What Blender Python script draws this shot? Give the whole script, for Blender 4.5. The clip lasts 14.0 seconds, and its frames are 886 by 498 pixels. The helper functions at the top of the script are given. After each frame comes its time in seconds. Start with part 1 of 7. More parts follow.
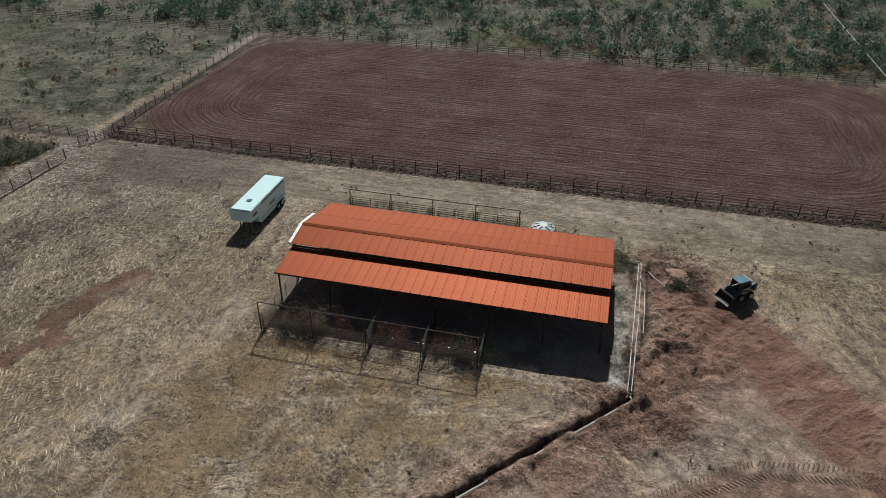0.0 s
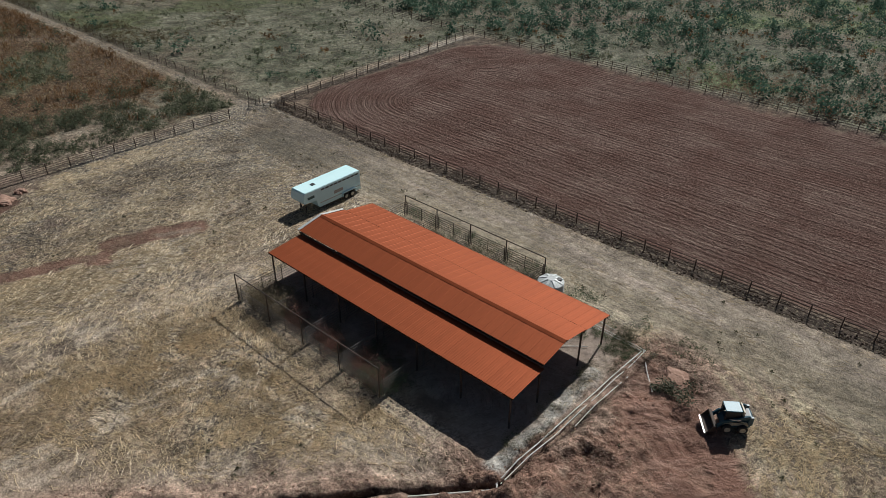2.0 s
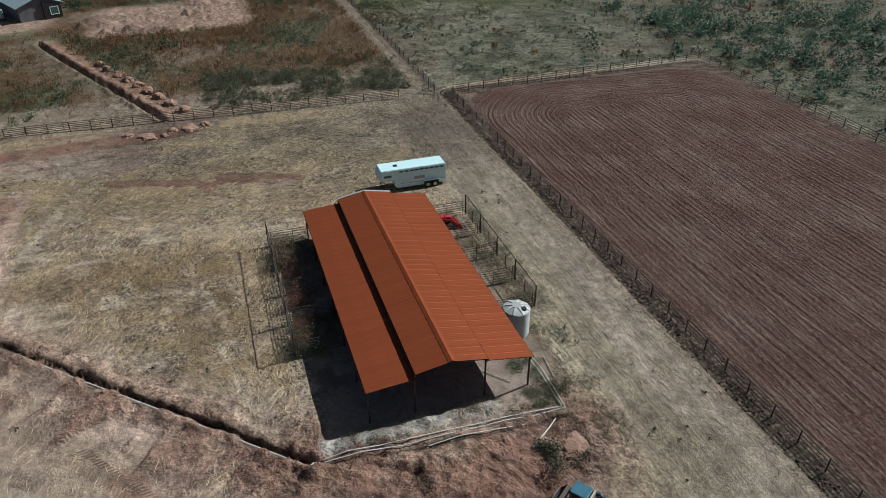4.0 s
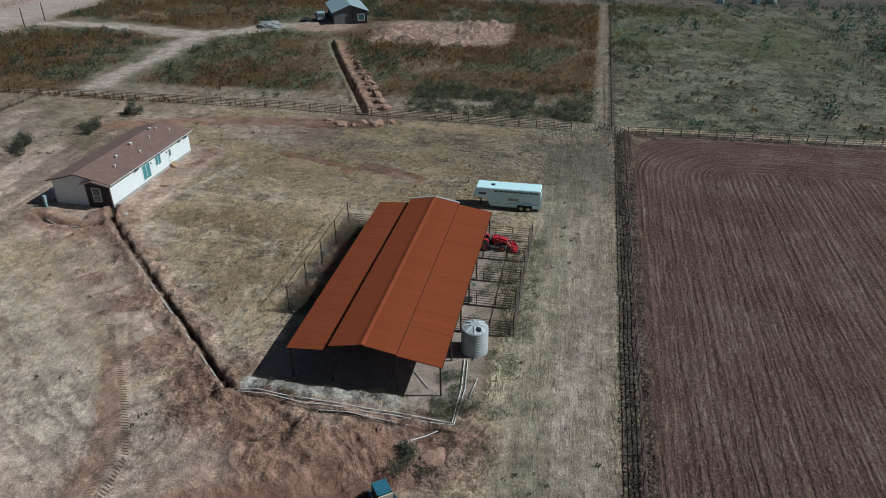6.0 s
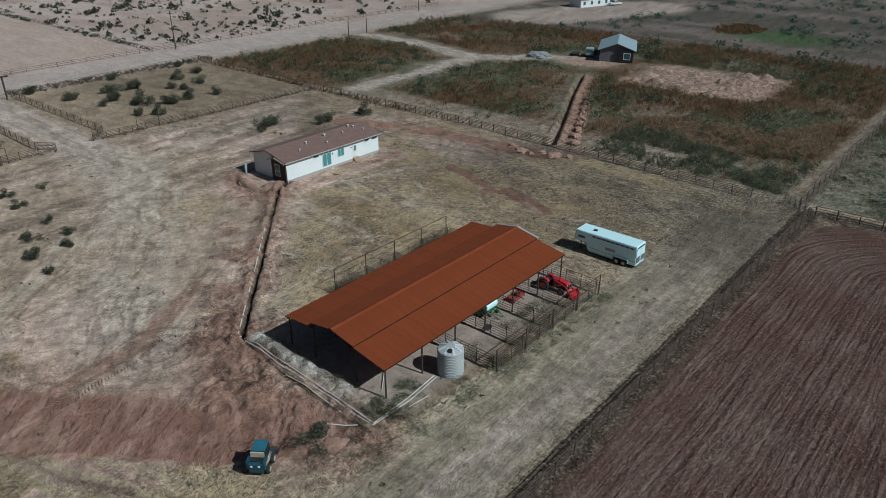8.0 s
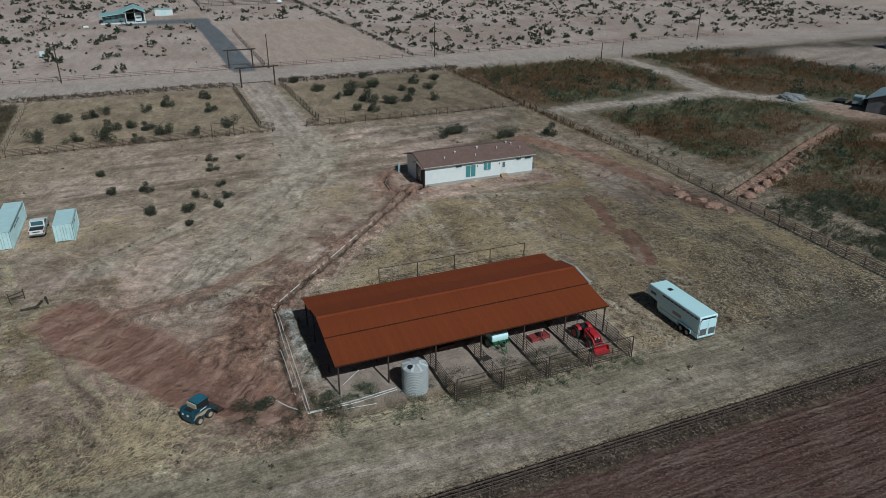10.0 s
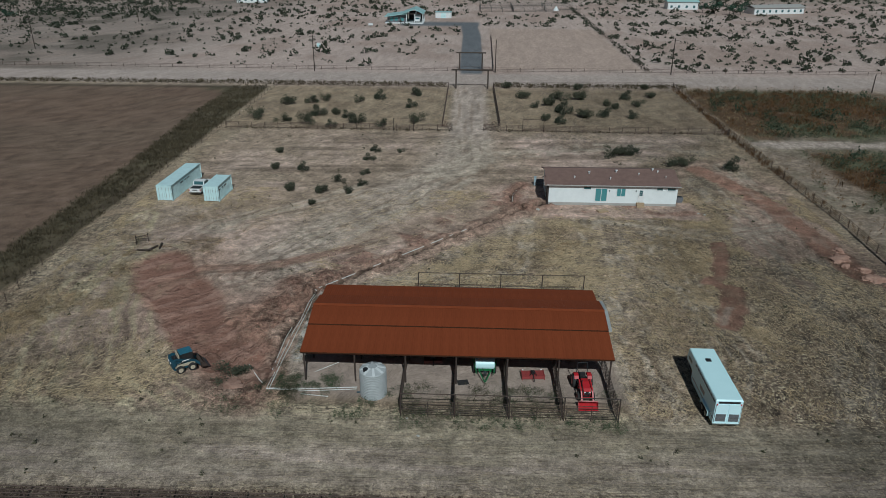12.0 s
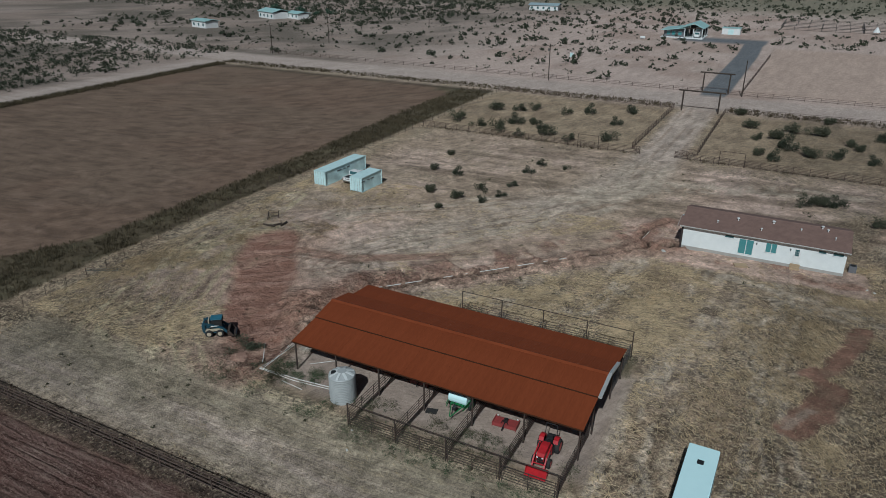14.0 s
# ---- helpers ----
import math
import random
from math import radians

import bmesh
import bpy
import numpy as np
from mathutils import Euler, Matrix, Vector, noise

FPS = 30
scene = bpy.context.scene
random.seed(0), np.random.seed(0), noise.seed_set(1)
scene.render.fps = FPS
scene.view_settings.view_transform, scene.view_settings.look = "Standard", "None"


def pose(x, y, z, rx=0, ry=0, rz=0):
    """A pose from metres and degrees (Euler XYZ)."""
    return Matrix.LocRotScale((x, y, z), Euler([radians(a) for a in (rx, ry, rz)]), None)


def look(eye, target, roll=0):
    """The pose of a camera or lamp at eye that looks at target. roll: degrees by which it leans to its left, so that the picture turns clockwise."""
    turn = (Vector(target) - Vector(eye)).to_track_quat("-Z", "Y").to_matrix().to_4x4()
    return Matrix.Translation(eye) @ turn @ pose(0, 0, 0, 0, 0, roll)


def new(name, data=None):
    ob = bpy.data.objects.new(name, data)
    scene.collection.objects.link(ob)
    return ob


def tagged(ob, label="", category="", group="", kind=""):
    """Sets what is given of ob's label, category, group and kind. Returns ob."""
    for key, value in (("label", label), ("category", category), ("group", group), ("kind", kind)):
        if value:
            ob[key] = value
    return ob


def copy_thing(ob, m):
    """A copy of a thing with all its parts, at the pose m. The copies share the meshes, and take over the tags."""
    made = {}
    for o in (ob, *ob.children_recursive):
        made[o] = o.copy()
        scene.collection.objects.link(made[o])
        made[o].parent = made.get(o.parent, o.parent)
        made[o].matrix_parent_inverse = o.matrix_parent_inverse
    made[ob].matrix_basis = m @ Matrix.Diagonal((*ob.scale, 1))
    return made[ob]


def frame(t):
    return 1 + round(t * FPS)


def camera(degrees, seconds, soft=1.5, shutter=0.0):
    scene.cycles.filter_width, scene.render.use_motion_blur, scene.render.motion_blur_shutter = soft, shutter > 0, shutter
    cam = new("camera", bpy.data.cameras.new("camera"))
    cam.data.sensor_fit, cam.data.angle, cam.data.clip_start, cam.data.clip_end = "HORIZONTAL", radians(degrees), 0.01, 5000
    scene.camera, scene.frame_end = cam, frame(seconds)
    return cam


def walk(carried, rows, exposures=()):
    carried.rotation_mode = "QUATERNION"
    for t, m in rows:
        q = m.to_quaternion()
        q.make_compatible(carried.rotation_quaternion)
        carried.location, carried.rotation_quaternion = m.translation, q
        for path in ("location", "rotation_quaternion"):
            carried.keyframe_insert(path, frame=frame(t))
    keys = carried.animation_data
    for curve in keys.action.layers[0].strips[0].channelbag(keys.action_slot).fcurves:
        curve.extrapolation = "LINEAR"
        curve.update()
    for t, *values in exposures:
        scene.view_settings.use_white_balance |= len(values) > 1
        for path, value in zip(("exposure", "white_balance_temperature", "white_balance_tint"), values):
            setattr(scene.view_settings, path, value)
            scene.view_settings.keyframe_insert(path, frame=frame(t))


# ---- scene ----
cam = camera(64.1, 14.0, 0.75)
METRES, EYE, TILT, LEAN, TURN = 208.0, 40.35, 0.0, 0.0, 13.5
ROWS = [
    (0.0, 0.0, 0.0, 0.0, 0.31, -32.44, -0.49),
    (0.5, 0.0321, 0.0058, 0.0012, 6.57, -32.3, -0.55),
    (1.0, 0.0662, 0.0162, 0.0026, 13.56, -32.25, -0.48),
    (1.5, 0.0993, 0.0305, 0.0037, 20.91, -32.32, -0.41),
    (2.0, 0.1319, 0.0484, 0.0043, 28.38, -32.36, -0.31),
    (2.5, 0.1624, 0.0687, 0.0048, 35.67, -32.4, -0.22),
    (5.0, 0.2851, 0.2111, 0.0053, 73.01, -31.04, 0.23),
    (5.5, 0.2995, 0.2459, 0.0054, 80.46, -30.19, 0.23),
    (6.0, 0.3091, 0.2832, 0.0053, 87.95, -29.33, 0.36),
    (6.5, 0.313, 0.3199, 0.0051, 95.23, -28.51, 0.36),
    (7.0, 0.3115, 0.3567, 0.0049, 102.52, -27.81, 0.39),
    (7.5, 0.3041, 0.393, 0.0042, 109.98, -26.99, 0.29),
    (8.0, 0.2912, 0.4261, 0.004, 117.18, -26.46, 0.17),
    (10.5, 0.17, 0.5476, 0.002, 149.95, -24.63, -0.23),
    (11.0, 0.1388, 0.5608, 0.0014, 156.03, -24.45, -0.27),
    (11.5, 0.1057, 0.5707, 0.001, 162.32, -24.41, -0.26),
    (12.0, 0.0724, 0.5763, 0.0005, 168.76, -24.25, -0.28),
    (12.5, 0.0388, 0.5776, 0.0003, 175.17, -24.08, -0.32),
    (13.0, 0.0046, 0.5746, 0.0001, 181.63, -23.87, -0.3),
    (13.5, -0.0284, 0.5677, -0.0003, 187.94, -23.72, -0.23),
    (14.0, -0.0605, 0.5571, -0.0004, 194.23, -23.65, -0.12),
]
EXPOSURES = [(0.0, -0.12, 6050, 5), (2.5, 0.06, 6000, 5), (5.0, -0.08, 5600, 1), (7.5, -0.34, 5350, -1), (11.0, -0.73, 5400, -2), (14.0, -0.72, 5450, 1)]
walk(cam, [(t, pose(0, 0, EYE, TILT, LEAN, TURN) @ pose(METRES * x, METRES * y, METRES * z, 90 + pitch, roll, yaw)) for t, x, y, z, yaw, pitch, roll in ROWS], EXPOSURES)

# ---- world, sun ----
SUN_EL, SUN_AZ = 43.0, -10.5          # azimuth from +y towards +x
world = bpy.data.worlds.new("world")
scene.world = world
world.use_nodes = True
wn = world.node_tree.nodes
sky = wn.new("ShaderNodeTexSky")
sky.sky_type, sky.sun_disc = "NISHITA", False
sky.sun_elevation, sky.sun_rotation = radians(SUN_EL), radians(SUN_AZ)
sky.dust_density = 1.5
wn["Background"].inputs["Strength"].default_value = 0.027
world.node_tree.links.new(sky.outputs[0], wn["Background"].inputs["Color"])
sun = new("sun", bpy.data.lights.new("sun", "SUN"))
sun.data.energy, sun.data.angle, sun.data.color = 4.3, radians(0.53), (1.0, 0.95, 0.88)
sx, sy = math.sin(radians(SUN_AZ)), math.cos(radians(SUN_AZ))
sun.matrix_world = look((0, 0, 0), (-sx * math.cos(radians(SUN_EL)), -sy * math.cos(radians(SUN_EL)), -math.sin(radians(SUN_EL))))


# ---- materials ----
def nodes(name):
    m = bpy.data.materials.new(name)
    m.use_nodes = True
    return m, m.node_tree.nodes, m.node_tree.links, m.node_tree.nodes["Principled BSDF"]


def mat(name, a, b=None, scale=3.0, rough=0.7, metal=0.0, bump=0.0, fine=0.12, jitter=0.0, stretch=(1, 1, 1)):
    """A worn surface: two tones by broad noise, fine grain on top, jitter from piece to piece."""
    m, n, l, p = nodes(name)
    b = b or tuple(c * 0.8 for c in a)
    tc = n.new("ShaderNodeTexCoord")
    mp = n.new("ShaderNodeMapping")
    mp.inputs["Scale"].default_value = stretch
    l.new(tc.outputs["Object"], mp.inputs["Vector"])
    n1 = n.new("ShaderNodeTexNoise")
    n1.inputs["Scale"].default_value, n1.inputs["Detail"].default_value, n1.inputs["Roughness"].default_value = scale, 5, 0.65
    n2 = n.new("ShaderNodeTexNoise")
    n2.inputs["Scale"].default_value, n2.inputs["Detail"].default_value = scale * 14, 3
    l.new(mp.outputs[0], n1.inputs["Vector"])
    l.new(mp.outputs[0], n2.inputs["Vector"])
    ramp = n.new("ShaderNodeValToRGB")
    ramp.color_ramp.elements[0].position, ramp.color_ramp.elements[1].position = 0.36, 0.66
    ramp.color_ramp.elements[0].color, ramp.color_ramp.elements[1].color = (*a, 1), (*b, 1)
    l.new(n1.outputs["Fac"], ramp.inputs[0])
    ma = n.new("ShaderNodeMath")
    ma.operation = "MULTIPLY_ADD"
    ma.inputs[1].default_value, ma.inputs[2].default_value = fine * 2, 1 - fine
    l.new(n2.outputs["Fac"], ma.inputs[0])
    val = ma.outputs[0]
    if jitter:
        oi = n.new("ShaderNodeObjectInfo")
        mj = n.new("ShaderNodeMath")
        mj.operation = "MULTIPLY_ADD"
        mj.inputs[1].default_value, mj.inputs[2].default_value = jitter * 2, 1 - jitter
        l.new(oi.outputs["Random"], mj.inputs[0])
        mm = n.new("ShaderNodeMath")
        mm.operation = "MULTIPLY"
        l.new(mj.outputs[0], mm.inputs[0])
        l.new(val, mm.inputs[1])
        val = mm.outputs[0]
    mx = n.new("ShaderNodeMix")
    mx.data_type, mx.blend_type = "RGBA", "MULTIPLY"
    mx.inputs["Factor"].default_value = 1.0
    l.new(ramp.outputs[0], mx.inputs["A"])
    l.new(val, mx.inputs["B"])
    l.new(mx.outputs["Result"], p.inputs["Base Color"])
    p.inputs["Roughness"].default_value, p.inputs["Metallic"].default_value = rough, metal
    if bump:
        bp = n.new("ShaderNodeBump")
        bp.inputs["Strength"].default_value, bp.inputs["Distance"].default_value = 0.6, bump
        l.new(n2.outputs["Fac"], bp.inputs["Height"])
        l.new(bp.outputs[0], p.inputs["Normal"])
    return m


def leaf_mat(name, a, b, rough=0.8):
    """Foliage: tone varies from clump to clump and from leaf to leaf."""
    m, n, l, p = nodes(name)
    g = n.new("ShaderNodeNewGeometry")
    tc = n.new("ShaderNodeNewGeometry")
    nz = n.new("ShaderNodeTexNoise")
    nz.inputs["Scale"].default_value = 0.25
    l.new(tc.outputs["Position"], nz.inputs["Vector"])
    add = n.new("ShaderNodeMath")
    add.operation = "MULTIPLY_ADD"
    add.inputs[1].default_value = 0.6
    l.new(g.outputs["Random Per Island"], add.inputs[0])
    l.new(nz.outputs["Fac"], add.inputs[2])
    ramp = n.new("ShaderNodeValToRGB")
    ramp.color_ramp.elements[0].position, ramp.color_ramp.elements[1].position = 0.4, 1.0
    ramp.color_ramp.elements[0].color, ramp.color_ramp.elements[1].color = (*a, 1), (*b, 1)
    l.new(add.outputs[0], ramp.inputs[0])
    l.new(ramp.outputs[0], p.inputs["Base Color"])
    p.inputs["Roughness"].default_value, p.inputs["Specular IOR Level"].default_value = rough, 0.2
    thin = n.new("ShaderNodeBsdfTranslucent")
    l.new(ramp.outputs[0], thin.inputs["Color"])
    both = n.new("ShaderNodeMixShader")
    both.inputs[0].default_value = 0.4
    l.new(p.outputs[0], both.inputs[1])
    l.new(thin.outputs[0], both.inputs[2])
    l.new(both.outputs[0], n["Material Output"].inputs["Surface"])
    return m


def glass_mat(name, tint):
    m, n, l, p = nodes(name)
    p.inputs["Base Color"].default_value = (*tint, 1)
    p.inputs["Roughness"].default_value = 0.05
    p.inputs["Specular IOR Level"].default_value = 0.8
    return m


RUST_ROOF = mat("rusted_red_roof", (0.285, 0.072, 0.028), (0.237, 0.059, 0.023), 0.4, 0.55, 0.34, 0.0, 0.12, 0.035, (1, 0.25, 1))
RUST_ROOF.node_tree.nodes["Principled BSDF"].inputs["Specular IOR Level"].default_value = 0.08
GALV = mat("galvanised_sheet", (0.48, 0.48, 0.46), (0.40, 0.40, 0.38), 2, 0.36, 1.0, 0, 0.1)
BRIGHT_SHEET = mat("bright_galvanised_sheet", (0.62, 0.62, 0.60), (0.54, 0.54, 0.52), 2, 0.48, 0.45, 0, 0.1)
# colours the eave trim, and the painted shadow line in the roof joint
TRIM_AND_SHADE = mat("rusted_trim_and_shade", (0.075, 0.03, 0.016), (0.05, 0.024, 0.014), 2, 0.9, 0, 0, 0.15)
TRIM_AND_SHADE.node_tree.nodes["Principled BSDF"].inputs["Specular IOR Level"].default_value = 0.0
PALE_PANEL = mat("glossy_pipe_panel", (0.11, 0.095, 0.085), (0.08, 0.068, 0.06), 1.5, 0.3, 0.0, 0, 0.15)
PALE_PANEL.node_tree.nodes["Principled BSDF"].inputs["Specular IOR Level"].default_value = 1.0
DARK_PANEL = mat("dark_brown_pipe_panel", (0.06, 0.047, 0.04), (0.095, 0.06, 0.045), 1.5, 0.75, 0.1, 0, 0.15)
STEEL = mat("dark_weathered_steel", (0.055, 0.045, 0.04), (0.09, 0.055, 0.04), 2, 0.7, 0.2, 0, 0.15)
PIPE_STEEL = mat("rusty_fence_pipe", (0.085, 0.062, 0.052), (0.13, 0.08, 0.06), 1.5, 0.75, 0.1, 0, 0.15)
PANEL_STEEL = mat("grey_pipe_panel", (0.20, 0.185, 0.17), (0.11, 0.09, 0.075), 1.5, 0.45, 0.6, 0, 0.15)
WOOD_OLD = mat("weathered_wood", (0.075, 0.055, 0.042), (0.045, 0.033, 0.026), 4, 0.85, 0, 0.004, 0.2, 0.1, (1, 1, 0.2))
WHITE_PAINT = mat("white_paint", (0.80, 0.80, 0.79), (0.72, 0.71, 0.69), 0.8, 0.45, 0, 0, 0.03)
TRAILER_ROOF = mat("white_trailer_roof", (0.72, 0.96, 0.97), (0.69, 0.93, 0.94), 0.7, 0.3, 0, 0, 0.03)
TRAILER_WHITE = mat("white_trailer_skin", (0.72, 0.95, 0.98), (0.69, 0.91, 0.95), 0.7, 0.35, 0, 0, 0.03)
CONTAINER_WHITE = mat("white_container_paint", (0.66, 0.85, 0.85), (0.56, 0.73, 0.73), 0.9, 0.5, 0, 0, 0.06)
SHINGLE = mat("brown_shingle", (0.215, 0.135, 0.11), (0.17, 0.105, 0.087), 1.2, 0.9, 0, 0.004, 0.22)
POLY = mat("grey_white_polythene", (0.45, 0.46, 0.455), (0.38, 0.39, 0.385), 1.2, 0.5, 0, 0, 0.05)
# the tank's plastic again, paler: sunlight on the roof ribs painted in
SUNLIT_RIB = mat("sunlit_polythene_rib", (0.66, 0.67, 0.66), (0.58, 0.59, 0.58), 1.2, 0.4, 0, 0, 0.05)
PVC = mat("white_pvc", (0.78, 0.77, 0.74), (0.62, 0.58, 0.52), 2, 0.45, 0, 0, 0.06)
RUBBER = mat("black_rubber", (0.02, 0.02, 0.02), (0.035, 0.032, 0.03), 5, 0.85, 0, 0, 0.15)
BLACK = mat("black_paint", (0.018, 0.018, 0.02), (0.03, 0.03, 0.03), 4, 0.5, 0, 0, 0.1)
DUSTY_RED = mat("dusty_red_paint", (0.33, 0.05, 0.05), (0.22, 0.05, 0.045), 3, 0.6, 0, 0, 0.15)
DUSTY_DARK = mat("dusty_dark_red_paint", (0.16, 0.04, 0.035), (0.11, 0.04, 0.035), 3, 0.7, 0, 0, 0.15)
RED_PAINT = mat("red_machine_paint", (0.50, 0.022, 0.03), (0.38, 0.02, 0.026), 3, 0.4, 0, 0, 0.06)
GREEN_PAINT = mat("green_machine_paint", (0.03, 0.20, 0.06), (0.025, 0.14, 0.05), 3, 0.45, 0, 0, 0.08)
CAB_BLUE = mat("blue_cab_paint", (0.05, 0.17, 0.24), (0.035, 0.12, 0.17), 3, 0.45, 0, 0, 0.08)
BLUE_PAINT = mat("dark_blue_machine_paint", (0.022, 0.08, 0.115), (0.016, 0.055, 0.08), 3, 0.45, 0, 0, 0.08)
YELLOW_PAINT = mat("cream_wheel_paint", (0.56, 0.48, 0.36), (0.42, 0.35, 0.25), 4, 0.55, 0, 0, 0.1)
GLASS = glass_mat("dark_window_glass", (0.06, 0.13, 0.14))
TEAL_GLASS = glass_mat("teal_window_glass", (0.09, 0.27, 0.28))
GREY_SIDING = mat("grey_siding", (0.16, 0.16, 0.17), (0.12, 0.12, 0.13), 1, 0.7, 0, 0, 0.06)
BLUE_ROOF = mat("pale_blue_metal_roof", (0.42, 0.52, 0.55), (0.36, 0.45, 0.48), 1, 0.45, 0.2, 0, 0.06)
GRAVEL = mat("grey_gravel", (0.30, 0.30, 0.30), (0.22, 0.22, 0.22), 1.5, 0.95, 0, 0.02, 0.3)
DIRT = mat("red_dirt", (0.40, 0.25, 0.185), (0.27, 0.155, 0.112), 1.5, 0.95, 0, 0.03, 0.25)
CONCRETE = mat("concrete", (0.5, 0.48, 0.44), (0.42, 0.4, 0.36), 2, 0.85, 0, 0.003, 0.12)


# ---- mesh helpers ----
def part(name, bm, material, parent=None, label="", smooth=False):
    me = bpy.data.meshes.new(name)
    bm.to_mesh(me)
    bm.free()
    if smooth:
        me.polygons.foreach_set("use_smooth", [True] * len(me.polygons))
    me.materials.append(material)
    ob = new(name, me)
    ob.parent = parent
    if label:
        tagged(ob, label)
    return ob


def thing(name, label, category, m=None, group="", kind=""):
    ob = new(name)
    ob.empty_display_size = 0.3
    if m is not None:
        ob.matrix_world = m
    return tagged(ob, label, category, group, kind)


def box(bm, x0, x1, y0, y1, z0, z1, bev=0.0):
    vs = bmesh.ops.create_cube(bm, size=1)["verts"]
    for v in vs:
        v.co = (x0 + (v.co.x + 0.5) * (x1 - x0), y0 + (v.co.y + 0.5) * (y1 - y0), z0 + (v.co.z + 0.5) * (z1 - z0))
    if bev:
        es = list({e for v in vs for e in v.link_edges})
        bmesh.ops.bevel(bm, geom=es, offset=bev, segments=2, affect="EDGES", profile=0.6)
    return bm


def bx(*a, bev=0.0):
    return box(bmesh.new(), *a, bev=bev)


def rod(bm, p, q, r, seg=8, r2=None):
    p, q = Vector(p), Vector(q)
    d = q - p
    m = Matrix.Translation((p + q) / 2) @ d.to_track_quat("Z", "Y").to_matrix().to_4x4()
    bmesh.ops.create_cone(bm, cap_ends=True, segments=seg, radius1=r, radius2=r if r2 is None else r2, depth=d.length, matrix=m)
    return bm


def rd(p, q, r, seg=8, r2=None):
    return rod(bmesh.new(), p, q, r, seg, r2)


def prism(bm, pts, a0, a1, axis="x"):
    """A closed outline drawn out along an axis. pts are (y, z) for x, (x, z) for y, (x, y) for z."""
    def at(p, a):
        return {"x": (a, p[0], p[1]), "y": (p[0], a, p[1]), "z": (p[0], p[1], a)}[axis]
    v0 = [bm.verts.new(at(p, a0)) for p in pts]
    v1 = [bm.verts.new(at(p, a1)) for p in pts]
    n = len(pts)
    bm.faces.new(v0)
    bm.faces.new(v1[::-1])
    for i in range(n):
        bm.faces.new((v0[i], v1[i], v1[(i + 1) % n], v0[(i + 1) % n]))
    bmesh.ops.recalc_face_normals(bm, faces=bm.faces[:])
    return bm


def pr(pts, a0, a1, axis="x"):
    return prism(bmesh.new(), pts, a0, a1, axis)


def lathe(rows, seg=32):
    """A turned body from rows of (radius, z)."""
    bm = bmesh.new()
    rings = [[bm.verts.new((r * math.cos(2 * math.pi * i / seg), r * math.sin(2 * math.pi * i / seg), z)) for i in range(seg)] for r, z in rows]
    for a, b in zip(rings, rings[1:]):
        for i in range(seg):
            bm.faces.new((a[i], a[(i + 1) % seg], b[(i + 1) % seg], b[i]))
    bm.faces.new(rings[0][::-1])
    bm.faces.new(rings[-1])
    return bm


def piece(name, me, parent, m):
    """A part on shared mesh data."""
    ob = new(name, me)
    ob.parent = parent
    ob.matrix_local = m
    return ob


def mesh_of(name, bm, material):
    me = bpy.data.meshes.new(name)
    bm.to_mesh(me)
    bm.free()
    me.materials.append(material)
    return me


# ---- noise on arrays ----
def hash2(ix, iy, seed):
    h = (ix.astype(np.int64) * 374761393 + iy.astype(np.int64) * 668265263 + seed * 974634777) & 0xFFFFFFFF
    h = ((h ^ (h >> 13)) * 1274126177) & 0xFFFFFFFF
    return ((h ^ (h >> 16)) & 0xFFFF) / 65535.0


def vnoise(x, y, seed=0):
    ix, iy = np.floor(x), np.floor(y)
    fx, fy = x - ix, y - iy
    fx, fy = fx * fx * (3 - 2 * fx), fy * fy * (3 - 2 * fy)
    a, b = hash2(ix, iy, seed), hash2(ix + 1, iy, seed)
    c, d = hash2(ix, iy + 1, seed), hash2(ix + 1, iy + 1, seed)
    return (a * (1 - fx) + b * fx) * (1 - fy) + (c * (1 - fx) + d * fx) * fy


def fbm(x, y, size, seed=0, octaves=4):
    s, amp, tot = 0.0, 1.0, 0.0
    x, y = x / size, y / size
    for k in range(octaves):
        s, tot = s + amp * vnoise(x, y, seed + k), tot + amp
        x, y, amp = x * 2.03 + 17.3, y * 2.03 + 9.1, amp * 0.55
    return s / tot


def step(a, b, v):
    t = np.clip((v - a) / (b - a), 0, 1)
    return t * t * (3 - 2 * t)


def line_place(x, y, pts):
    """Signed distance across and length along the nearest stretch of a line."""
    best, across, along, run = np.full(np.shape(x), 1e9), np.zeros(np.shape(x)), np.zeros(np.shape(x)), 0.0
    for (ax, ay), (bx_, by_) in zip(pts, pts[1:]):
        ux, uy = bx_ - ax, by_ - ay
        n = math.hypot(ux, uy)
        t = np.clip(((x - ax) * ux + (y - ay) * uy) / (n * n), 0, 1)
        d = np.hypot(x - ax - t * ux, y - ay - t * uy)
        s = np.sign((x - ax) * uy - (y - ay) * ux)
        k = d < best
        best, across, along = np.where(k, d, best), np.where(k, d * s, across), np.where(k, run + t * n, along)
        run += n
    return across, along


def rect(x, y, x0, x1, y0, y1, soft=1.0, r=0.0):
    """1 inside a rounded rectangle, falling to 0 over soft metres."""
    return step(soft / 2, -soft / 2, rect_dist(x, y, x0, x1, y0, y1, r))


def rect_dist(x, y, x0, x1, y0, y1, r=0.0):
    dx, dy = np.abs(x - (x0 + x1) / 2) - (x1 - x0) / 2 + r, np.abs(y - (y0 + y1) / 2) - (y1 - y0) / 2 + r
    return np.hypot(np.maximum(dx, 0), np.maximum(dy, 0)) + np.minimum(np.maximum(dx, dy), 0) - r


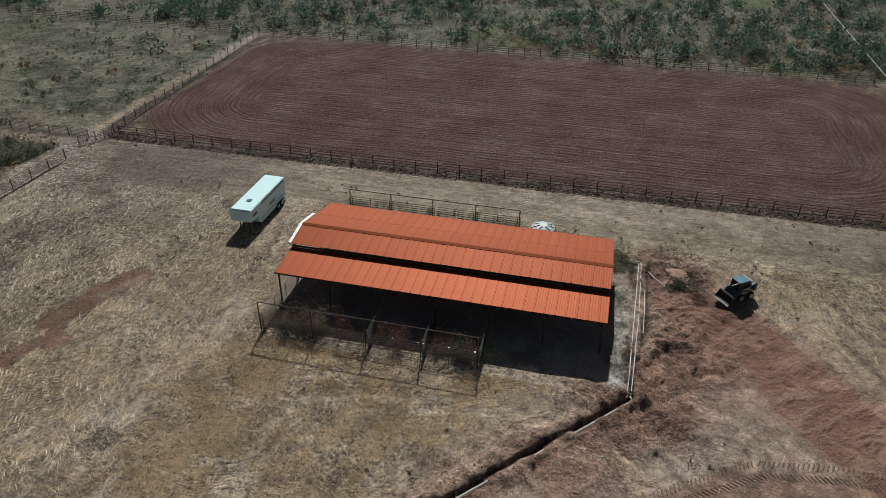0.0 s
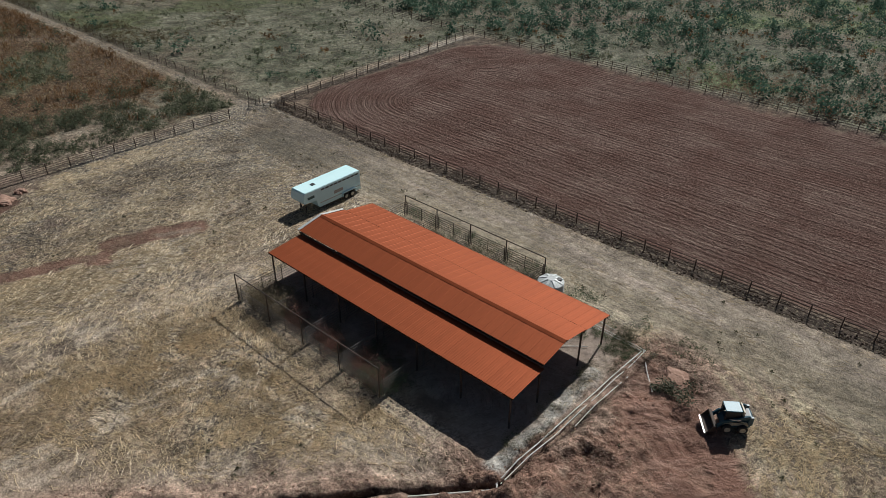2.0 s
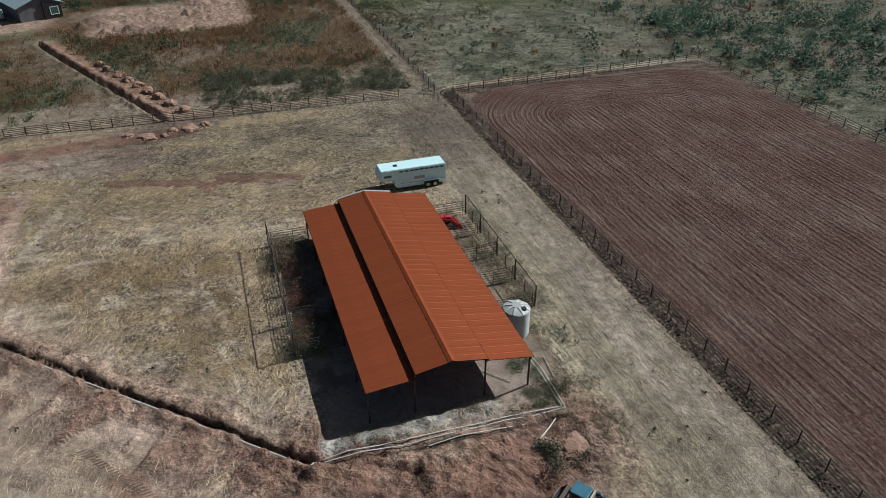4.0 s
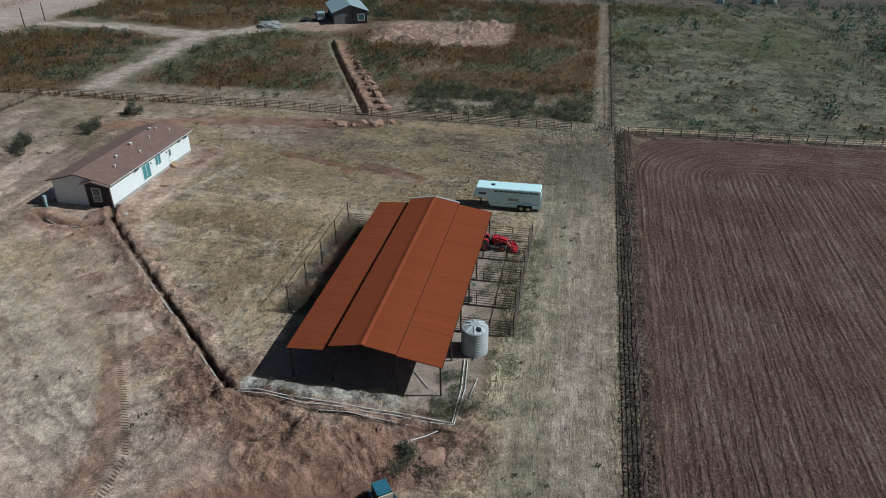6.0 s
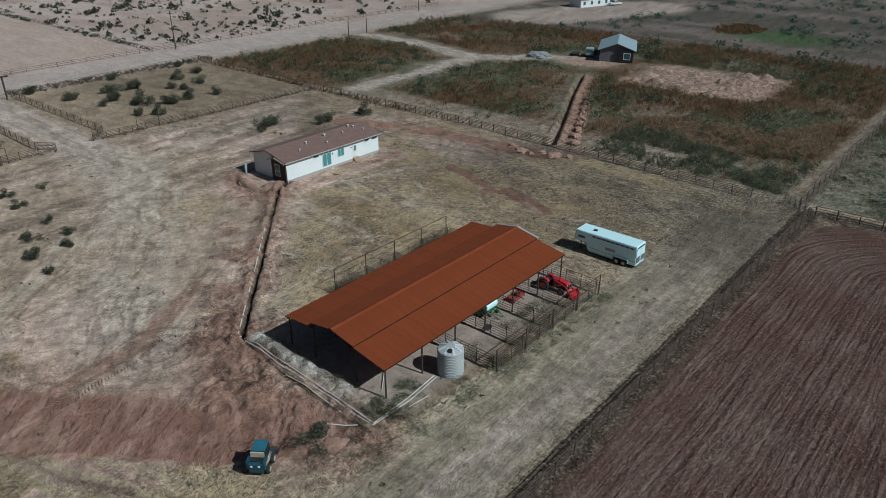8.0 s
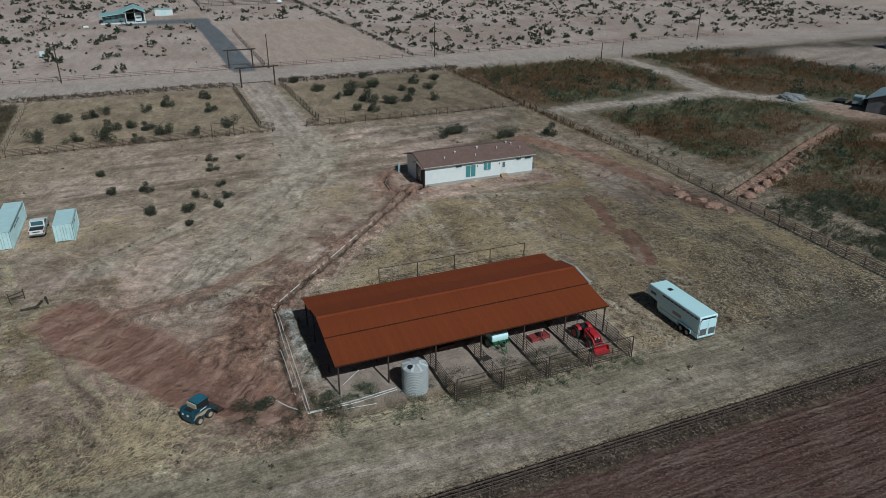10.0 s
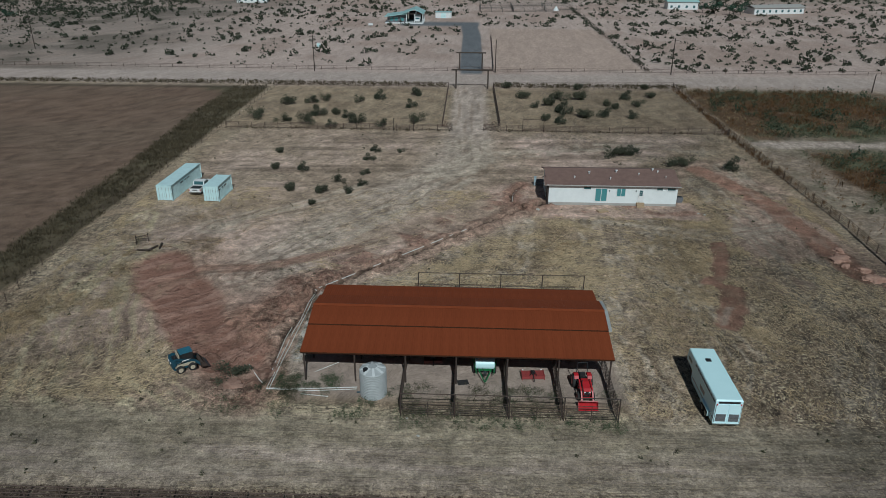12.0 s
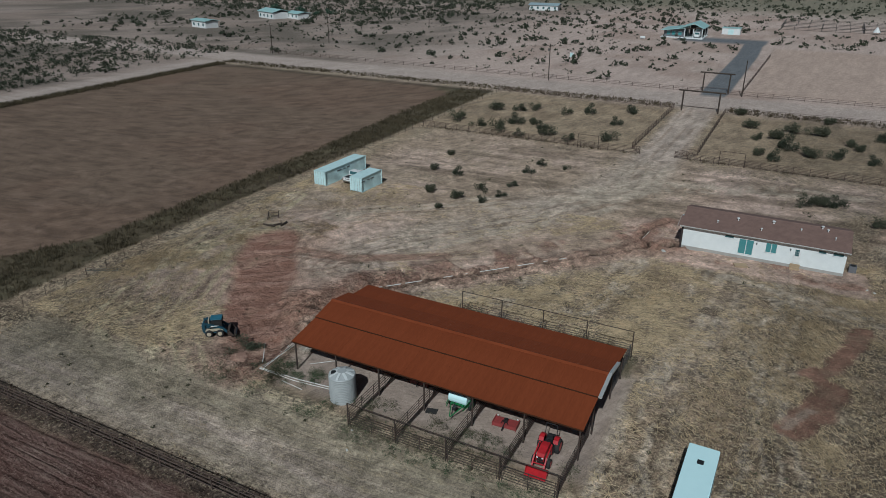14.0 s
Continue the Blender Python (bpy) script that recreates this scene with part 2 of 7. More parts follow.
def line_dist(x, y, pts):
    d = np.full(np.shape(x), 1e9)
    for (ax, ay), (bx_, by_) in zip(pts, pts[1:]):
        ux, uy = bx_ - ax, by_ - ay
        t = np.clip(((x - ax) * ux + (y - ay) * uy) / (ux * ux + uy * uy), 0, 1)
        d = np.minimum(d, np.hypot(x - ax - t * ux, y - ay - t * uy))
    return d


# ---- ground ----
TRENCH = [(-26.2, 11.8), (-22.4, 14.2), (-10.1, 27.5), (-7.0, 31.0), (5.0, 43.9)]
TRENCH_LOOP = [(-22.9, 2.5), (-20.8, 6.2), (-20.4, 11.0), (-22.4, 14.2)]
TRENCH_BY_PIPES = [(5.0, 43.9), (6.2, 55.0), (6.4, 64.5)]
TRACKS = [
    ([(-33, 8), (-32, 31), (-30.5, 42.6), (-30.5, 54), (-31.5, 66)], 4.4), ([(-42, 12), (-40, 40), (-42, 58), (-36, 71)], 3.5),
    ([(-54, 0), (-57, 36), (-55, 56), (-48, 70), (-34, 73), (0, 73.5), (34, 72.5)], 4.0), ([(-62, -10), (-62, 40), (-60, 62), (-52, 74)], 3.2),
    ([(29, 34), (26, 50), (21, 62), (11, 70), (-10, 70.5), (-26, 70)], 5.0), ([(36, 20), (34, 50), (28, 66), (14, 74)], 3.5), ([(-22, 20), (-20, 36), (-8, 40), (2, 41)], 2.6),
    ([(-13, -30), (-14, -8), (-4, 12), (10, 30), (16, 40)], 6.0), ([(-60, -20), (-40, -22), (-18, -14), (4, 6), (24, 24)], 4.0), ([(-60, 20), (-48, 24), (-34, 20)], 3.0),
]
PIT_RIDGES = ([(-127, 22), (-126, 36), (-132, 48)], [(-133, 17), (-136, 34), (-143, 52)], [(-139, 18), (-144, 36), (-149, 46)])
TRACK_A = [(-72.0, -26.0), (-95.0, -26.0), (-122.5, -27.5), (-136.0, -12.0), (-142.0, -4.0)]
TRACK_B = [(-122.5, -27.5), (-130.0, -55.0), (-129.0, -84.0)]
TRENCH_WEST = [(-70.8, 33.3), (-86.0, 26.0), (-106.0, 16.2), (-122.0, 9.0)]


def spaced(lo, hi, near0, near1, fine, far):
    """Lines of a graded grid: fine between near0 and near1, then ever wider."""
    vals, s, v = list(np.arange(near0, near1, fine)), fine, near1
    while v < hi:
        vals.append(v)
        s = min(s * 1.035, far) if v < 400 else s * 1.3
        v += s
    s, v = fine, near0 - fine
    while v > lo:
        vals.append(v)
        s = min(s * 1.035, far) if v > -400 else s * 1.3
        v -= s
    return np.array(sorted(vals + [lo, hi]))


def blend(c, col, k):
    return c * (1 - k[:, None]) + np.array(col)[None, :] * k[:, None]


def ground_height(x, y):
    z = (fbm(x, y, 14.0, 3) - 0.5) * 0.25 + (fbm(x, y, 2.2, 5, 3) - 0.5) * 0.10
    near_barn = rect(x, y, -29.5, 4.0, 44.5, 66.0, 3.0)
    z = z * (1 - 0.85 * near_barn) + 0.06 * near_barn
    churn = disturbed(x, y)
    z = z + churn * ((fbm(x * 0.6 + y * 0.2, y, 2.4, 21, 5) - 0.45) * 1.3 + 1.3 * (0.12 - np.abs(fbm(x, y * 0.7, 1.6, 24, 4) - 0.5)) + 0.5 * (fbm(x, y, 0.7, 34, 2) - 0.5))
    for line, w, depth in ((TRENCH, 0.10, 0.85), (TRENCH_LOOP, 0.14, 0.6), (TRENCH_BY_PIPES, 0.2, 0.15), (TRENCH_WEST, 0.42, 0.9)):
        d = line_dist(x, y, line)
        wob = (fbm(x, y, 1.3, 31, 3) - 0.5) * 0.25
        z = z - depth * step(w + 0.2, w - 0.1, d + wob)
        z = z + 0.5 * depth * np.exp(-((d - w - 0.75) / 0.5) ** 2) * np.clip(2.6 * fbm(x, y, 1.1, 33, 3) - 0.75, 0, 1.4)
    for line in PIT_RIDGES:
        z = z + 1.5 * step(2.6, 0.4, line_dist(x, y, line)) * np.clip(2.4 * fbm(x, y, 3.0, 71, 3) - 0.7, 0, 1.2)
    z = z + 0.32 * step(1.0, 0.3, line_dist(x + (fbm(x, y, 1.2, 36, 3) - 0.5) * 1.2, y, [(3.9, 45.2), (3.8, 58.5)])) * (0.4 + fbm(x, y, 0.9, 37, 3))
    band = scraped(x, y)
    u, v = x * 0.80 + y * 0.60, y * 0.80 - x * 0.60
    z = z - 0.4 * band + band * (0.22 * (vnoise(u * 0.14, v * 0.5, 25) - 0.5) + 0.3 * (fbm(x, y, 2.6, 35, 4) - 0.5))
    z = z + 0.3 * tongues(x, y) * (0.5 + fbm(x, y, 1.0, 38, 3))
    inside = rect(x, y, -67.5, 44.5, 80, 129.5, 2, 9)
    z = z + 0.22 * inside * (fbm(x, y, 7.0, 41, 3) - 0.5)
    far = step(200, 900, np.hypot(x, y))
    return z * (1 - far)


def scraped(x, y):
    """The strip that the loader has scraped down to red soil."""
    w = (fbm(x, y, 3.4, 26, 3) - 0.5) * 2.2
    return step(4.5, 2.6, line_dist(x + w, y + w * 0.6, [(27, 36.5), (20, 47.5), (15, 54.5), (9.5, 60.0)]))


def disturbed(x, y):
    """How far the soil is dug up: along the trench and east of the barn."""
    d = line_dist(x, y, TRENCH)
    d2 = line_dist(x, y, [(5.5, 44.0), (9.5, 53.0), (9.0, 62.0)])
    k = step(3.4, 0.8, d + (fbm(x, y, 4.0, 11) - 0.5) * 3.0) * 0.6
    k = np.maximum(k, step(7.0, 2.0, d2 + (fbm(x, y, 4.5, 12) - 0.5) * 6.0))
    k = k * (1 - rect(x, y, -29, 4.3, 45, 64.5, 1.0))
    return k


def tongues(x, y):
    """Red spoil pushed out in tongues on the south-east side of the trench."""
    d, along = line_place(x, y, TRENCH)
    k = step(0.46, 0.55, vnoise(along * 0.42 + d * 0.08, d * 0.16, 131) * 0.65 + vnoise(along * 1.1, d * 0.5, 132) * 0.35)
    return k * step(0.3, 0.9, d) * step(7.5, 3.5, d + 3.0 * (vnoise(along * 0.5, d * 0.0, 133) - 0.5))


def ground_colour(x, y):
    big, mid, small = fbm(x, y, 26.0, 1), fbm(x, y, 6.0, 2), fbm(x, y, 1.6, 4, 3)
    wx, wy = x + (mid - 0.5) * 6, y + (fbm(x, y, 6.0, 8) - 0.5) * 6
    c = np.tile(np.array((0.36, 0.268, 0.183)), (len(x), 1))
    # dry straw and bare soil in the yard
    c = blend(c, (0.44, 0.335, 0.225), step(0.50, 0.62, mid) * 0.8)
    c = blend(c, (0.27, 0.193, 0.13), step(0.50, 0.60, big) * 0.6)
    c = blend(c, (0.085, 0.062, 0.043), step(0.60, 0.68, fbm(x * 1.0, y * 1.4, 3.0, 6, 5)) * 0.6)
    c = blend(c, (0.42, 0.335, 0.235), step(0.60, 0.70, fbm(x, y, 3.4, 7, 5)) * 0.45)
    straw = np.clip(0.35 + 1.0 * step(0.42, 0.62, mid), 0, 1)
    # red graded soil east and south of the barn
    red = np.maximum(step(20, 6, np.hypot((wx - 13) / 1.0, (wy - 49) / 1.5)), step(9, 3, line_dist(wx, wy, [(-24, 8), (-6, 24), (10, 42)]) ) * 0.8)
    red = np.maximum(red, step(6, 2, line_dist(wx, wy, [(-60, 14), (-70, 40)])) * 0.8)
    red = np.maximum(red, rect(wx, wy, -50, -24, 10.5, 17, 3) * 0.75)
    red = np.maximum(red, rect(wx, wy, -68, -52, -14, 40, 5) * step(0.38, 0.52, fbm(x, y, 12.0, 19)) * 0.95)
    red = np.maximum(red, rect(wx, wy, -44, -14, -24, 4, 6) * step(0.46, 0.6, fbm(x, y, 10.0, 20)) * 0.6)
    red = red * step(0.28, 0.48, fbm(x, y, 9.0, 15))
    sx_, sy_ = x + (small - 0.5) * 1.6, y + (small - 0.5) * 1.6
    band = scraped(x, y)
    band = np.maximum(band, step(1.5, 0.7, line_dist(sx_, sy_, [(2, 30.5), (14, 37.6), (24, 38.4)])) * 0.7)
    band = np.maximum(band, step(2.0, 1.2, line_dist(sx_, sy_, [(-43.4, 49), (-45.0, 45), (-46.0, 41.8)])) * 0.95)
    band = np.maximum(band, step(1.5, 0.8, line_dist(sx_, sy_, [(-46.2, 41.5), (-44.2, 39.0), (-45.6, 37.2), (-47.5, 33), (-49.0, 27)])) * 0.95 * step(0.34, 0.48, fbm(x, y, 2.6, 29, 4)))
    band = np.maximum(band, step(2.6, 1.6, line_dist(sx_, sy_, [(-56, -8), (-58.2, -2), (-62.3, 10), (-63.2, 21), (-64.4, 36)])) * 0.95)
    c = blend(c, (0.52, 0.36, 0.285), red * 0.8)
    red = np.maximum(red, band)
    straw = straw * (1 - 0.85 * np.maximum(red, band))
    # bare dusty side, south-east of the trench
    side = step(-40, 160, (x + 26) * 32 - (y - 12) * 31) * step(62, 52, y) * step(40, 30, x) * step(-40, -20, y)
    bare = side * (0.35 + 0.65 * step(0.36, 0.56, fbm(x, y, 8.0, 16)))
    c = blend(c, (0.72, 0.535, 0.45), bare * 0.9 * (1 - 0.75 * red))
    c = blend(c, (0.30, 0.235, 0.165), side * step(0.60, 0.70, fbm(x, y, 7.0, 17)) * 0.6)
    straw = straw * (1 - 0.45 * bare)
    # open warm ground towards the drive
    open_ = rect(wx, wy, -22, 38, -33, 26, 7) * (0.45 + 0.4 * step(0.4, 0.6, fbm(x, y, 11.0, 56)))
    c = blend(c, (0.36, 0.268, 0.198), np.clip(open_ * 1.15, 0, 1))
    straw = straw * (1 - 0.6 * open_)
    mown = vnoise(x * 0.05 + y * 0.02, y * 0.55 - x * 0.04, 107) * 0.6 + vnoise(x * 0.14, y * 1.3, 108) * 0.4
    c = blend(c, (0.15, 0.108, 0.078), rect(wx, wy, -66, 40, -31, 4, 6) * step(0.53, 0.64, mown) * 0.62)
    # pale trodden dust
    dust = np.maximum(step(9, 2, line_dist(wx, wy, [(-13, -30), (-9, -5), (6, 22), (14, 38)])), step(5, 1, line_dist(wx, wy, [(-13, -80), (-13, -30)])))
    dust = np.maximum(dust, step(4.5, 1.5, line_dist(wx, wy, [(-62, 73.5), (-30, 73), (30, 74)])) * 0.75)
    dust = np.maximum(dust, step(2.0, 0.8, line_dist(x, y, [(3.7, 45), (3.9, 62)])) * 0.95)
    dust = np.maximum(dust, step(5, 1, line_dist(wx, wy, [(-22, 17.5), (-8, 32.5), (1.5, 42.5)])) * 0.85)
    dust = np.maximum(dust, step(6, 2, line_dist(wx, wy, [(34, 18), (38, 40)])) * 0.6)
    dust = np.maximum(dust, step(4.5, 1.0, line_dist(wx, wy, [(-36, 16), (-33, 34), (-31, 50)])) * 0.55)
    c = blend(c, (0.43, 0.345, 0.28), dust * (0.3 + 0.75 * step(0.3, 0.6, mid)) * 0.85)
    straw = straw * (1 - 0.8 * dust)
    # wheel tracks: bands of streaks drawn out along the way
    for k, (line, w) in enumerate(TRACKS):
        d, along = line_place(x, y, line)
        d = d + (fbm(x, y, 5.0, 18) - 0.5) * 1.2
        st = vnoise(d * 1.5, along * 0.16, 70 + k) * 0.6 + vnoise(d * 3.4, along * 0.5, 80 + k) * 0.4
        m = step(w, w * 0.5, np.abs(d))
        swath = k in (4, 5)          # raked straw in pale swaths
        c = blend(c, (0.53, 0.44, 0.29) if swath else (0.48, 0.395, 0.31), m * step(0.44, 0.62, st) * (0.95 if swath else 0.75))
        c = blend(c, (0.17, 0.125, 0.09), m * step(0.40, 0.22, st) * 0.6)
        straw = straw * (1 - (0.0 if swath else 0.4) * m)
    pink = np.maximum(rect(x + (mid - 0.5) * 5, y + (small - 0.5) * 3, -50, -25.5, 10.5, 17.4, 1.6), step(6.5, 4.0, np.hypot(x + 22.0, y - 7.0) + (mid - 0.5) * 4) * 0.85)
    c = blend(c, (0.52, 0.37, 0.295), pink * 0.95)
    c = blend(c, (0.30, 0.16, 0.115), pink * step(0.56, 0.64, fbm(x, y, 3.0, 28)) * 0.7)
    straw = straw * (1 - 0.9 * pink)
    c = blend(c, (0.31, 0.175, 0.128), step(2.2, 0.9, line_dist(x, y, TRENCH_LOOP) + (small - 0.5) * 1.6) * 0.85)
    strip = rect(x, y, -60, 36, 67.5, 77.0, 3.0)
    straw = straw * (1 - strip) + 0.22 * strip
    c = blend(c, (0.325, 0.27, 0.20), strip * 0.8)
    c = blend(c, (0.45, 0.355, 0.295), strip * step(71.0, 74.0, y + (mid - 0.5) * 4) * (0.3 + 0.5 * step(0.45, 0.6, vnoise(x * 0.08, y * 1.3, 98))))
    lanes = vnoise(x * 0.07, y * 1.1, 95) * 0.6 + vnoise(x * 0.2, y * 2.4, 96) * 0.4
    c = blend(c, (0.22, 0.175, 0.122), strip * step(0.48, 0.34, lanes) * 0.4)
    wash_red = step(11.0, 3.0, line_dist(wx, wy, [(23, 40), (15, 52), (8.5, 61)])) * step(4.6, 6.0, x) * (0.35 + 0.65 * step(0.42, 0.56, fbm(x, y, 5.0, 39)))
    c = blend(c, (0.40, 0.255, 0.193), wash_red * 0.5)
    c = blend(c, (0.33, 0.18, 0.128), band * (0.65 + 0.35 * step(0.36, 0.52, fbm(x, y, 2.2, 27, 3))))
    c = blend(c, (0.50, 0.37, 0.285), step(0.55, 0.3, line_dist(sx_, sy_, [(-43.0, 48.8), (-44.3, 45.6)])) * 0.9)
    heapd = np.minimum(np.hypot((x + 18.0) / 2.2, y - 36.4), np.minimum(np.hypot((x + 33.5) / 1.4, y - 30.0), np.hypot((x + 9.5) / 1.3, y - 34.2)))
    c = blend(c, (0.09, 0.06, 0.045), step(1.5, 0.5, heapd + (small - 0.5) * 2.2) * 0.85)
    c = blend(c, (0.10, 0.07, 0.05), step(0.28, 0.1, line_dist(x, y, [(-16.0, 34.0), (-13.0, 37.4)]) + (small - 0.5) * 0.3) * 0.8)
    ring = np.hypot(x - 11.9, y - 39.7)
    c = blend(c, (0.17, 0.11, 0.085), step(0.6, 0.9, np.sin(ring * 4.2 + small * 2)) * step(6.5, 4.5, ring) * 0.5)
    for line in ([(-5, 27), (10, 36.5), (30, 40)], [(8, 46), (13, 34)], [(16, 62), (20, 44), (24, 30)]):
        t = line_dist(x + (mid - 0.5) * 2, y, line)
        c = blend(c, (0.15, 0.095, 0.07), np.where(np.abs(t - 0.85) < 0.28, 0.32, 0.0) * (0.5 + small))
    # dug soil
    dug = disturbed(x, y)
    c = blend(c, (0.40, 0.228, 0.163), dug * 0.85)
    c = blend(c, (0.51, 0.355, 0.27), dug * step(0.50, 0.60, fbm(x * 0.7, y, 3.4, 23, 4)) * 0.9)
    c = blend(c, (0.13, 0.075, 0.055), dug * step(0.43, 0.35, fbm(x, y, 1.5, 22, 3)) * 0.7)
    # near-black along the trench floors: the shade down there, painted into the soil
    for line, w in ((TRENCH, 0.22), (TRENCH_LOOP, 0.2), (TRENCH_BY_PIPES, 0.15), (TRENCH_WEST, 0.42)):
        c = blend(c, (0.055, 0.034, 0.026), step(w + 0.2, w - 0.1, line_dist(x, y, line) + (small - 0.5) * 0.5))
    straw = straw * (1 - dug)
    c = blend(c, (0.33, 0.185, 0.138), tongues(x, y) * (0.4 + 0.4 * step(0.4, 0.56, small)))
    # pale spoil thrown up along the barn end
    spoil = step(1.0, 0.5, line_dist(x + (small - 0.5) * 1.4, y, [(3.9, 45.2), (3.8, 58.5)]))
    c = blend(c, (0.46, 0.425, 0.385), spoil * (0.45 + 0.55 * step(0.36, 0.5, small)))
    # barn floor of packed pale soil
    floor = rect(x, y, -28.8, 3.3, 45.5, 66.0, 1.5)
    c = blend(c, (0.36, 0.285, 0.24), floor * rect(x, y, -28.8, 3.8, 48, 65, 3) * 0.9)
    straw = straw * (1 - floor) * (1 - 0.5 * step(4, 10, x) * step(52, 60, y))
    # ploughed field and its rim
    wob = (fbm(x, y, 3.0, 44) - 0.5) * 1.6
    inside = rect(x + wob, y + wob, -67.0, 44.0, 80.6, 129.0, 0.8, 9.0)
    fc = np.tile(np.array((0.142, 0.077, 0.058)), (len(x), 1))
    fc = blend(fc, (0.145, 0.08, 0.06), step(0.5, 0.7, fbm(x * 0.35, y, 6.0, 45)) * 0.7)
    rim = rect(x, y, -69.5, 46.5, 77.8, 131.5, 0.7, 4)
    c = blend(c, (0.10, 0.068, 0.053), rim * (1 - inside) * (0.7 + 0.3 * step(0.4, 0.56, small)))
    c = c * (1 - inside[:, None]) + fc * inside[:, None]
    straw = straw * (1 - rim)
    # dark strip by the fences: tilled soil with the fence's shadow painted in
    edge = np.maximum(step(1.5, 0.9, np.abs(y + wob * 0.3 - 79.0)) * rect(x, y, -69, 46.5, 70, 90, 1), step(1.3, 0.7, np.abs(x + wob * 0.3 + 68.6)) * rect(x, y, -80, -60, 77, 131, 1))
    ruts = vnoise(x * 0.25, y * 3.0, 97)
    c = blend(c, (0.072, 0.052, 0.041), edge * 0.9)
    c = blend(c, (0.16, 0.12, 0.09), edge * step(0.6, 0.75, ruts) * 0.7)
    # scrub north of the field and west of the yard
    scrub = np.maximum(step(131.0, 133.5, y + wob), step(-70.5, -72.5, x + wob) * step(76.4, 77.2, y + wob * 0.4))
    scrub = np.maximum(scrub, step(46.5, 48.5, x) * step(78, 82, y))
    sc = np.tile(np.array((0.118, 0.115, 0.076)), (len(x), 1))
    sc = blend(sc, (0.055, 0.07, 0.037), step(0.46, 0.58, mid) * 0.8)
    sc = blend(sc, (0.215, 0.205, 0.15), step(0.51, 0.58, fbm(x, y, 4.5, 54)) * 0.65)
    sc = blend(sc, (0.12, 0.16, 0.06), step(0.60, 0.70, fbm(x, y, 16.0, 52)) * 0.7 * step(-78, -60, x))
    sc = blend(sc, (0.17, 0.12, 0.09), step(0.56, 0.68, fbm(x, y, 20.0, 53)) * 0.6)
    pale = step(-66, -74, x) * step(136, 124, y)
    sc = blend(sc, (0.235, 0.225, 0.16), pale * (0.02 + 0.55 * step(0.46, 0.56, fbm(x, y, 2.6, 55))))
    sc = blend(sc, (0.085, 0.10, 0.04), pale * step(-108, -124, x + (mid - 0.5) * 16) * step(0.42, 0.54, fbm(x, y, 9.0, 58)) * 0.8)
    sc = blend(sc, (0.05, 0.05, 0.034), pale * step(0.60, 0.66, fbm(x, y, 2.2, 59)) * 0.7)
    c = c * (1 - scrub[:, None]) + sc * scrub[:, None]
    # weedy paddocks west of the yard
    weeds = step(-71.0, -73.0, x + wob) * step(75.6, 74.2, y + wob * 0.4) * step(-83.0, -80.0, y)
    wc = np.tile(np.array((0.105, 0.062, 0.034)), (len(x), 1))
    wc = blend(wc, (0.10, 0.112, 0.066), step(0.46, 0.58, fbm(x, y, 12.0, 61)) * 0.8)
    wc = blend(wc, (0.27, 0.21, 0.16), step(0.60, 0.70, fbm(x, y, 18.0, 62)) * 0.5)
    side_w = np.minimum(np.minimum(line_dist(wx, wy, TRACK_A), line_dist(wx, wy, TRACK_B)), line_dist(wx, wy, TRENCH_WEST) + 1.0)
    wc = blend(wc, (0.20, 0.162, 0.118), step(9.0, 4.5, side_w + (mid - 0.5) * 5) * (0.35 + 0.5 * step(0.42, 0.56, small)))
    wc = blend(wc, (0.21, 0.19, 0.14), step(-92, -80, x + (mid - 0.5) * 14) * step(36, 50, y) * (0.3 + 0.6 * step(0.44, 0.58, small)))
    bald = step(-84, -78, x + (mid - 0.5) * 10) * step(-28, -16, y) * step(66, 52, y)
    wc = blend(wc, (0.30, 0.235, 0.18), bald * (0.6 + 0.35 * step(0.4, 0.56, small)))
    trk = np.minimum(line_dist(wx, wy, TRACK_A), line_dist(wx, wy, TRACK_B))
    wc = blend(wc, (0.42, 0.34, 0.285), step(4.2, 2.2, trk))
    wc = blend(wc, (0.37, 0.25, 0.195), np.maximum(rect(wx, wy, -150, -124, 17, 52, 4, 4), step(11, 6, np.hypot(wx + 140, wy - 2))) * 0.9)
    wc = blend(wc, (0.31, 0.18, 0.13), step(2.6, 1.0, line_dist(x + (small - 0.5) * 1.5, y - 2.2 + (small - 0.5) * 1.5, TRENCH_WEST)) * 0.85)
    c = c * (1 - weeds[:, None]) + wc * weeds[:, None]
    lane = step(1.7, 0.9, np.abs(y + wob * 0.6 - 75.4)) * step(-68, -71, x)
    c = blend(c, (0.23, 0.175, 0.125), lane * (0.5 + 0.4 * step(0.4, 0.55, small)))
    c = blend(c, (0.085, 0.068, 0.05), step(0.9, 0.4, np.abs(y + wob * 0.3 - 77.5)) * step(-69, -71, x) * step(-183, -180, x) * 0.8)
    # the two scrubby pads by the drive and the yard behind them
    pads = np.maximum(rect(x, y, -6.5, 42, -81.5, -33.5, 2, 5), rect(x, y, -69, -20, -84, -33.5, 2, 5))
    c = blend(c, (0.335, 0.25, 0.168), pads * 0.9)
    c = blend(c, (0.225, 0.163, 0.112), pads * step(0.5, 0.62, fbm(x, y, 5.0, 57)) * 0.7)
    straw = straw * (1 - 0.5 * pads)
    lane_in = step(5.6, 3.2, np.abs(x + 13.2 + wob * 0.6)) * step(-22, -34, y) * step(-83, -81, y)
    ruts_in = vnoise(x * 1.3, y * 0.12, 99)
    c = blend(c, (0.46, 0.37, 0.31), lane_in * 0.85)
    c = blend(c, (0.30, 0.225, 0.175), lane_in * step(0.6, 0.75, ruts_in) * 0.7)
    straw = straw * (1 - lane_in)
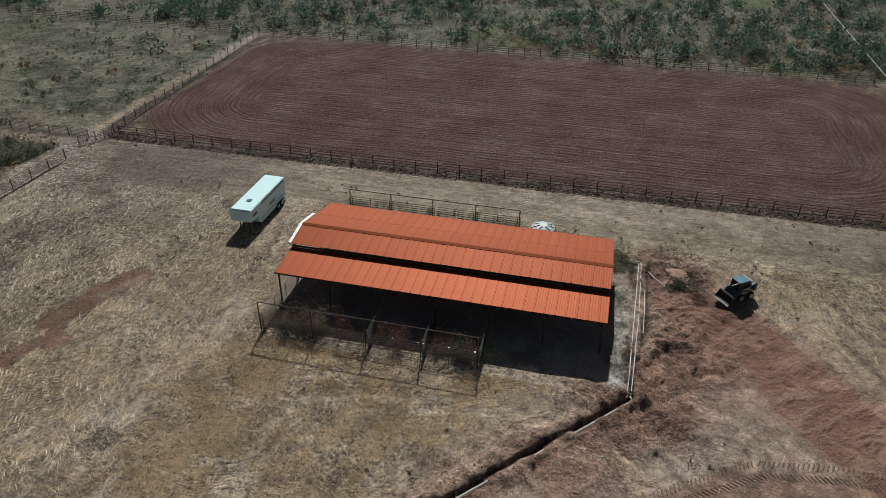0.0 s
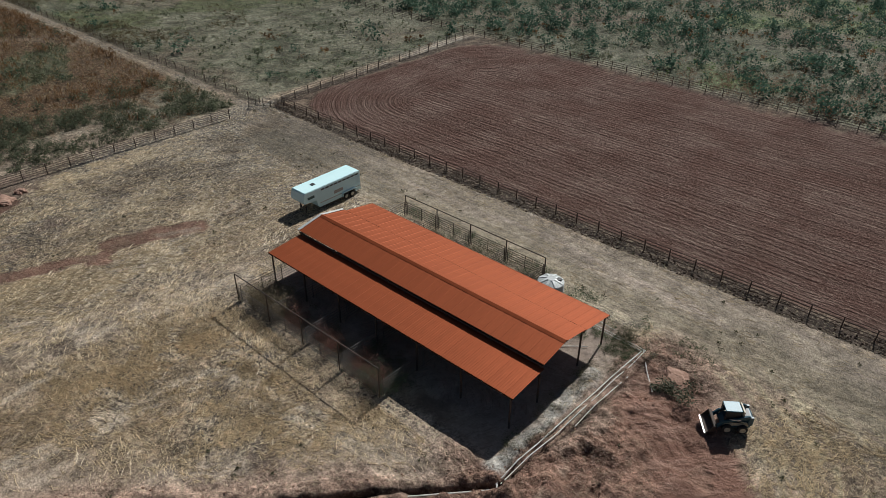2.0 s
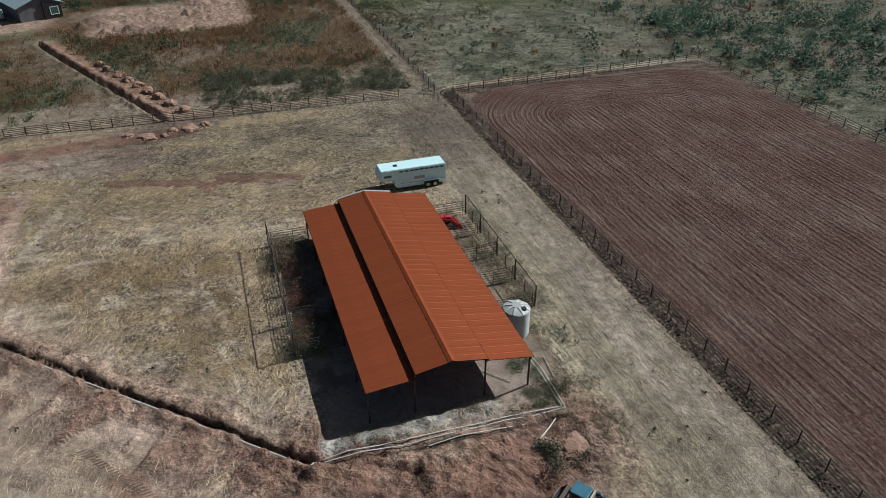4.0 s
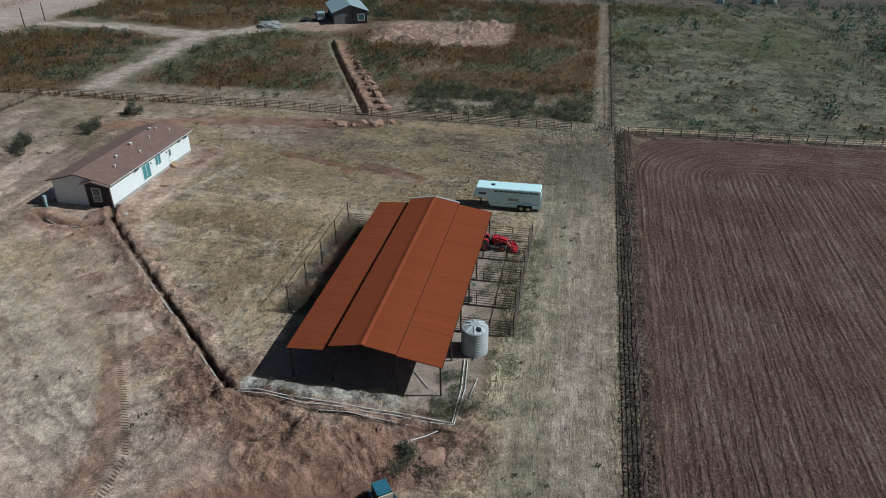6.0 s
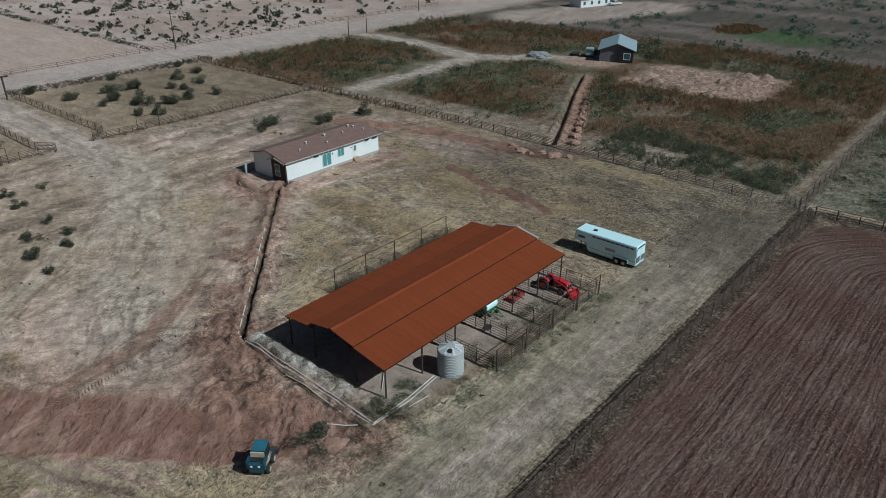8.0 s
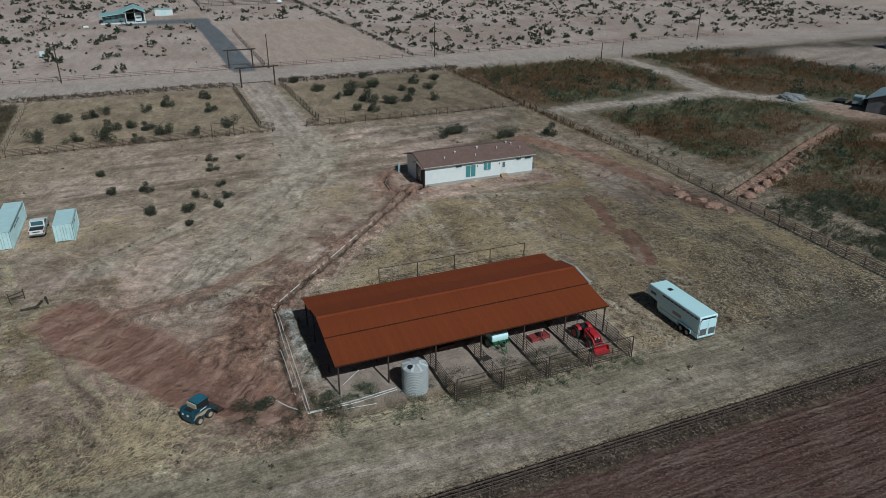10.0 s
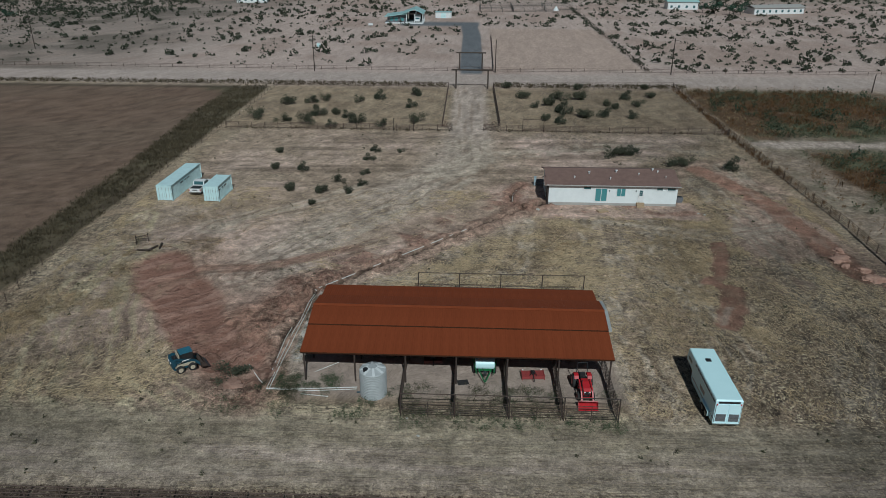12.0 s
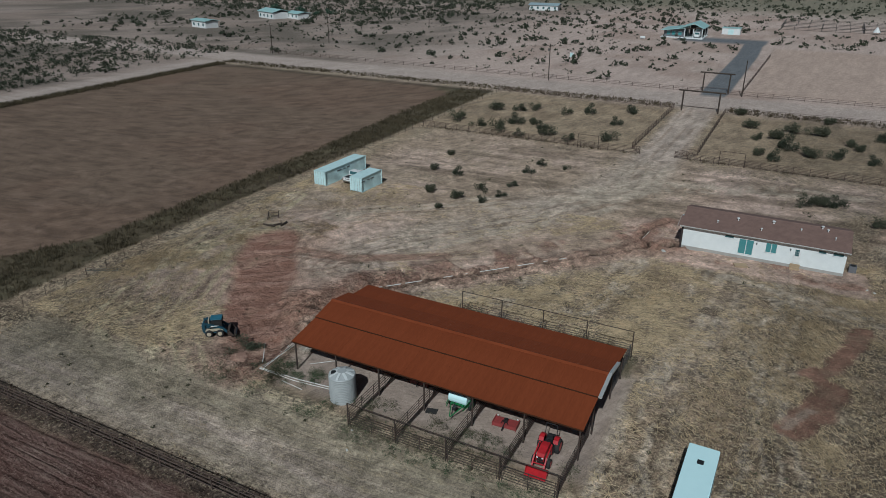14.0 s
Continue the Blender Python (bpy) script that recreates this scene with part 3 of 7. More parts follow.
    # brown field to the east with its weedy hedge bank
    east = step(42.6, 43.8, x + wob) * step(-80.5, -79.0, y) * step(76.0, 74.0, y)
    bc = np.tile(np.array((0.166, 0.116, 0.084)), (len(x), 1))
    bc = blend(bc, (0.175, 0.112, 0.080), step(0.36, 0.68, fbm(x, y, 24.0, 65)) * 0.5)
    bank = step(51.0, 49.6, x + wob * 1.2 - 3.0 * step(10, -60, y) - 6.0 * step(46, 64, y))
    bank = np.maximum(bank, step(12.5, 14.0, np.hypot(x - 64, y + 62) + wob) * step(63, 62, x) * step(-61, -62, y))
    bc = blend(bc, (0.098, 0.078, 0.05), bank)
    bc = blend(bc, (0.115, 0.098, 0.062), bank * step(0.5, 0.62, fbm(x, y * 0.5, 3.0, 69)) * 0.8)
    outer = np.maximum(step(146.0, 149.0, x + wob), step(-76.0, -78.5, y + wob * 0.6))
    bc = blend(bc, (0.062, 0.052, 0.036), outer * 0.9)
    bc = blend(bc, (0.215, 0.15, 0.118), (1 - bank) * step(0.58, 0.70, fbm(x, y * 2.5, 2.4, 79)) * 0.3)
    c = c * (1 - east[:, None]) + bc * east[:, None]
    straw = straw * (1 - east) * (1 - weeds) * (1 - scrub)
    plain = step(-181, -184, x + wob - 12 * step(-30, -50, y)) * step(-82, -80, y)
    pc = blend(np.tile(np.array((0.092, 0.078, 0.062)), (len(x), 1)), (0.20, 0.155, 0.135), step(0.48, 0.58, fbm(x * 0.5, y * 0.06, 3.0, 68)) * 0.8)
    pc = blend(pc, (0.045, 0.10, 0.03), step(13, 6, np.hypot((x + 212) * 0.8, (y - 30) * 0.6) + (mid - 0.5) * 6) * 0.8)
    pc = blend(pc, (0.37, 0.29, 0.24), step(21, 15, line_dist(x + wob * 2, y + wob * 2, [(-200, -56), (-250, -36)])))
    c = c * (1 - plain[:, None]) + pc * plain[:, None]
    # road, and desert beyond it
    desert = np.maximum(step(-80.5, -82.5, y + wob * 0.5), step(150, 153, x))
    dc = np.tile(np.array((0.47, 0.365, 0.315)), (len(x), 1))
    dc = blend(dc, (0.35, 0.255, 0.21), step(0.45, 0.62, fbm(x, y, 22.0, 66)) * 0.7)
    dc = blend(dc, (0.46, 0.37, 0.32), step(0.58, 0.7, fbm(x, y, 30.0, 67)) * 0.6)
    road = np.maximum(step(9.5, 8.0, np.abs(y + 93.5 + wob * 0.5)), step(7.5, 6.0, np.abs(x - 157 + wob)) * step(-95, -85, y))
    dc = blend(dc, (0.43, 0.35, 0.305), road * 0.9)
    dc = blend(dc, (0.36, 0.29, 0.24), step(1.6, 0.6, np.abs(y + 84.5 + wob)) * 0.7)
    lot = rect(x, y, -68, -21, -213, -109, 3)
    dc = blend(dc, (0.44, 0.33, 0.27), lot * 0.9)
    dc = blend(dc, (0.17, 0.14, 0.115), step(60, 140, x) * (0.5 + 0.5 * step(0.4, 0.6, fbm(x, y, 24.0, 78))) * (1 - road))
    wash = step(-330, -420, y + 20 * (big - 0.5))
    dc = blend(dc, (0.16, 0.155, 0.105), wash * 0.8)
    c = c * (1 - desert[:, None]) + dc * desert[:, None]
    straw = straw * (1 - desert)
    drive = np.maximum(step(4.2, 3.4, line_dist(x, y, [(-13.5, -106), (-13.5, -190), (-12, -228)])), rect(x, y, -17, 20, -236, -222, 2, 3))
    c = blend(c, (0.15, 0.155, 0.165), drive)
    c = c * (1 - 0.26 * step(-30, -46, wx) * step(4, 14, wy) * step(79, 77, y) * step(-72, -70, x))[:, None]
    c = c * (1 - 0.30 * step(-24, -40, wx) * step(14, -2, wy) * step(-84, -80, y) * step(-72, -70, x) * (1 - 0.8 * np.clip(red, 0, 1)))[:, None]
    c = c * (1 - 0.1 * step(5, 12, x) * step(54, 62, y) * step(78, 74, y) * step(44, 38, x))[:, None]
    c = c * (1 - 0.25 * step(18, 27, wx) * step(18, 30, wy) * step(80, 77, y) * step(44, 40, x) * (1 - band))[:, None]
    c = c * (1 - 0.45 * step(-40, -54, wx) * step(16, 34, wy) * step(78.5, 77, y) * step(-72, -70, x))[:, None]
    c = c * (1 + np.clip(1.1 * (fbm(x, y, 1.5, 9, 4) - 0.5), -0.3, 0.3) * (1 - 0.6 * np.maximum(desert, floor)))[:, None]
    rough = 1 - 0.8 * floor
    rough = np.minimum(rough, 1 - np.maximum(0.5 * red, np.maximum(0.75 * band, 0.5 * strip)))
    rough = np.minimum(rough, 1 - 0.45 * step(34, 14, y) * step(-90, -84, y))
    rough = np.minimum(rough, 1 - 0.2 * dug)
    rough = np.minimum(rough, 1 - 0.88 * east)
    rough = np.minimum(rough, 1 - 0.6 * np.maximum(np.clip(open_, 0, 1), np.maximum(pads, lane_in)))
    rough = np.minimum(rough, 1 - np.maximum(np.maximum(0.6 * bare, 0.4 * dust), 0.75 * desert) * (1 - dug))
    return np.clip(c, 0.01, 0.9), np.clip(straw, 0, 1), inside, np.clip(dug + 0.5 * red, 0, 1), rough


def build_ground():
    gx = spaced(-3000, 3000, -70, 34, 0.36, 8.0)
    gx = np.array(sorted(set(gx[(gx < -152) | (gx > -84)]) | set(np.arange(-152, -84, 0.9))))
    gx = np.array(sorted(set(gx[(gx < -8) | (gx > 31)]) | set(np.arange(-8, 31, 0.22))))
    gy = spaced(-4000, 3000, 8, 80, 0.36, 8.0)
    gy = np.array(sorted(set(gy[(gy < 26) | (gy > 68)]) | set(np.arange(26, 68, 0.22))))
    nx, ny = len(gx), len(gy)
    X, Y = np.meshgrid(gx, gy)
    x, y = X.ravel(), Y.ravel()
    z = ground_height(x, y)
    me = bpy.data.meshes.new("ground")
    me.vertices.add(nx * ny)
    me.vertices.foreach_set("co", np.column_stack((x, y, z)).astype(np.float32).ravel())
    i = (np.arange(ny - 1)[:, None] * nx + np.arange(nx - 1)[None, :]).ravel()
    q = np.column_stack((i, i + 1, i + nx + 1, i + nx))
    me.loops.add(q.size)
    me.loops.foreach_set("vertex_index", q.ravel().astype(np.int32))
    me.polygons.add(len(q))
    me.polygons.foreach_set("loop_start", np.arange(0, q.size, 4).astype(np.int32))
    me.polygons.foreach_set("use_smooth", np.ones(len(q), dtype=bool))
    me.update()
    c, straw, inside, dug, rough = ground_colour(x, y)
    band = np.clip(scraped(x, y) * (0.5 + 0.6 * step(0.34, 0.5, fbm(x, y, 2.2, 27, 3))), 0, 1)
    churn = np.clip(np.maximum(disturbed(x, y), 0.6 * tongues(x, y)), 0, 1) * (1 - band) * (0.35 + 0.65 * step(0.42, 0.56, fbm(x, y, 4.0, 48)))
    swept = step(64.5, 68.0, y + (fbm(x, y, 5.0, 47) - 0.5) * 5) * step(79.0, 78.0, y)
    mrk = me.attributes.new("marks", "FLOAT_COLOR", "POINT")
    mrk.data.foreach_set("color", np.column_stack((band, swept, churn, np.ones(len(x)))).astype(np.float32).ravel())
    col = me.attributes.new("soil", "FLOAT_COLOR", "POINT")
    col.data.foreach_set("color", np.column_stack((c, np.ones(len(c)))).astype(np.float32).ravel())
    msk = me.attributes.new("cover", "FLOAT_COLOR", "POINT")
    msk.data.foreach_set("color", np.column_stack((straw, inside, dug, rough)).astype(np.float32).ravel())
    me.materials.append(ground_mat())
    ob = new("ground", me)
    return tagged(ob, "dry straw-strewn soil with ploughed field and dirt road", "ground", kind="structure")


def ground_mat():
    m, n, l, p = nodes("ground")

    def node(kind, **kw):
        k = n.new(kind)
        for key, v in kw.items():
            k.inputs[key].default_value = v
        return k

    def math_(op, a, b=None, c=None):
        k = n.new("ShaderNodeMath")
        k.operation = op
        for i, v in enumerate((a, b, c)):
            if v is None:
                continue
            if isinstance(v, (int, float)):
                k.inputs[i].default_value = v
            else:
                l.new(v, k.inputs[i])
        return k.outputs[0]

    def mix(f, a, b, kind="MIX"):
        k = n.new("ShaderNodeMix")
        k.data_type, k.blend_type = "RGBA", kind
        for s, v in (("Factor", f), ("A", a), ("B", b)):
            if isinstance(v, (int, float)):
                k.inputs[s].default_value = v
            elif isinstance(v, tuple):
                k.inputs[s].default_value = (*v, 1)
            else:
                l.new(v, k.inputs[s])
        return k.outputs["Result"]

    def blend_value(f, a, b):
        k = n.new("ShaderNodeMix")
        for s, v in (("Factor", f), ("A", a), ("B", b)):
            l.new(v, k.inputs[s])
        return k.outputs["Result"]

    def ramp(v, lo, hi, to_lo=0.0, to_hi=1.0):
        k = n.new("ShaderNodeMapRange")
        for key, w in (("From Min", lo), ("From Max", hi), ("To Min", to_lo), ("To Max", to_hi)):
            k.inputs[key].default_value = w
        l.new(v, k.inputs["Value"])
        return k.outputs[0]

    def attr(name):
        a = n.new("ShaderNodeAttribute")
        a.attribute_name = name
        return a

    def noise_at(vec, scale, detail, rough=0.5):
        k = node("ShaderNodeTexNoise", Scale=scale, Detail=detail, Roughness=rough)
        l.new(vec, k.inputs["Vector"])
        return k

    def streak(vec, angle, seed, sx, sy, detail=4, rough=0.65):
        """Noise drawn out along one direction of the ground."""
        r = n.new("ShaderNodeVectorRotate")
        r.rotation_type = "Z_AXIS"
        r.inputs["Angle"].default_value = -angle
        l.new(vec, r.inputs["Vector"])
        mp = n.new("ShaderNodeMapping")
        mp.inputs["Scale"].default_value, mp.inputs["Location"].default_value = (sx, sy, 0), (seed, seed * 1.7, 0)
        l.new(r.outputs[0], mp.inputs["Vector"])
        return noise_at(mp.outputs[0], 1.0, detail, rough).outputs["Fac"]
    pos = n.new("ShaderNodeNewGeometry").outputs["Position"]
    soil, cover, marks = attr("soil"), attr("cover"), attr("marks")
    sep, sep2 = n.new("ShaderNodeSeparateColor"), n.new("ShaderNodeSeparateColor")
    l.new(cover.outputs["Color"], sep.inputs[0])
    l.new(marks.outputs["Color"], sep2.inputs[0])
    straw, inside, dug = sep.outputs
    band, swept, churn = sep2.outputs
    place = n.new("ShaderNodeSeparateXYZ")
    l.new(pos, place.inputs[0])
    X, Y = place.outputs["X"], place.outputs["Y"]
    # fine grain
    g1 = noise_at(pos, 1.1, 8, 0.72)
    g2 = noise_at(pos, 4.5, 5, 0.8)
    grain = math_("MAXIMUM", math_("MULTIPLY_ADD", g1.outputs["Fac"], 4.4, -1.2), 0.25)
    grain = math_("MULTIPLY", grain, math_("MAXIMUM", math_("MULTIPLY_ADD", g2.outputs["Fac"], 4.0, -1.0), 0.35))
    grain = math_("ADD", math_("MULTIPLY", math_("SUBTRACT", grain, 1.0), cover.outputs["Alpha"]), 1.0)
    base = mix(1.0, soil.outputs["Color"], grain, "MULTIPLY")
    # lying straw: bent streaks whose direction changes from patch to patch, swept straight along the northern lane
    bend = noise_at(pos, 0.2, 2)
    off = n.new("ShaderNodeVectorMath")
    off.operation = "MULTIPLY_ADD"
    off.inputs[1].default_value, off.inputs[2].default_value = (3.2, 3.2, 0), (-1.6, -1.6, 0)
    l.new(bend.outputs["Color"], off.inputs[0])
    warped = n.new("ShaderNodeVectorMath")
    l.new(pos, warped.inputs[0])
    l.new(off.outputs[0], warped.inputs[1])
    warped = warped.outputs[0]
    pick_ = noise_at(pos, 0.075, 2).outputs["Fac"]

    def lying(sx, sy, seed, detail):
        v = streak(warped, 0.35, seed, sx, sy, detail)
        v = blend_value(ramp(pick_, 0.44, 0.47), v, streak(warped, 1.15, seed + 3, sx, sy, detail))
        v = blend_value(ramp(pick_, 0.55, 0.58), v, streak(warped, 2.3, seed + 7, sx, sy, detail))
        return blend_value(swept, v, streak(pos, 0.03, seed + 11, sx * 0.5, sy, detail))
    st = lying(0.85, 5.0, 3.0, 3)
    broad = lying(0.14, 1.1, 31.0, 3)
    base = mix(1.0, base, math_("ADD", math_("MULTIPLY", math_("SUBTRACT", ramp(broad, 0.34, 0.66, 0.62, 1.38), 1.0), math_("MULTIPLY_ADD", straw, 0.7, 0.3)), 1.0), "MULTIPLY")
    base = mix(math_("MULTIPLY", ramp(st, 0.56, 0.595), math_("MULTIPLY", straw, 0.72)), base, (0.52, 0.40, 0.25))
    # dark between the streaks: shade of the straw's relief, put into the colour
    base = mix(math_("MULTIPLY", ramp(st, 0.435, 0.40), math_("MULTIPLY_ADD", straw, 0.55, 0.25)), base, (0.075, 0.05, 0.035))
    # crisp bits: pale chips of straw, and shade in gaps between clods painted dark
    shift = n.new("ShaderNodeVectorMath")
    shift.inputs[1].default_value = (17.0, 5.0, 0.0)
    l.new(pos, shift.inputs[0])
    for tex, lo, hi, most, least, tone in ((noise_at(pos, 3.2, 3, 0.55), 0.565, 0.59, 0.72, 0.28, (0.62, 0.51, 0.34)), (noise_at(shift.outputs[0], 2.3, 4, 0.6), 0.43, 0.405, 0.62, 0.42, (0.062, 0.042, 0.03))):
        amount = math_("MULTIPLY", math_("MULTIPLY_ADD", straw, most, least), math_("SUBTRACT", 1.0, inside))
        base = mix(math_("MULTIPLY", math_("MULTIPLY", ramp(tex.outputs["Fac"], lo, hi), amount), cover.outputs["Alpha"]), base, tone)
    # churned soil: broken clods, the shade in their clefts painted dark
    vo = node("ShaderNodeTexVoronoi", Scale=1.7, Randomness=1.0)
    vo.feature = "DISTANCE_TO_EDGE"
    l.new(warped, vo.inputs["Vector"])
    rag = noise_at(pos, 1.9, 5, 0.7).outputs["Fac"]
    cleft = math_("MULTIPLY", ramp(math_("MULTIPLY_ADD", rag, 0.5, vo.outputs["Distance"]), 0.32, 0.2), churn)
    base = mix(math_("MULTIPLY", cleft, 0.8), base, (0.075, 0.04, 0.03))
    base = mix(math_("MULTIPLY", ramp(rag, 0.56, 0.66), math_("MULTIPLY", churn, 0.55)), base, (0.50, 0.36, 0.285))
    # strokes of the loader's blade across the scraped strip
    nudge = n.new("ShaderNodeMix")
    nudge.data_type, nudge.inputs["Factor"].default_value = "VECTOR", 0.22
    l.new(pos, nudge.inputs[4])
    l.new(warped, nudge.inputs[5])
    nudge = nudge.outputs[1]
    tool = math_("MAXIMUM", streak(nudge, 0.52, 5.0, 0.10, 0.55, 4, 0.6), streak(nudge, 0.85, 15.0, 0.12, 0.5, 4, 0.6))
    claw = math_("MAXIMUM", streak(nudge, 0.60, 9.0, 0.22, 2.2, 4, 0.65), streak(nudge, 0.95, 19.0, 0.2, 1.8, 4, 0.65))
    scar = mix(ramp(tool, 0.50, 0.64), (0.27, 0.142, 0.103), (0.45, 0.275, 0.21))
    scar = mix(math_("MULTIPLY", ramp(claw, 0.63, 0.70), 0.6), scar, (0.47, 0.31, 0.24))
    # dark groove bottoms: shade in the blade marks, put into the colour
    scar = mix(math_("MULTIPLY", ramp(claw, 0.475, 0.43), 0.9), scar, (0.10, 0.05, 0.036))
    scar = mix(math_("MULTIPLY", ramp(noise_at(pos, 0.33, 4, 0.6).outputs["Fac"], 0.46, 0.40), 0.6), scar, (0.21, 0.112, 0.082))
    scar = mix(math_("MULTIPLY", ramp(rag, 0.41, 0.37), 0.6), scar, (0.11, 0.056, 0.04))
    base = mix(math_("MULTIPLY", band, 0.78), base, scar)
    # ploughed rows, straight in the middle and rounded at the two ends
    ex = math_("SUBTRACT", math_("ABSOLUTE", math_("ADD", X, 11.5)), 39.0)
    ey = math_("SUBTRACT", math_("ABSOLUTE", math_("SUBTRACT", Y, 104.75)), 7.75)
    round_ = math_("SQRT", math_("ADD", math_("POWER", math_("MAXIMUM", ex, 0.0), 2.0), math_("POWER", math_("MAXIMUM", ey, 0.0), 2.0)))
    edge = math_("SUBTRACT", 16.0, math_("ADD", round_, math_("MINIMUM", math_("MAXIMUM", ex, ey), 0.0)))
    near_ = math_("LESS_THAN", Y, 104.75)
    bent = math_("ADD", math_("MULTIPLY", near_, math_("ADD", edge, 81.0)), math_("MULTIPLY", math_("SUBTRACT", 1.0, near_), math_("SUBTRACT", 128.5, edge)))
    jag = noise_at(pos, 0.3, 4)
    turn_ = math_("LESS_THAN", math_("MULTIPLY_ADD", jag.outputs["Fac"], 5.0, edge), 15.0)
    phase = blend_value(turn_, Y, bent)
    wav = noise_at(pos, 0.16, 3)
    ph = math_("MULTIPLY_ADD", wav.outputs["Fac"], 0.35, phase)
    along = math_("ADD", X, math_("MULTIPLY", math_("MULTIPLY", turn_, Y), 1.0))

    def rows(sx, sy, detail, rough):
        cv = n.new("ShaderNodeCombineXYZ")
        l.new(math_("MULTIPLY", along, sx), cv.inputs["X"])
        l.new(math_("MULTIPLY", ph, sy), cv.inputs["Y"])
        return noise_at(cv.outputs[0], 1.0, detail, rough).outputs["Fac"]
    long_rows, short_rows, crumbs = rows(0.045, 1.5, 3, 0.6), rows(0.5, 2.6, 4, 0.7), rows(1.6, 3.4, 3, 0.6)
    ridge = math_("SINE", math_("MULTIPLY", ph, 2 * math.pi / 0.82))
    drift = math_("ABSOLUTE", math_("SUBTRACT", rows(0.022, 0.42, 3, 0.6), 0.5))
    pale_rows = rows(0.13, 1.0, 4, 0.7)
    furrow = math_("MULTIPLY", ramp(ridge, -0.62, -0.9), ramp(rows(0.08, 0.9, 2, 0.5), 0.56, 0.44, 0.1, 1.0))
    blotch = noise_at(pos, 0.11, 4, 0.6).outputs["Fac"]
    fieldc = mix(ramp(blotch, 0.4, 0.62), (0.145, 0.084, 0.069), (0.180, 0.117, 0.098))
    # the dark mixes here paint shade of furrows and crumb hollows into the soil
    fieldc = mix(math_("MULTIPLY", ramp(long_rows, 0.46, 0.34), 0.3), fieldc, (0.095, 0.052, 0.041))
    fieldc = mix(math_("MULTIPLY", ramp(drift, 0.028, 0.012), 0.35), fieldc, (0.045, 0.026, 0.021))
    fieldc = mix(math_("MULTIPLY", ramp(pale_rows, 0.55, 0.62), math_("MULTIPLY", ramp(blotch, 0.40, 0.60, 0.25, 1.0), 0.6)), fieldc, (0.29, 0.205, 0.165))
    fieldc = mix(math_("MULTIPLY", ramp(short_rows, 0.55, 0.62), math_("MULTIPLY", ramp(blotch, 0.42, 0.60), 0.7)), fieldc, (0.31, 0.23, 0.185))
    lump = noise_at(pos, 3.4, 3, 0.6).outputs["Fac"]
    fieldc = mix(math_("MULTIPLY", ramp(lump, 0.575, 0.61), 0.65), fieldc, (0.27, 0.185, 0.15))
    fieldc = mix(math_("MULTIPLY", ramp(lump, 0.42, 0.39), 0.35), fieldc, (0.05, 0.029, 0.023))
    fieldc = mix(math_("MULTIPLY", ramp(crumbs, 0.57, 0.65), 0.5), fieldc, (0.29, 0.20, 0.165))
    fieldc = mix(math_("MULTIPLY", ramp(crumbs, 0.44, 0.36), 0.35), fieldc, (0.05, 0.029, 0.024))
    fieldc = mix(math_("MULTIPLY", furrow, 0.3), fieldc, (0.042, 0.025, 0.021))
    base = mix(inside, base, fieldc)
    l.new(base, p.inputs["Base Color"])
    p.inputs["Diffuse Roughness"].default_value = 0.25
    l.new(math_("MULTIPLY_ADD", straw, -0.32, 0.85), p.inputs["Roughness"])
    l.new(math_("MULTIPLY", math_("MULTIPLY_ADD", straw, 0.5, 0.15), math_("MULTIPLY_ADD", inside, -0.95, 1.0)), p.inputs["Specular IOR Level"])
    h = math_("MULTIPLY", g1.outputs["Fac"], math_("MULTIPLY_ADD", dug, 0.5, math_("MULTIPLY", cover.outputs["Alpha"], 0.3)))
    h = math_("ADD", h, math_("MULTIPLY", g2.outputs["Fac"], 0.14))
    h = math_("ADD", h, math_("MULTIPLY", math_("MULTIPLY", math_("SUBTRACT", ridge, math_("MULTIPLY", ramp(drift, 0.05, 0.01), 2.2)), inside), 0.036))
    h = math_("ADD", h, math_("MULTIPLY", math_("MULTIPLY", math_("ADD", crumbs, lump), inside), 0.22))
    h = math_("ADD", h, math_("MULTIPLY", math_("MULTIPLY", st, straw), 0.28))
    h = math_("ADD", h, math_("MULTIPLY", math_("MULTIPLY", rag, churn), 1.3))
    h = math_("ADD", h, math_("MULTIPLY", math_("ADD", math_("MULTIPLY", tool, 0.45), math_("ADD", math_("MULTIPLY", claw, 0.25), math_("MULTIPLY", rag, 0.35))), band))
    bp = node("ShaderNodeBump", Strength=0.9, Distance=1.0)
    l.new(h, bp.inputs["Height"])
    l.new(bp.outputs[0], p.inputs["Normal"])
    return m


ground = build_ground()


# ---- barn ----
X0, X1 = -27.6, 2.55
ROOF = [(48.6, 3.5), (52.65, 3.82), (52.55, 4.28), (55.55, 4.80), (58.6, 4.20), (58.25, 4.14), (62.6, 3.38)]


def slope_sheet(width, p, q, drop):
    """One ribbed sheet lying from p to q (y, z), its ribs running down the slope."""
    bm = bmesh.new()
    prof, n = [], 4
    for i in range(n):
        a = i * width / n
        w = width / n
        h = 0.013 if i == 0 else 0.004
        prof += [(a, 0.0), (a + w * 0.4, 0.0), (a + w * 0.58, h), (a + w * 0.86, h)]
    prof.append((width + 0.01, 0.0))
    a = [bm.verts.new((u, p[0], p[1] + h)) for u, h in prof]
    b = [bm.verts.new((u, q[0], q[1] + h)) for u, h in prof]
    for i in range(len(prof) - 1):
        bm.faces.new((a[i], a[i + 1], b[i + 1], b[i]))
    c = [bm.verts.new((u, p[0], p[1] - drop)) for u in (0, width)]
    d = [bm.verts.new((u, q[0], q[1] - drop)) for u in (0, width)]
    bm.faces.new((c[0], d[0], d[1], c[1]))
    bmesh.ops.recalc_face_normals(bm, faces=bm.faces[:])
    return bm


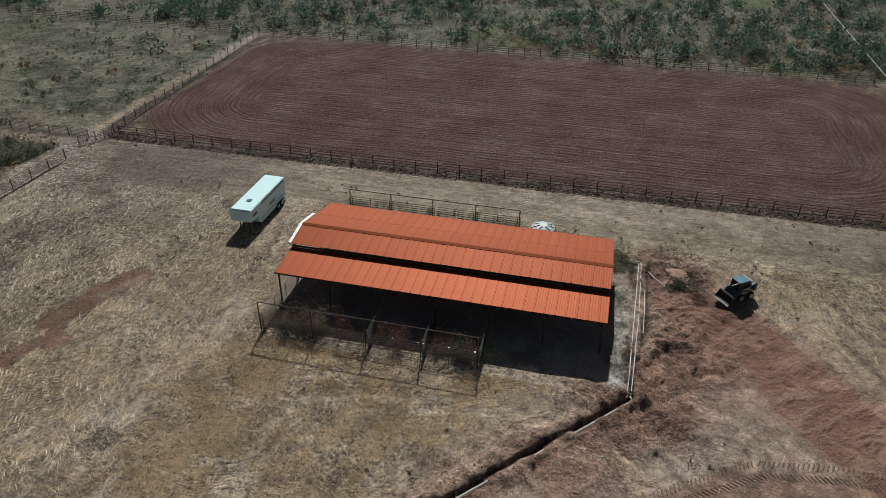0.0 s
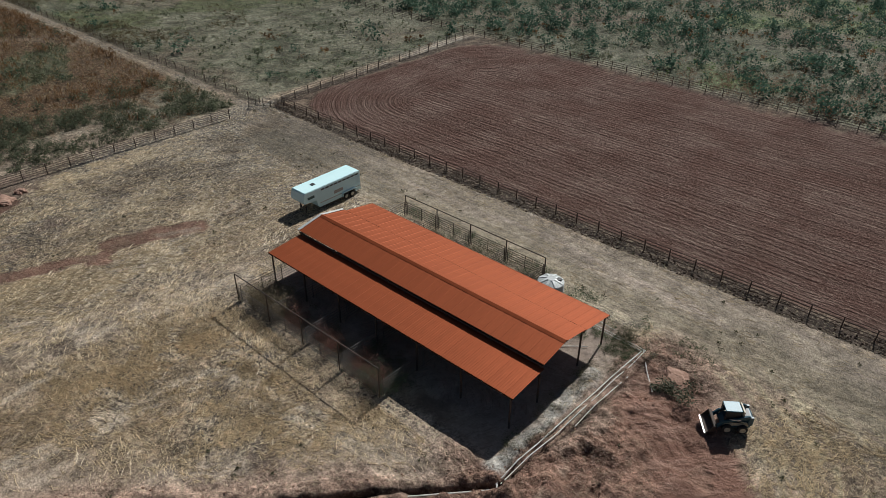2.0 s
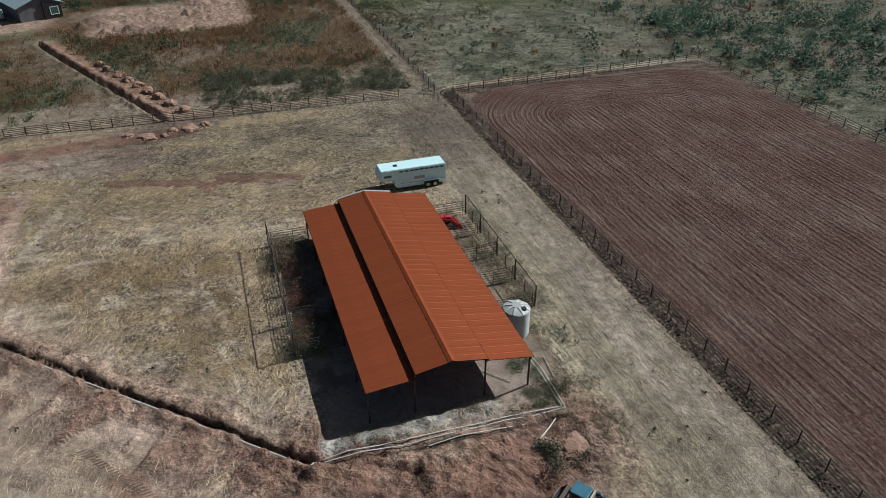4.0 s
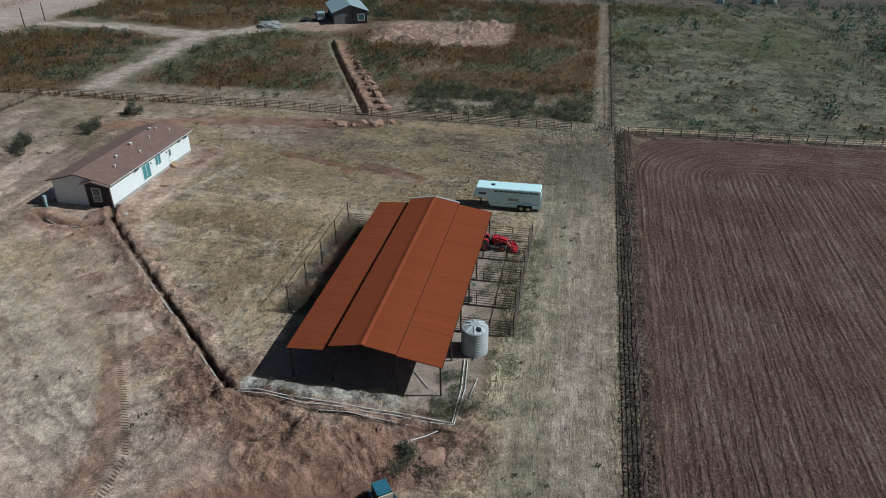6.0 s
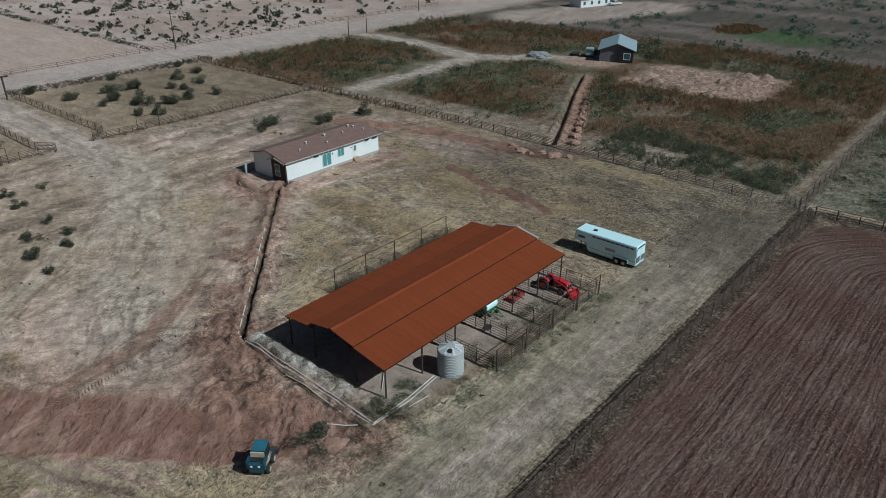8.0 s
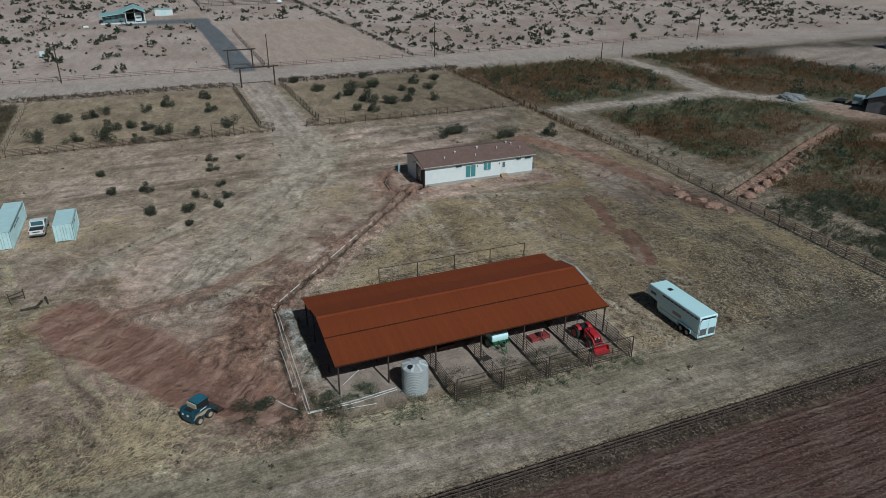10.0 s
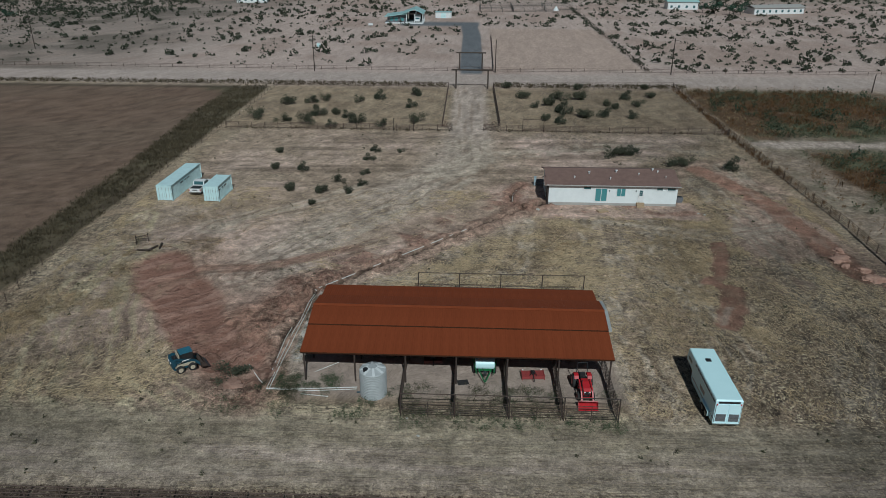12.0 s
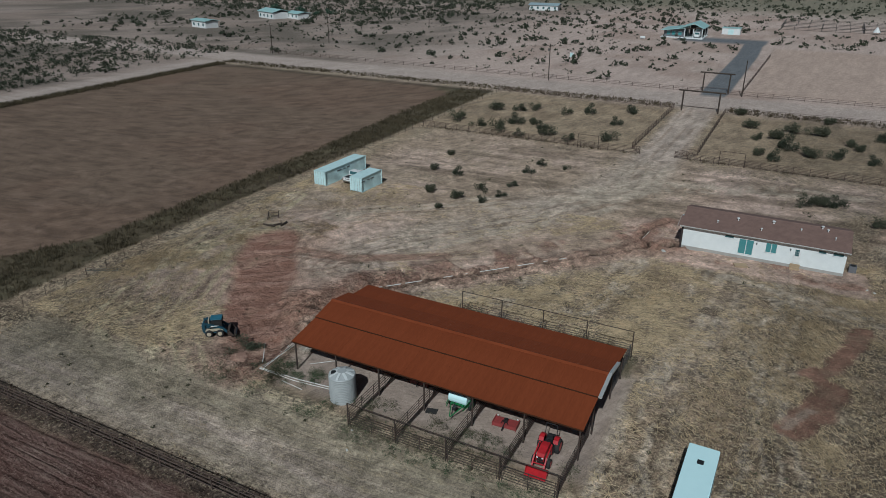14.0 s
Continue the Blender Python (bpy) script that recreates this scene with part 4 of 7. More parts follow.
def build_barn():
    barn = thing("barn", "open pole barn with rusted red corrugated metal roof", "barn")
    n = 33
    w = (X1 - X0) / n
    for p, q in ((ROOF[0], ROOF[1]), (ROOF[2], ROOF[3]), (ROOF[3], ROOF[4]), (ROOF[5], ROOF[6])):
        me = mesh_of("roof_sheet", slope_sheet(w, p, q, 0.03), RUST_ROOF)
        for i in range(n):
            piece("roof_sheet", me, barn, pose(X0 + i * w, 0, random.uniform(-0.006, 0.006)))
    ry, rz = ROOF[3]
    part("ridge_cap", pr([(ry - 0.3, rz - 0.02), (ry, rz + 0.10), (ry + 0.3, rz - 0.02), (ry, rz + 0.055)], X0 - 0.02, X1 + 0.02), RUST_ROOF, barn)
    for a, b in ((ROOF[2], ROOF[3]), (ROOF[3], ROOF[4])):
        part("end_flashing", pr([(a[0], a[1] + 0.05), (b[0], b[1] + 0.06), (b[0], b[1] - 0.14), (a[0], a[1] - 0.14)], X0 - 0.32, X0 - 0.005), BRIGHT_SHEET, barn, "pale bare galvanised flashing at the gable end")
    xs = [X0 + 0.3 + i * (X1 - X0 - 0.6) / 6 for i in range(7)]
    for y, h in ((48.8, 3.42), (52.55, 4.15), (58.5, 4.05), (62.4, 3.3)):
        me = mesh_of("post", rd((0, 0, -0.3), (0, 0, h), 0.085, 8), STEEL)
        for x in xs:
            piece("post", me, barn, pose(x, y, 0))
        part("eave_beam", bx(X0 + 0.05, X1 - 0.05, y - 0.06, y + 0.06, h - 0.2, h - 0.02), STEEL, barn)
    part("eave_beam", bx(X0 + 0.05, X1 - 0.05, 52.4, 52.48, 3.56, 3.74), STEEL, barn)
    for x in xs:
        for a, b in (((48.8, 3.36), (52.5, 3.66)), ((52.55, 4.1), (55.55, 4.6)), ((55.55, 4.6), (58.5, 4.02)), ((58.4, 3.95), (62.4, 3.25))):
            part("rafter", pr([(a[0], a[1] - 0.12), (b[0], b[1] - 0.12), (b[0], b[1] + 0.06), (a[0], a[1] + 0.06)], x - 0.05, x + 0.05), STEEL, barn)
    for a, b in ((ROOF[0], ROOF[1]), (ROOF[2], ROOF[3]), (ROOF[3], ROOF[4]), (ROOF[5], ROOF[6])):
        for k in (0.05, 0.37, 0.68, 0.95):
            y, z = a[0] + k * (b[0] - a[0]), a[1] + k * (b[1] - a[1]) - 0.04
            part("purlin", bx(X0 + 0.02, X1 - 0.02, y - 0.04, y + 0.04, z - 0.1, z), STEEL, barn)
    # dark strip added to draw the shadow line in the roof joint
    part("edge_trim", bx(X0, X1, 58.58, 58.63, 4.03, 4.20), TRIM_AND_SHADE, barn)
    for a, b in ((ROOF[0], ROOF[1]), (ROOF[5], ROOF[6])):
        y, z = (a if a is ROOF[0] else b)
        part("eave_trim", bx(X0 - 0.01, X1 + 0.01, y - 0.03, y + 0.03, z - 0.12, z - 0.01), TRIM_AND_SHADE, barn)
        for i in range(16):
            x = X0 + 0.9 + i * 1.88
            part("purlin_clip", bx(x - 0.05, x + 0.05, y - 0.06, y - 0.03, z - 0.1, z - 0.04), GALV, barn)
    return barn


build_barn()


# ---- pens of pipe panels at both long sides of the barn ----
def pen_panel(pen, p, q, material, high=1.62, low=0.30):
    """Six pipes with end and middle uprights between two posts of a pen."""
    for i in range(6):
        z = low + (high - low) * i / 5
        part("rail", rd((*p, z), (*q, z), 0.031, 6), material, pen)
    n = max(2, round(math.hypot(q[0] - p[0], q[1] - p[1]) / 2.2))
    for i in range(n + 1):
        k = 0.03 + 0.94 * i / n
        x, y = p[0] + (q[0] - p[0]) * k, p[1] + (q[1] - p[1]) * k
        part("upright", rd((x, y, -0.1), (x, y, high + 0.04), 0.034, 6), material, pen)


def build_pens():
    xs = [X0 + 0.3 + i * (X1 - X0 - 0.6) / 6 for i in range(5)]
    for y_out, y_in, top, panel, label in ((44.4, 52.3, 3.2, PALE_PANEL, "row of pale pipe livestock pens on the shaded barn side"), (67.6, 58.8, 2.5, DARK_PANEL, "row of dark pipe livestock pens on the sunny barn side")):
        pen = thing("livestock_pen", label, "pen")
        s = 1 if y_in > y_out else -1
        for x in xs:
            part("post", rd((x, y_out, -0.3), (x, y_out, top), 0.06, 8), STEEL, pen)
            pen_panel(pen, (x + 0.1, y_out + 0.1 * s), (x + 0.1, y_in - 0.12 * s), panel, 1.75)
        part("top_rail", rd((xs[0], y_out, top), (xs[-1], y_out, top), 0.045, 8), STEEL, pen)
        for a, b in zip(xs, xs[1:]):
            pen_panel(pen, (a + 0.08, y_out), (b - 0.08, y_out), panel)


build_pens()


# ---- fences ----
def pipe_fence(label, pts, spacing, height, n_rails, r=0.038, post_r=0.065, material=PIPE_STEEL, wire=False):
    f = thing("pipe_fence", label, "fence")
    me = mesh_of("post", rd((0, 0, -0.4), (0, 0, height + 0.05), post_r, 6), material)
    for (ax, ay), (bx_, by_) in zip(pts, pts[1:]):
        d = math.hypot(bx_ - ax, by_ - ay)
        k = max(1, round(d / spacing))
        for i in range(k + 1):
            x, y = ax + (bx_ - ax) * i / k, ay + (by_ - ay) * i / k
            piece("post", me, f, pose(x, y, random.uniform(-0.04, 0.03), random.uniform(-1.5, 1.5), random.uniform(-1.5, 1.5)))
        for j in range(n_rails):
            z = height - j * (height - 0.3) / max(1, n_rails - 1)
            part("rail", rd((ax, ay, z), (bx_, by_, z), r, 5), material, f)
    return f


pipe_fence("rusty pipe rail fence along the ploughed field", [(-66.0, 79.3), (46.4, 79.3)], 2.9, 1.4, 4)
pipe_fence("rusty pipe rail fence along the ploughed field", [(-67.4, 80.0), (-70.0, 130.8)], 2.9, 1.4, 4)
pipe_fence("rusty pipe rail fence behind the ploughed field", [(-180.0, 131.0), (-70.0, 131.2), (46.6, 130.8)], 3.0, 1.4, 4)
pipe_fence("rusty pipe rail fence beside the ploughed field", [(46.6, 79.3), (46.4, 130.6)], 3.0, 1.4, 4)
pipe_fence("pale wire fence running north through the scrub", [(45.2, 128.5), (45.4, 215.0)], 9.0, 1.5, 1, 0.045, 0.05, PVC)
pipe_fence("rusty pipe rail fence on the yard boundary", [(-69.8, -33.0), (-70.2, 20.0), (-68.0, 70.6)], 2.9, 1.4, 5)
pipe_fence("pale pipe gate panel at the field corner", [(-69.4, 75.1), (-66.0, 79.6)], 1.1, 1.4, 6, 0.03, 0.05, PANEL_STEEL)
pipe_fence("dark pipe and wire fence along the lane", [(-69.5, 77.3), (-180.0, 77.3)], 3.2, 1.35, 6, 0.022)
pipe_fence("rusty fence across the far paddock ends", [(-182.0, -60.0), (-186.0, 77.0), (-196.0, 140.0)], 4.0, 1.2, 3, 0.02)
pipe_fence("rusty pipe fence round the scrubby paddock", [(-7.2, -79.5), (-7.2, -37.0), (-9.5, -33.8), (-3.0, -33.2), (41.0, -33.2)], 2.9, 1.4, 5)
pipe_fence("rusty pipe fence round the scrubby paddock", [(-19.8, -79.5), (-20.2, -38.0), (-16.5, -34.0), (-24.0, -33.4), (-69.5, -33.0)], 2.9, 1.4, 5)
pipe_fence("rusty pipe fence at the roadside", [(42.5, -80.5), (-7.2, -80.8)], 3.5, 1.3, 4)
pipe_fence("rusty pipe fence at the roadside", [(-19.8, -81.5), (-71.0, -85.0)], 3.5, 1.3, 4)
pipe_fence("rusty pipe fence on the yard boundary", [(-71.0, -85.0), (-69.8, -33.4)], 3.5, 1.3, 4)
pipe_fence("thin wire fence beside the brown field", [(41.5, -80.0), (41.8, -20.0), (44.0, 25.0), (40.0, 58.0), (39.0, 76.0)], 3.2, 1.2, 3, 0.012, 0.04)
pipe_fence("pipe fence across the dirt road", [(-10.0, -106.0), (150.0, -107.5)], 4.0, 1.2, 3)
pipe_fence("pipe fence across the dirt road", [(-17.0, -106.0), (-200.0, -107.5)], 4.0, 1.2, 3)
pipe_fence("low pipe fence beside the paved drive", [(-20.5, -108.5), (-21.5, -188.0)], 4.0, 1.3, 4)
pipe_fence("pipe fence along the cleared lot", [(-68.8, -108.0), (-70.3, -320.0)], 4.0, 1.2, 3)




def gz(x, y):
    return float(ground_height(np.array([float(x)]), np.array([float(y)]))[0])


# ---- house ----
def window(parent, x0, x1, z0, z1, y, glass=GLASS, bars=0):
    """A framed window on a wall that faces +y."""
    w = part("window", bx(x0, x1, y - 0.02, y + 0.02, z0, z1), glass, parent)
    for a in ((x0 - 0.1, x0, z0 - 0.1, z1 + 0.1), (x1, x1 + 0.1, z0 - 0.1, z1 + 0.1), (x0, x1, z0 - 0.1, z0), (x0, x1, z1, z1 + 0.1)):
        part("window_frame", bx(a[0], a[1], y - 0.01, y + 0.06, a[2], a[3]), WHITE_PAINT, w)
    for i in range(bars):
        xm = x0 + (x1 - x0) * (i + 1) / (bars + 1)
        part("mullion", bx(xm - 0.04, xm + 0.04, y, y + 0.045, z0, z1), WHITE_PAINT, w)
    return w


TRIM_TAN = mat("tan_trim", (0.42, 0.40, 0.37), (0.36, 0.34, 0.31), 2, 0.6, 0, 0, 0.05)
DARK_SIDING = mat("dark_brown_siding", (0.05, 0.036, 0.032), (0.036, 0.027, 0.025), 1.5, 0.7, 0, 0, 0.1)
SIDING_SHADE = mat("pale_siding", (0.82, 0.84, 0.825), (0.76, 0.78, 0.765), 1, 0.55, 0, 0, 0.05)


def build_house():
    h = thing("house", "long white single-storey house with brown shingle roof", "house")
    x0, x1, y0, y1, e = -46.8, -26.3, 3.2, 11.8, 3.45
    yr = 7.2
    t = 0.2
    part("wall", pr([(y1 - t, 0), (y1, 0), (y1, e), (y1 - t, e)], x0, x1), SIDING_SHADE, h)
    part("wall", pr([(y0, 0), (y0 + t, 0), (y0 + t, e), (y0, e)], x0, x1), WHITE_PAINT, h)
    part("wall", pr([(y0 + t, 0), (y1 - t, 0), (y1 - t, e), (yr, e + 1.0), (y0 + t, e)], x0, x0 + t), WHITE_PAINT, h)
    part("wall", pr([(y0 + t, 0), (y1 - t, 0), (y1 - t, e), (yr, e + 1.0), (y0 + t, e)], x1 - t, x1 - 0.004), SIDING_SHADE, h)
    part("entry_wall", pr([(8.3, 0), (y1 + 0.02, 0), (y1 + 0.02, e - 0.05), (10.0, e + 0.4), (8.3, e - 0.05)], x1, x1 + 0.25), DARK_SIDING, h, "dark brown clad end wall")
    part("entry_roof", pr([(7.9, e - 0.12), (9.7, e + 0.42), (y1 + 0.4, e - 0.12), (y1 + 0.4, e + 0.02), (9.7, e + 0.58), (7.9, e + 0.02)], x1 - 0.05, x1 + 0.75), SHINGLE, h)
    part("entry_fascia", pr([(7.86, e - 0.16), (9.7, e + 0.38), (y1 + 0.44, e - 0.16), (y1 + 0.44, e + 0.0), (9.7, e + 0.54), (7.86, e + 0.0)], x1 + 0.753, x1 + 0.80), TRIM_TAN, h)
    pw = part("end_window", bx(x1 + 0.25, x1 + 0.28, 9.3, 10.4, 0.95, 2.75), GLASS, h)
    for a in ((9.2, 9.3, 0.85, 2.85), (10.4, 10.5, 0.85, 2.85), (9.3, 10.4, 0.85, 0.95), (9.3, 10.4, 2.75, 2.85), (9.3, 10.4, 1.7, 1.78)):
        part("window_frame", bx(x1 + 0.255, x1 + 0.32, *a), WHITE_PAINT, pw)
    part("foundation", bx(x0 + 0.01, x1 - 0.01, y1 + 0.003, y1 + 0.04, -0.2, 0.42), TRIM_TAN, h)
    n_roof = [(yr, e + 1.08), (y1 + 0.45, e - 0.1), (y1 + 0.45, e + 0.06), (yr, e + 1.24)]
    s_roof = [(y0 - 0.45, e - 0.1), (yr, e + 1.08), (yr, e + 1.24), (y0 - 0.45, e + 0.06)]
    roof = part("roof", pr(n_roof, x0 - 0.35, x1 + 0.45), SHINGLE, h)
    part("roof", pr(s_roof, x0 - 0.35, x1 + 0.55), SHINGLE, h)
    # shingle courses step down the slope
    for i in range(16):
        k = i / 16
        y, z = yr + k * (y1 + 0.45 - yr), e + 1.24 - k * 1.18
        part("shingle_course", pr([(y, z + 0.002), (y + 0.36, z - 0.084), (y + 0.36, z - 0.055), (y, z + 0.012)], x0 - 0.36, x1 + 0.46), SHINGLE, roof)
    part("ridge_cap", pr([(yr - 0.2, e + 1.18), (yr, e + 1.29), (yr + 0.2, e + 1.18)], x0 - 0.36, x1 + 0.56), SHINGLE, roof)
    part("fascia", bx(x0 - 0.35, x1 + 0.45, y1 + 0.45, y1 + 0.5, e - 0.13, e + 0.06), WHITE_PAINT, h)
    part("gutter", rd((x0 - 0.3, y1 + 0.55, e + 0.0), (x1 + 0.4, y1 + 0.55, e + 0.0), 0.06, 6), TRIM_TAN, h)
    for vx, vy, r in ((-30.5, 10.2, 0.09), (-33.0, 8.8, 0.12), (-36.2, 10.4, 0.09), (-37.5, 8.2, 0.15), (-41.0, 9.0, 0.08), (-43.5, 7.6, 0.13), (-45.2, 9.8, 0.07), (-44.2, 8.2, 0.1)):
        z = e + 1.24 - (vy - yr) / (y1 + 0.45 - yr) * 1.18
        v = part("roof_vent", rd((vx, vy, z - 0.05), (vx, vy, z + 0.28), r * 0.7, 8), WHITE_PAINT, roof)
        part("cap", rd((vx, vy, z + 0.28), (vx, vy, z + 0.38), r * 1.6, 8), WHITE_PAINT, v)
    yw = y1
    window(h, -33.0, -31.9, 2.7, 3.1, yw)
    window(h, -35.6, -33.8, 0.75, 2.85, yw, TEAL_GLASS, 1)
    window(h, -38.5, -37.2, 1.6, 2.9, yw, TEAL_GLASS, 1)
    window(h, -44.4, -43.5, 2.7, 3.1, yw)
    window(h, -46.4, -45.2, 2.7, 3.1, yw)
    door = part("door", bx(-41.5, -40.6, yw - 0.03, yw + 0.05, 0.75, 2.85), WHITE_PAINT, h)
    part("door_glass", bx(-41.3, -40.8, yw + 0.05, yw + 0.07, 1.75, 2.65), GLASS, door)
    for z in (2.05, 2.35):
        part("glazing_bar", bx(-41.3, -40.8, yw + 0.07, yw + 0.085, z - 0.015, z + 0.015), WHITE_PAINT, door)
    part("door_handle", rd((-40.68, yw + 0.05, 1.7), (-40.68, yw + 0.12, 1.7), 0.03, 6), STEEL, door)
    for x in (-36.0, -40.2):
        part("wall_lamp", bx(x - 0.06, x + 0.06, yw, yw + 0.13, 2.4, 2.65), BLACK, h)
    ac = thing("air_conditioner", "grey air conditioning unit beside the house gable", "air conditioner", pose(-47.9, 9.6, gz(-47.9, 9.6)))
    part("case", bx(-0.45, 0.45, -0.45, 0.45, -0.1, 0.9, bev=0.03), GREY_SIDING, ac)
    part("fan_grille", rd((0, 0, 0.9), (0, 0, 0.94), 0.36, 16), BLACK, ac)
    st = thing("door_steps", "small wooden steps below the house door", "steps")
    for i in range(3):
        part("tread", bx(-41.65, -40.45, y1 + 0.06 + 0.28 * i, y1 + 0.36 + 0.28 * i, -0.1, 0.62 - 0.2 * i), PLANK, st)
    pal = thing("lumber_stack", "short stack of pale timber boards on bare soil", "lumber", pose(-34.6, 14.6, gz(-34.6, 14.6), 0, 0, 20))
    for i in range(6):
        part("board", bx(-0.8, 0.8, -0.5 + 0.17 * i, -0.36 + 0.17 * i, -0.05, 0.24), PLANK, pal)
    mt = thing("meter_pedestal", "pale blue utility pedestal beside the house porch", "utility box", pose(-24.9, 2.6, gz(-24.9, 2.6)))
    part("box", bx(-0.2, 0.2, -0.15, 0.15, -0.2, 1.5, bev=0.03), BLUE_ROOF, mt)
    part("cap", bx(-0.24, 0.24, -0.19, 0.19, 1.5, 1.6), BLUE_ROOF, mt)
    return h


PLANK = mat("pale_timber", (0.45, 0.33, 0.21), (0.36, 0.26, 0.16), 3, 0.8, 0, 0.002, 0.15, 0.08, (1, 6, 6))
build_house()


# ---- shipping containers ----
def container(x, y, length, turn, label):
    c = thing("shipping_container", label, "container", pose(x, y, gz(x, y) + 0.02, 0, 0, turn), "white shipping containers")
    w, h = 2.44, 2.6
    for s in (-1, 1):
        bm = bmesh.new()
        n = int(length / 0.28)
        for i in range(n):
            y0 = -length / 2 + 0.1 + i * (length - 0.2) / n
            d = (length - 0.2) / n
            prof = ((0, 0), (0.25, 0), (0.4, -0.045), (0.75, -0.045), (0.9, 0), (1, 0))
            for (a, u), (b, v) in zip(prof, prof[1:]):
                q = [(s * (w / 2 - 0.02 + u), y0 + a * d, 0.15), (s * (w / 2 - 0.02 + v), y0 + b * d, 0.15), (s * (w / 2 - 0.02 + v), y0 + b * d, h - 0.1), (s * (w / 2 - 0.02 + u), y0 + a * d, h - 0.1)]
                bm.faces.new([bm.verts.new(p) for p in q])
        part("side_panel", bm, CONTAINER_WHITE, c)
        part("bottom_rail", bx(s * w / 2 - 0.06, s * w / 2 + 0.06 - 0.05, -length / 2, length / 2, -0.05, 0.16), CONTAINER_WHITE, c)
        part("top_rail", bx(s * w / 2 - 0.06, s * w / 2 + 0.01, -length / 2, length / 2, h - 0.12, h), CONTAINER_WHITE, c)
        for e in (-1, 1):
            part("corner_post", bx(s * w / 2 - 0.09, s * w / 2 + 0.02, e * length / 2 - 0.09, e * length / 2 + 0.02, -0.05, h + 0.01), CONTAINER_WHITE, c)
    part("roof", bx(-w / 2 + 0.05, w / 2 - 0.05, -length / 2 + 0.05, length / 2 - 0.05, h - 0.07, h - 0.015), CONTAINER_WHITE, c)
    part("end_wall", bx(-w / 2 + 0.08, w / 2 - 0.08, -length / 2 + 0.02, -length / 2 + 0.07, 0.1, h - 0.1), CONTAINER_WHITE, c)
    for a in (-1, 1):
        d = part("door", bx(a * 0.58 - 0.56, a * 0.58 + 0.56, length / 2 - 0.05, length / 2, 0.1, h - 0.1), CONTAINER_WHITE, c)
        for k in (-0.25, 0.25):
            part("lock_rod", rd((a * 0.58 + k, length / 2 + 0.04, 0.15), (a * 0.58 + k, length / 2 + 0.04, h - 0.15), 0.02, 6), GALV, d)
        for z in (0.6, 1.3, 2.0):
            part("rib", bx(a * 0.58 - 0.53, a * 0.58 + 0.53, length / 2, length / 2 + 0.015, z - 0.04, z + 0.04), CONTAINER_WHITE, d)
    # unreadable lettering: plain bars
    for i, l in enumerate((0.9, 0.6, 1.2)):
        part("marking", bx(-w / 2 - 0.012, -w / 2 - 0.004, -length * 0.1 + i * 1.3, -length * 0.1 + i * 1.3 + l, 1.75, 1.95), GREY_SIDING, c)
    return c


container(35.75, 7.4, 12.19, -2.0, "long white corrugated steel shipping container on bare soil")
container(28.2, 10.4, 6.06, -2.0, "short white corrugated steel shipping container on bare soil")


def wheel(parent, x, y, z, r, w, rim=GALV, axis="x"):
    """A tyre with its rim, its axle along x or y of the parent."""
    bm = lathe([(r * 0.55, -w / 2), (r * 0.86, -w / 2), (r * 0.97, -w * 0.36), (r, -w * 0.2), (r, w * 0.2), (r * 0.97, w * 0.36), (r * 0.86, w / 2), (r * 0.55, w / 2)], 20)
    turn = Matrix.Rotation(radians(90), 4, "Y" if axis == "x" else "X")
    bmesh.ops.transform(bm, matrix=Matrix.Translation((x, y, z)) @ turn, verts=bm.verts[:])
    t = part("tyre", bm, RUBBER, parent)
    bm = lathe([(r * 0.3, -w * 0.53), (r * 0.5, -w * 0.53), (r * 0.58, -w * 0.51), (r * 0.58, w * 0.51), (r * 0.5, w * 0.53), (r * 0.3, w * 0.53)], 16)
    bmesh.ops.transform(bm, matrix=Matrix.Translation((x, y, z)) @ turn, verts=bm.verts[:])
    part("rim", bm, rim, t)
    return t


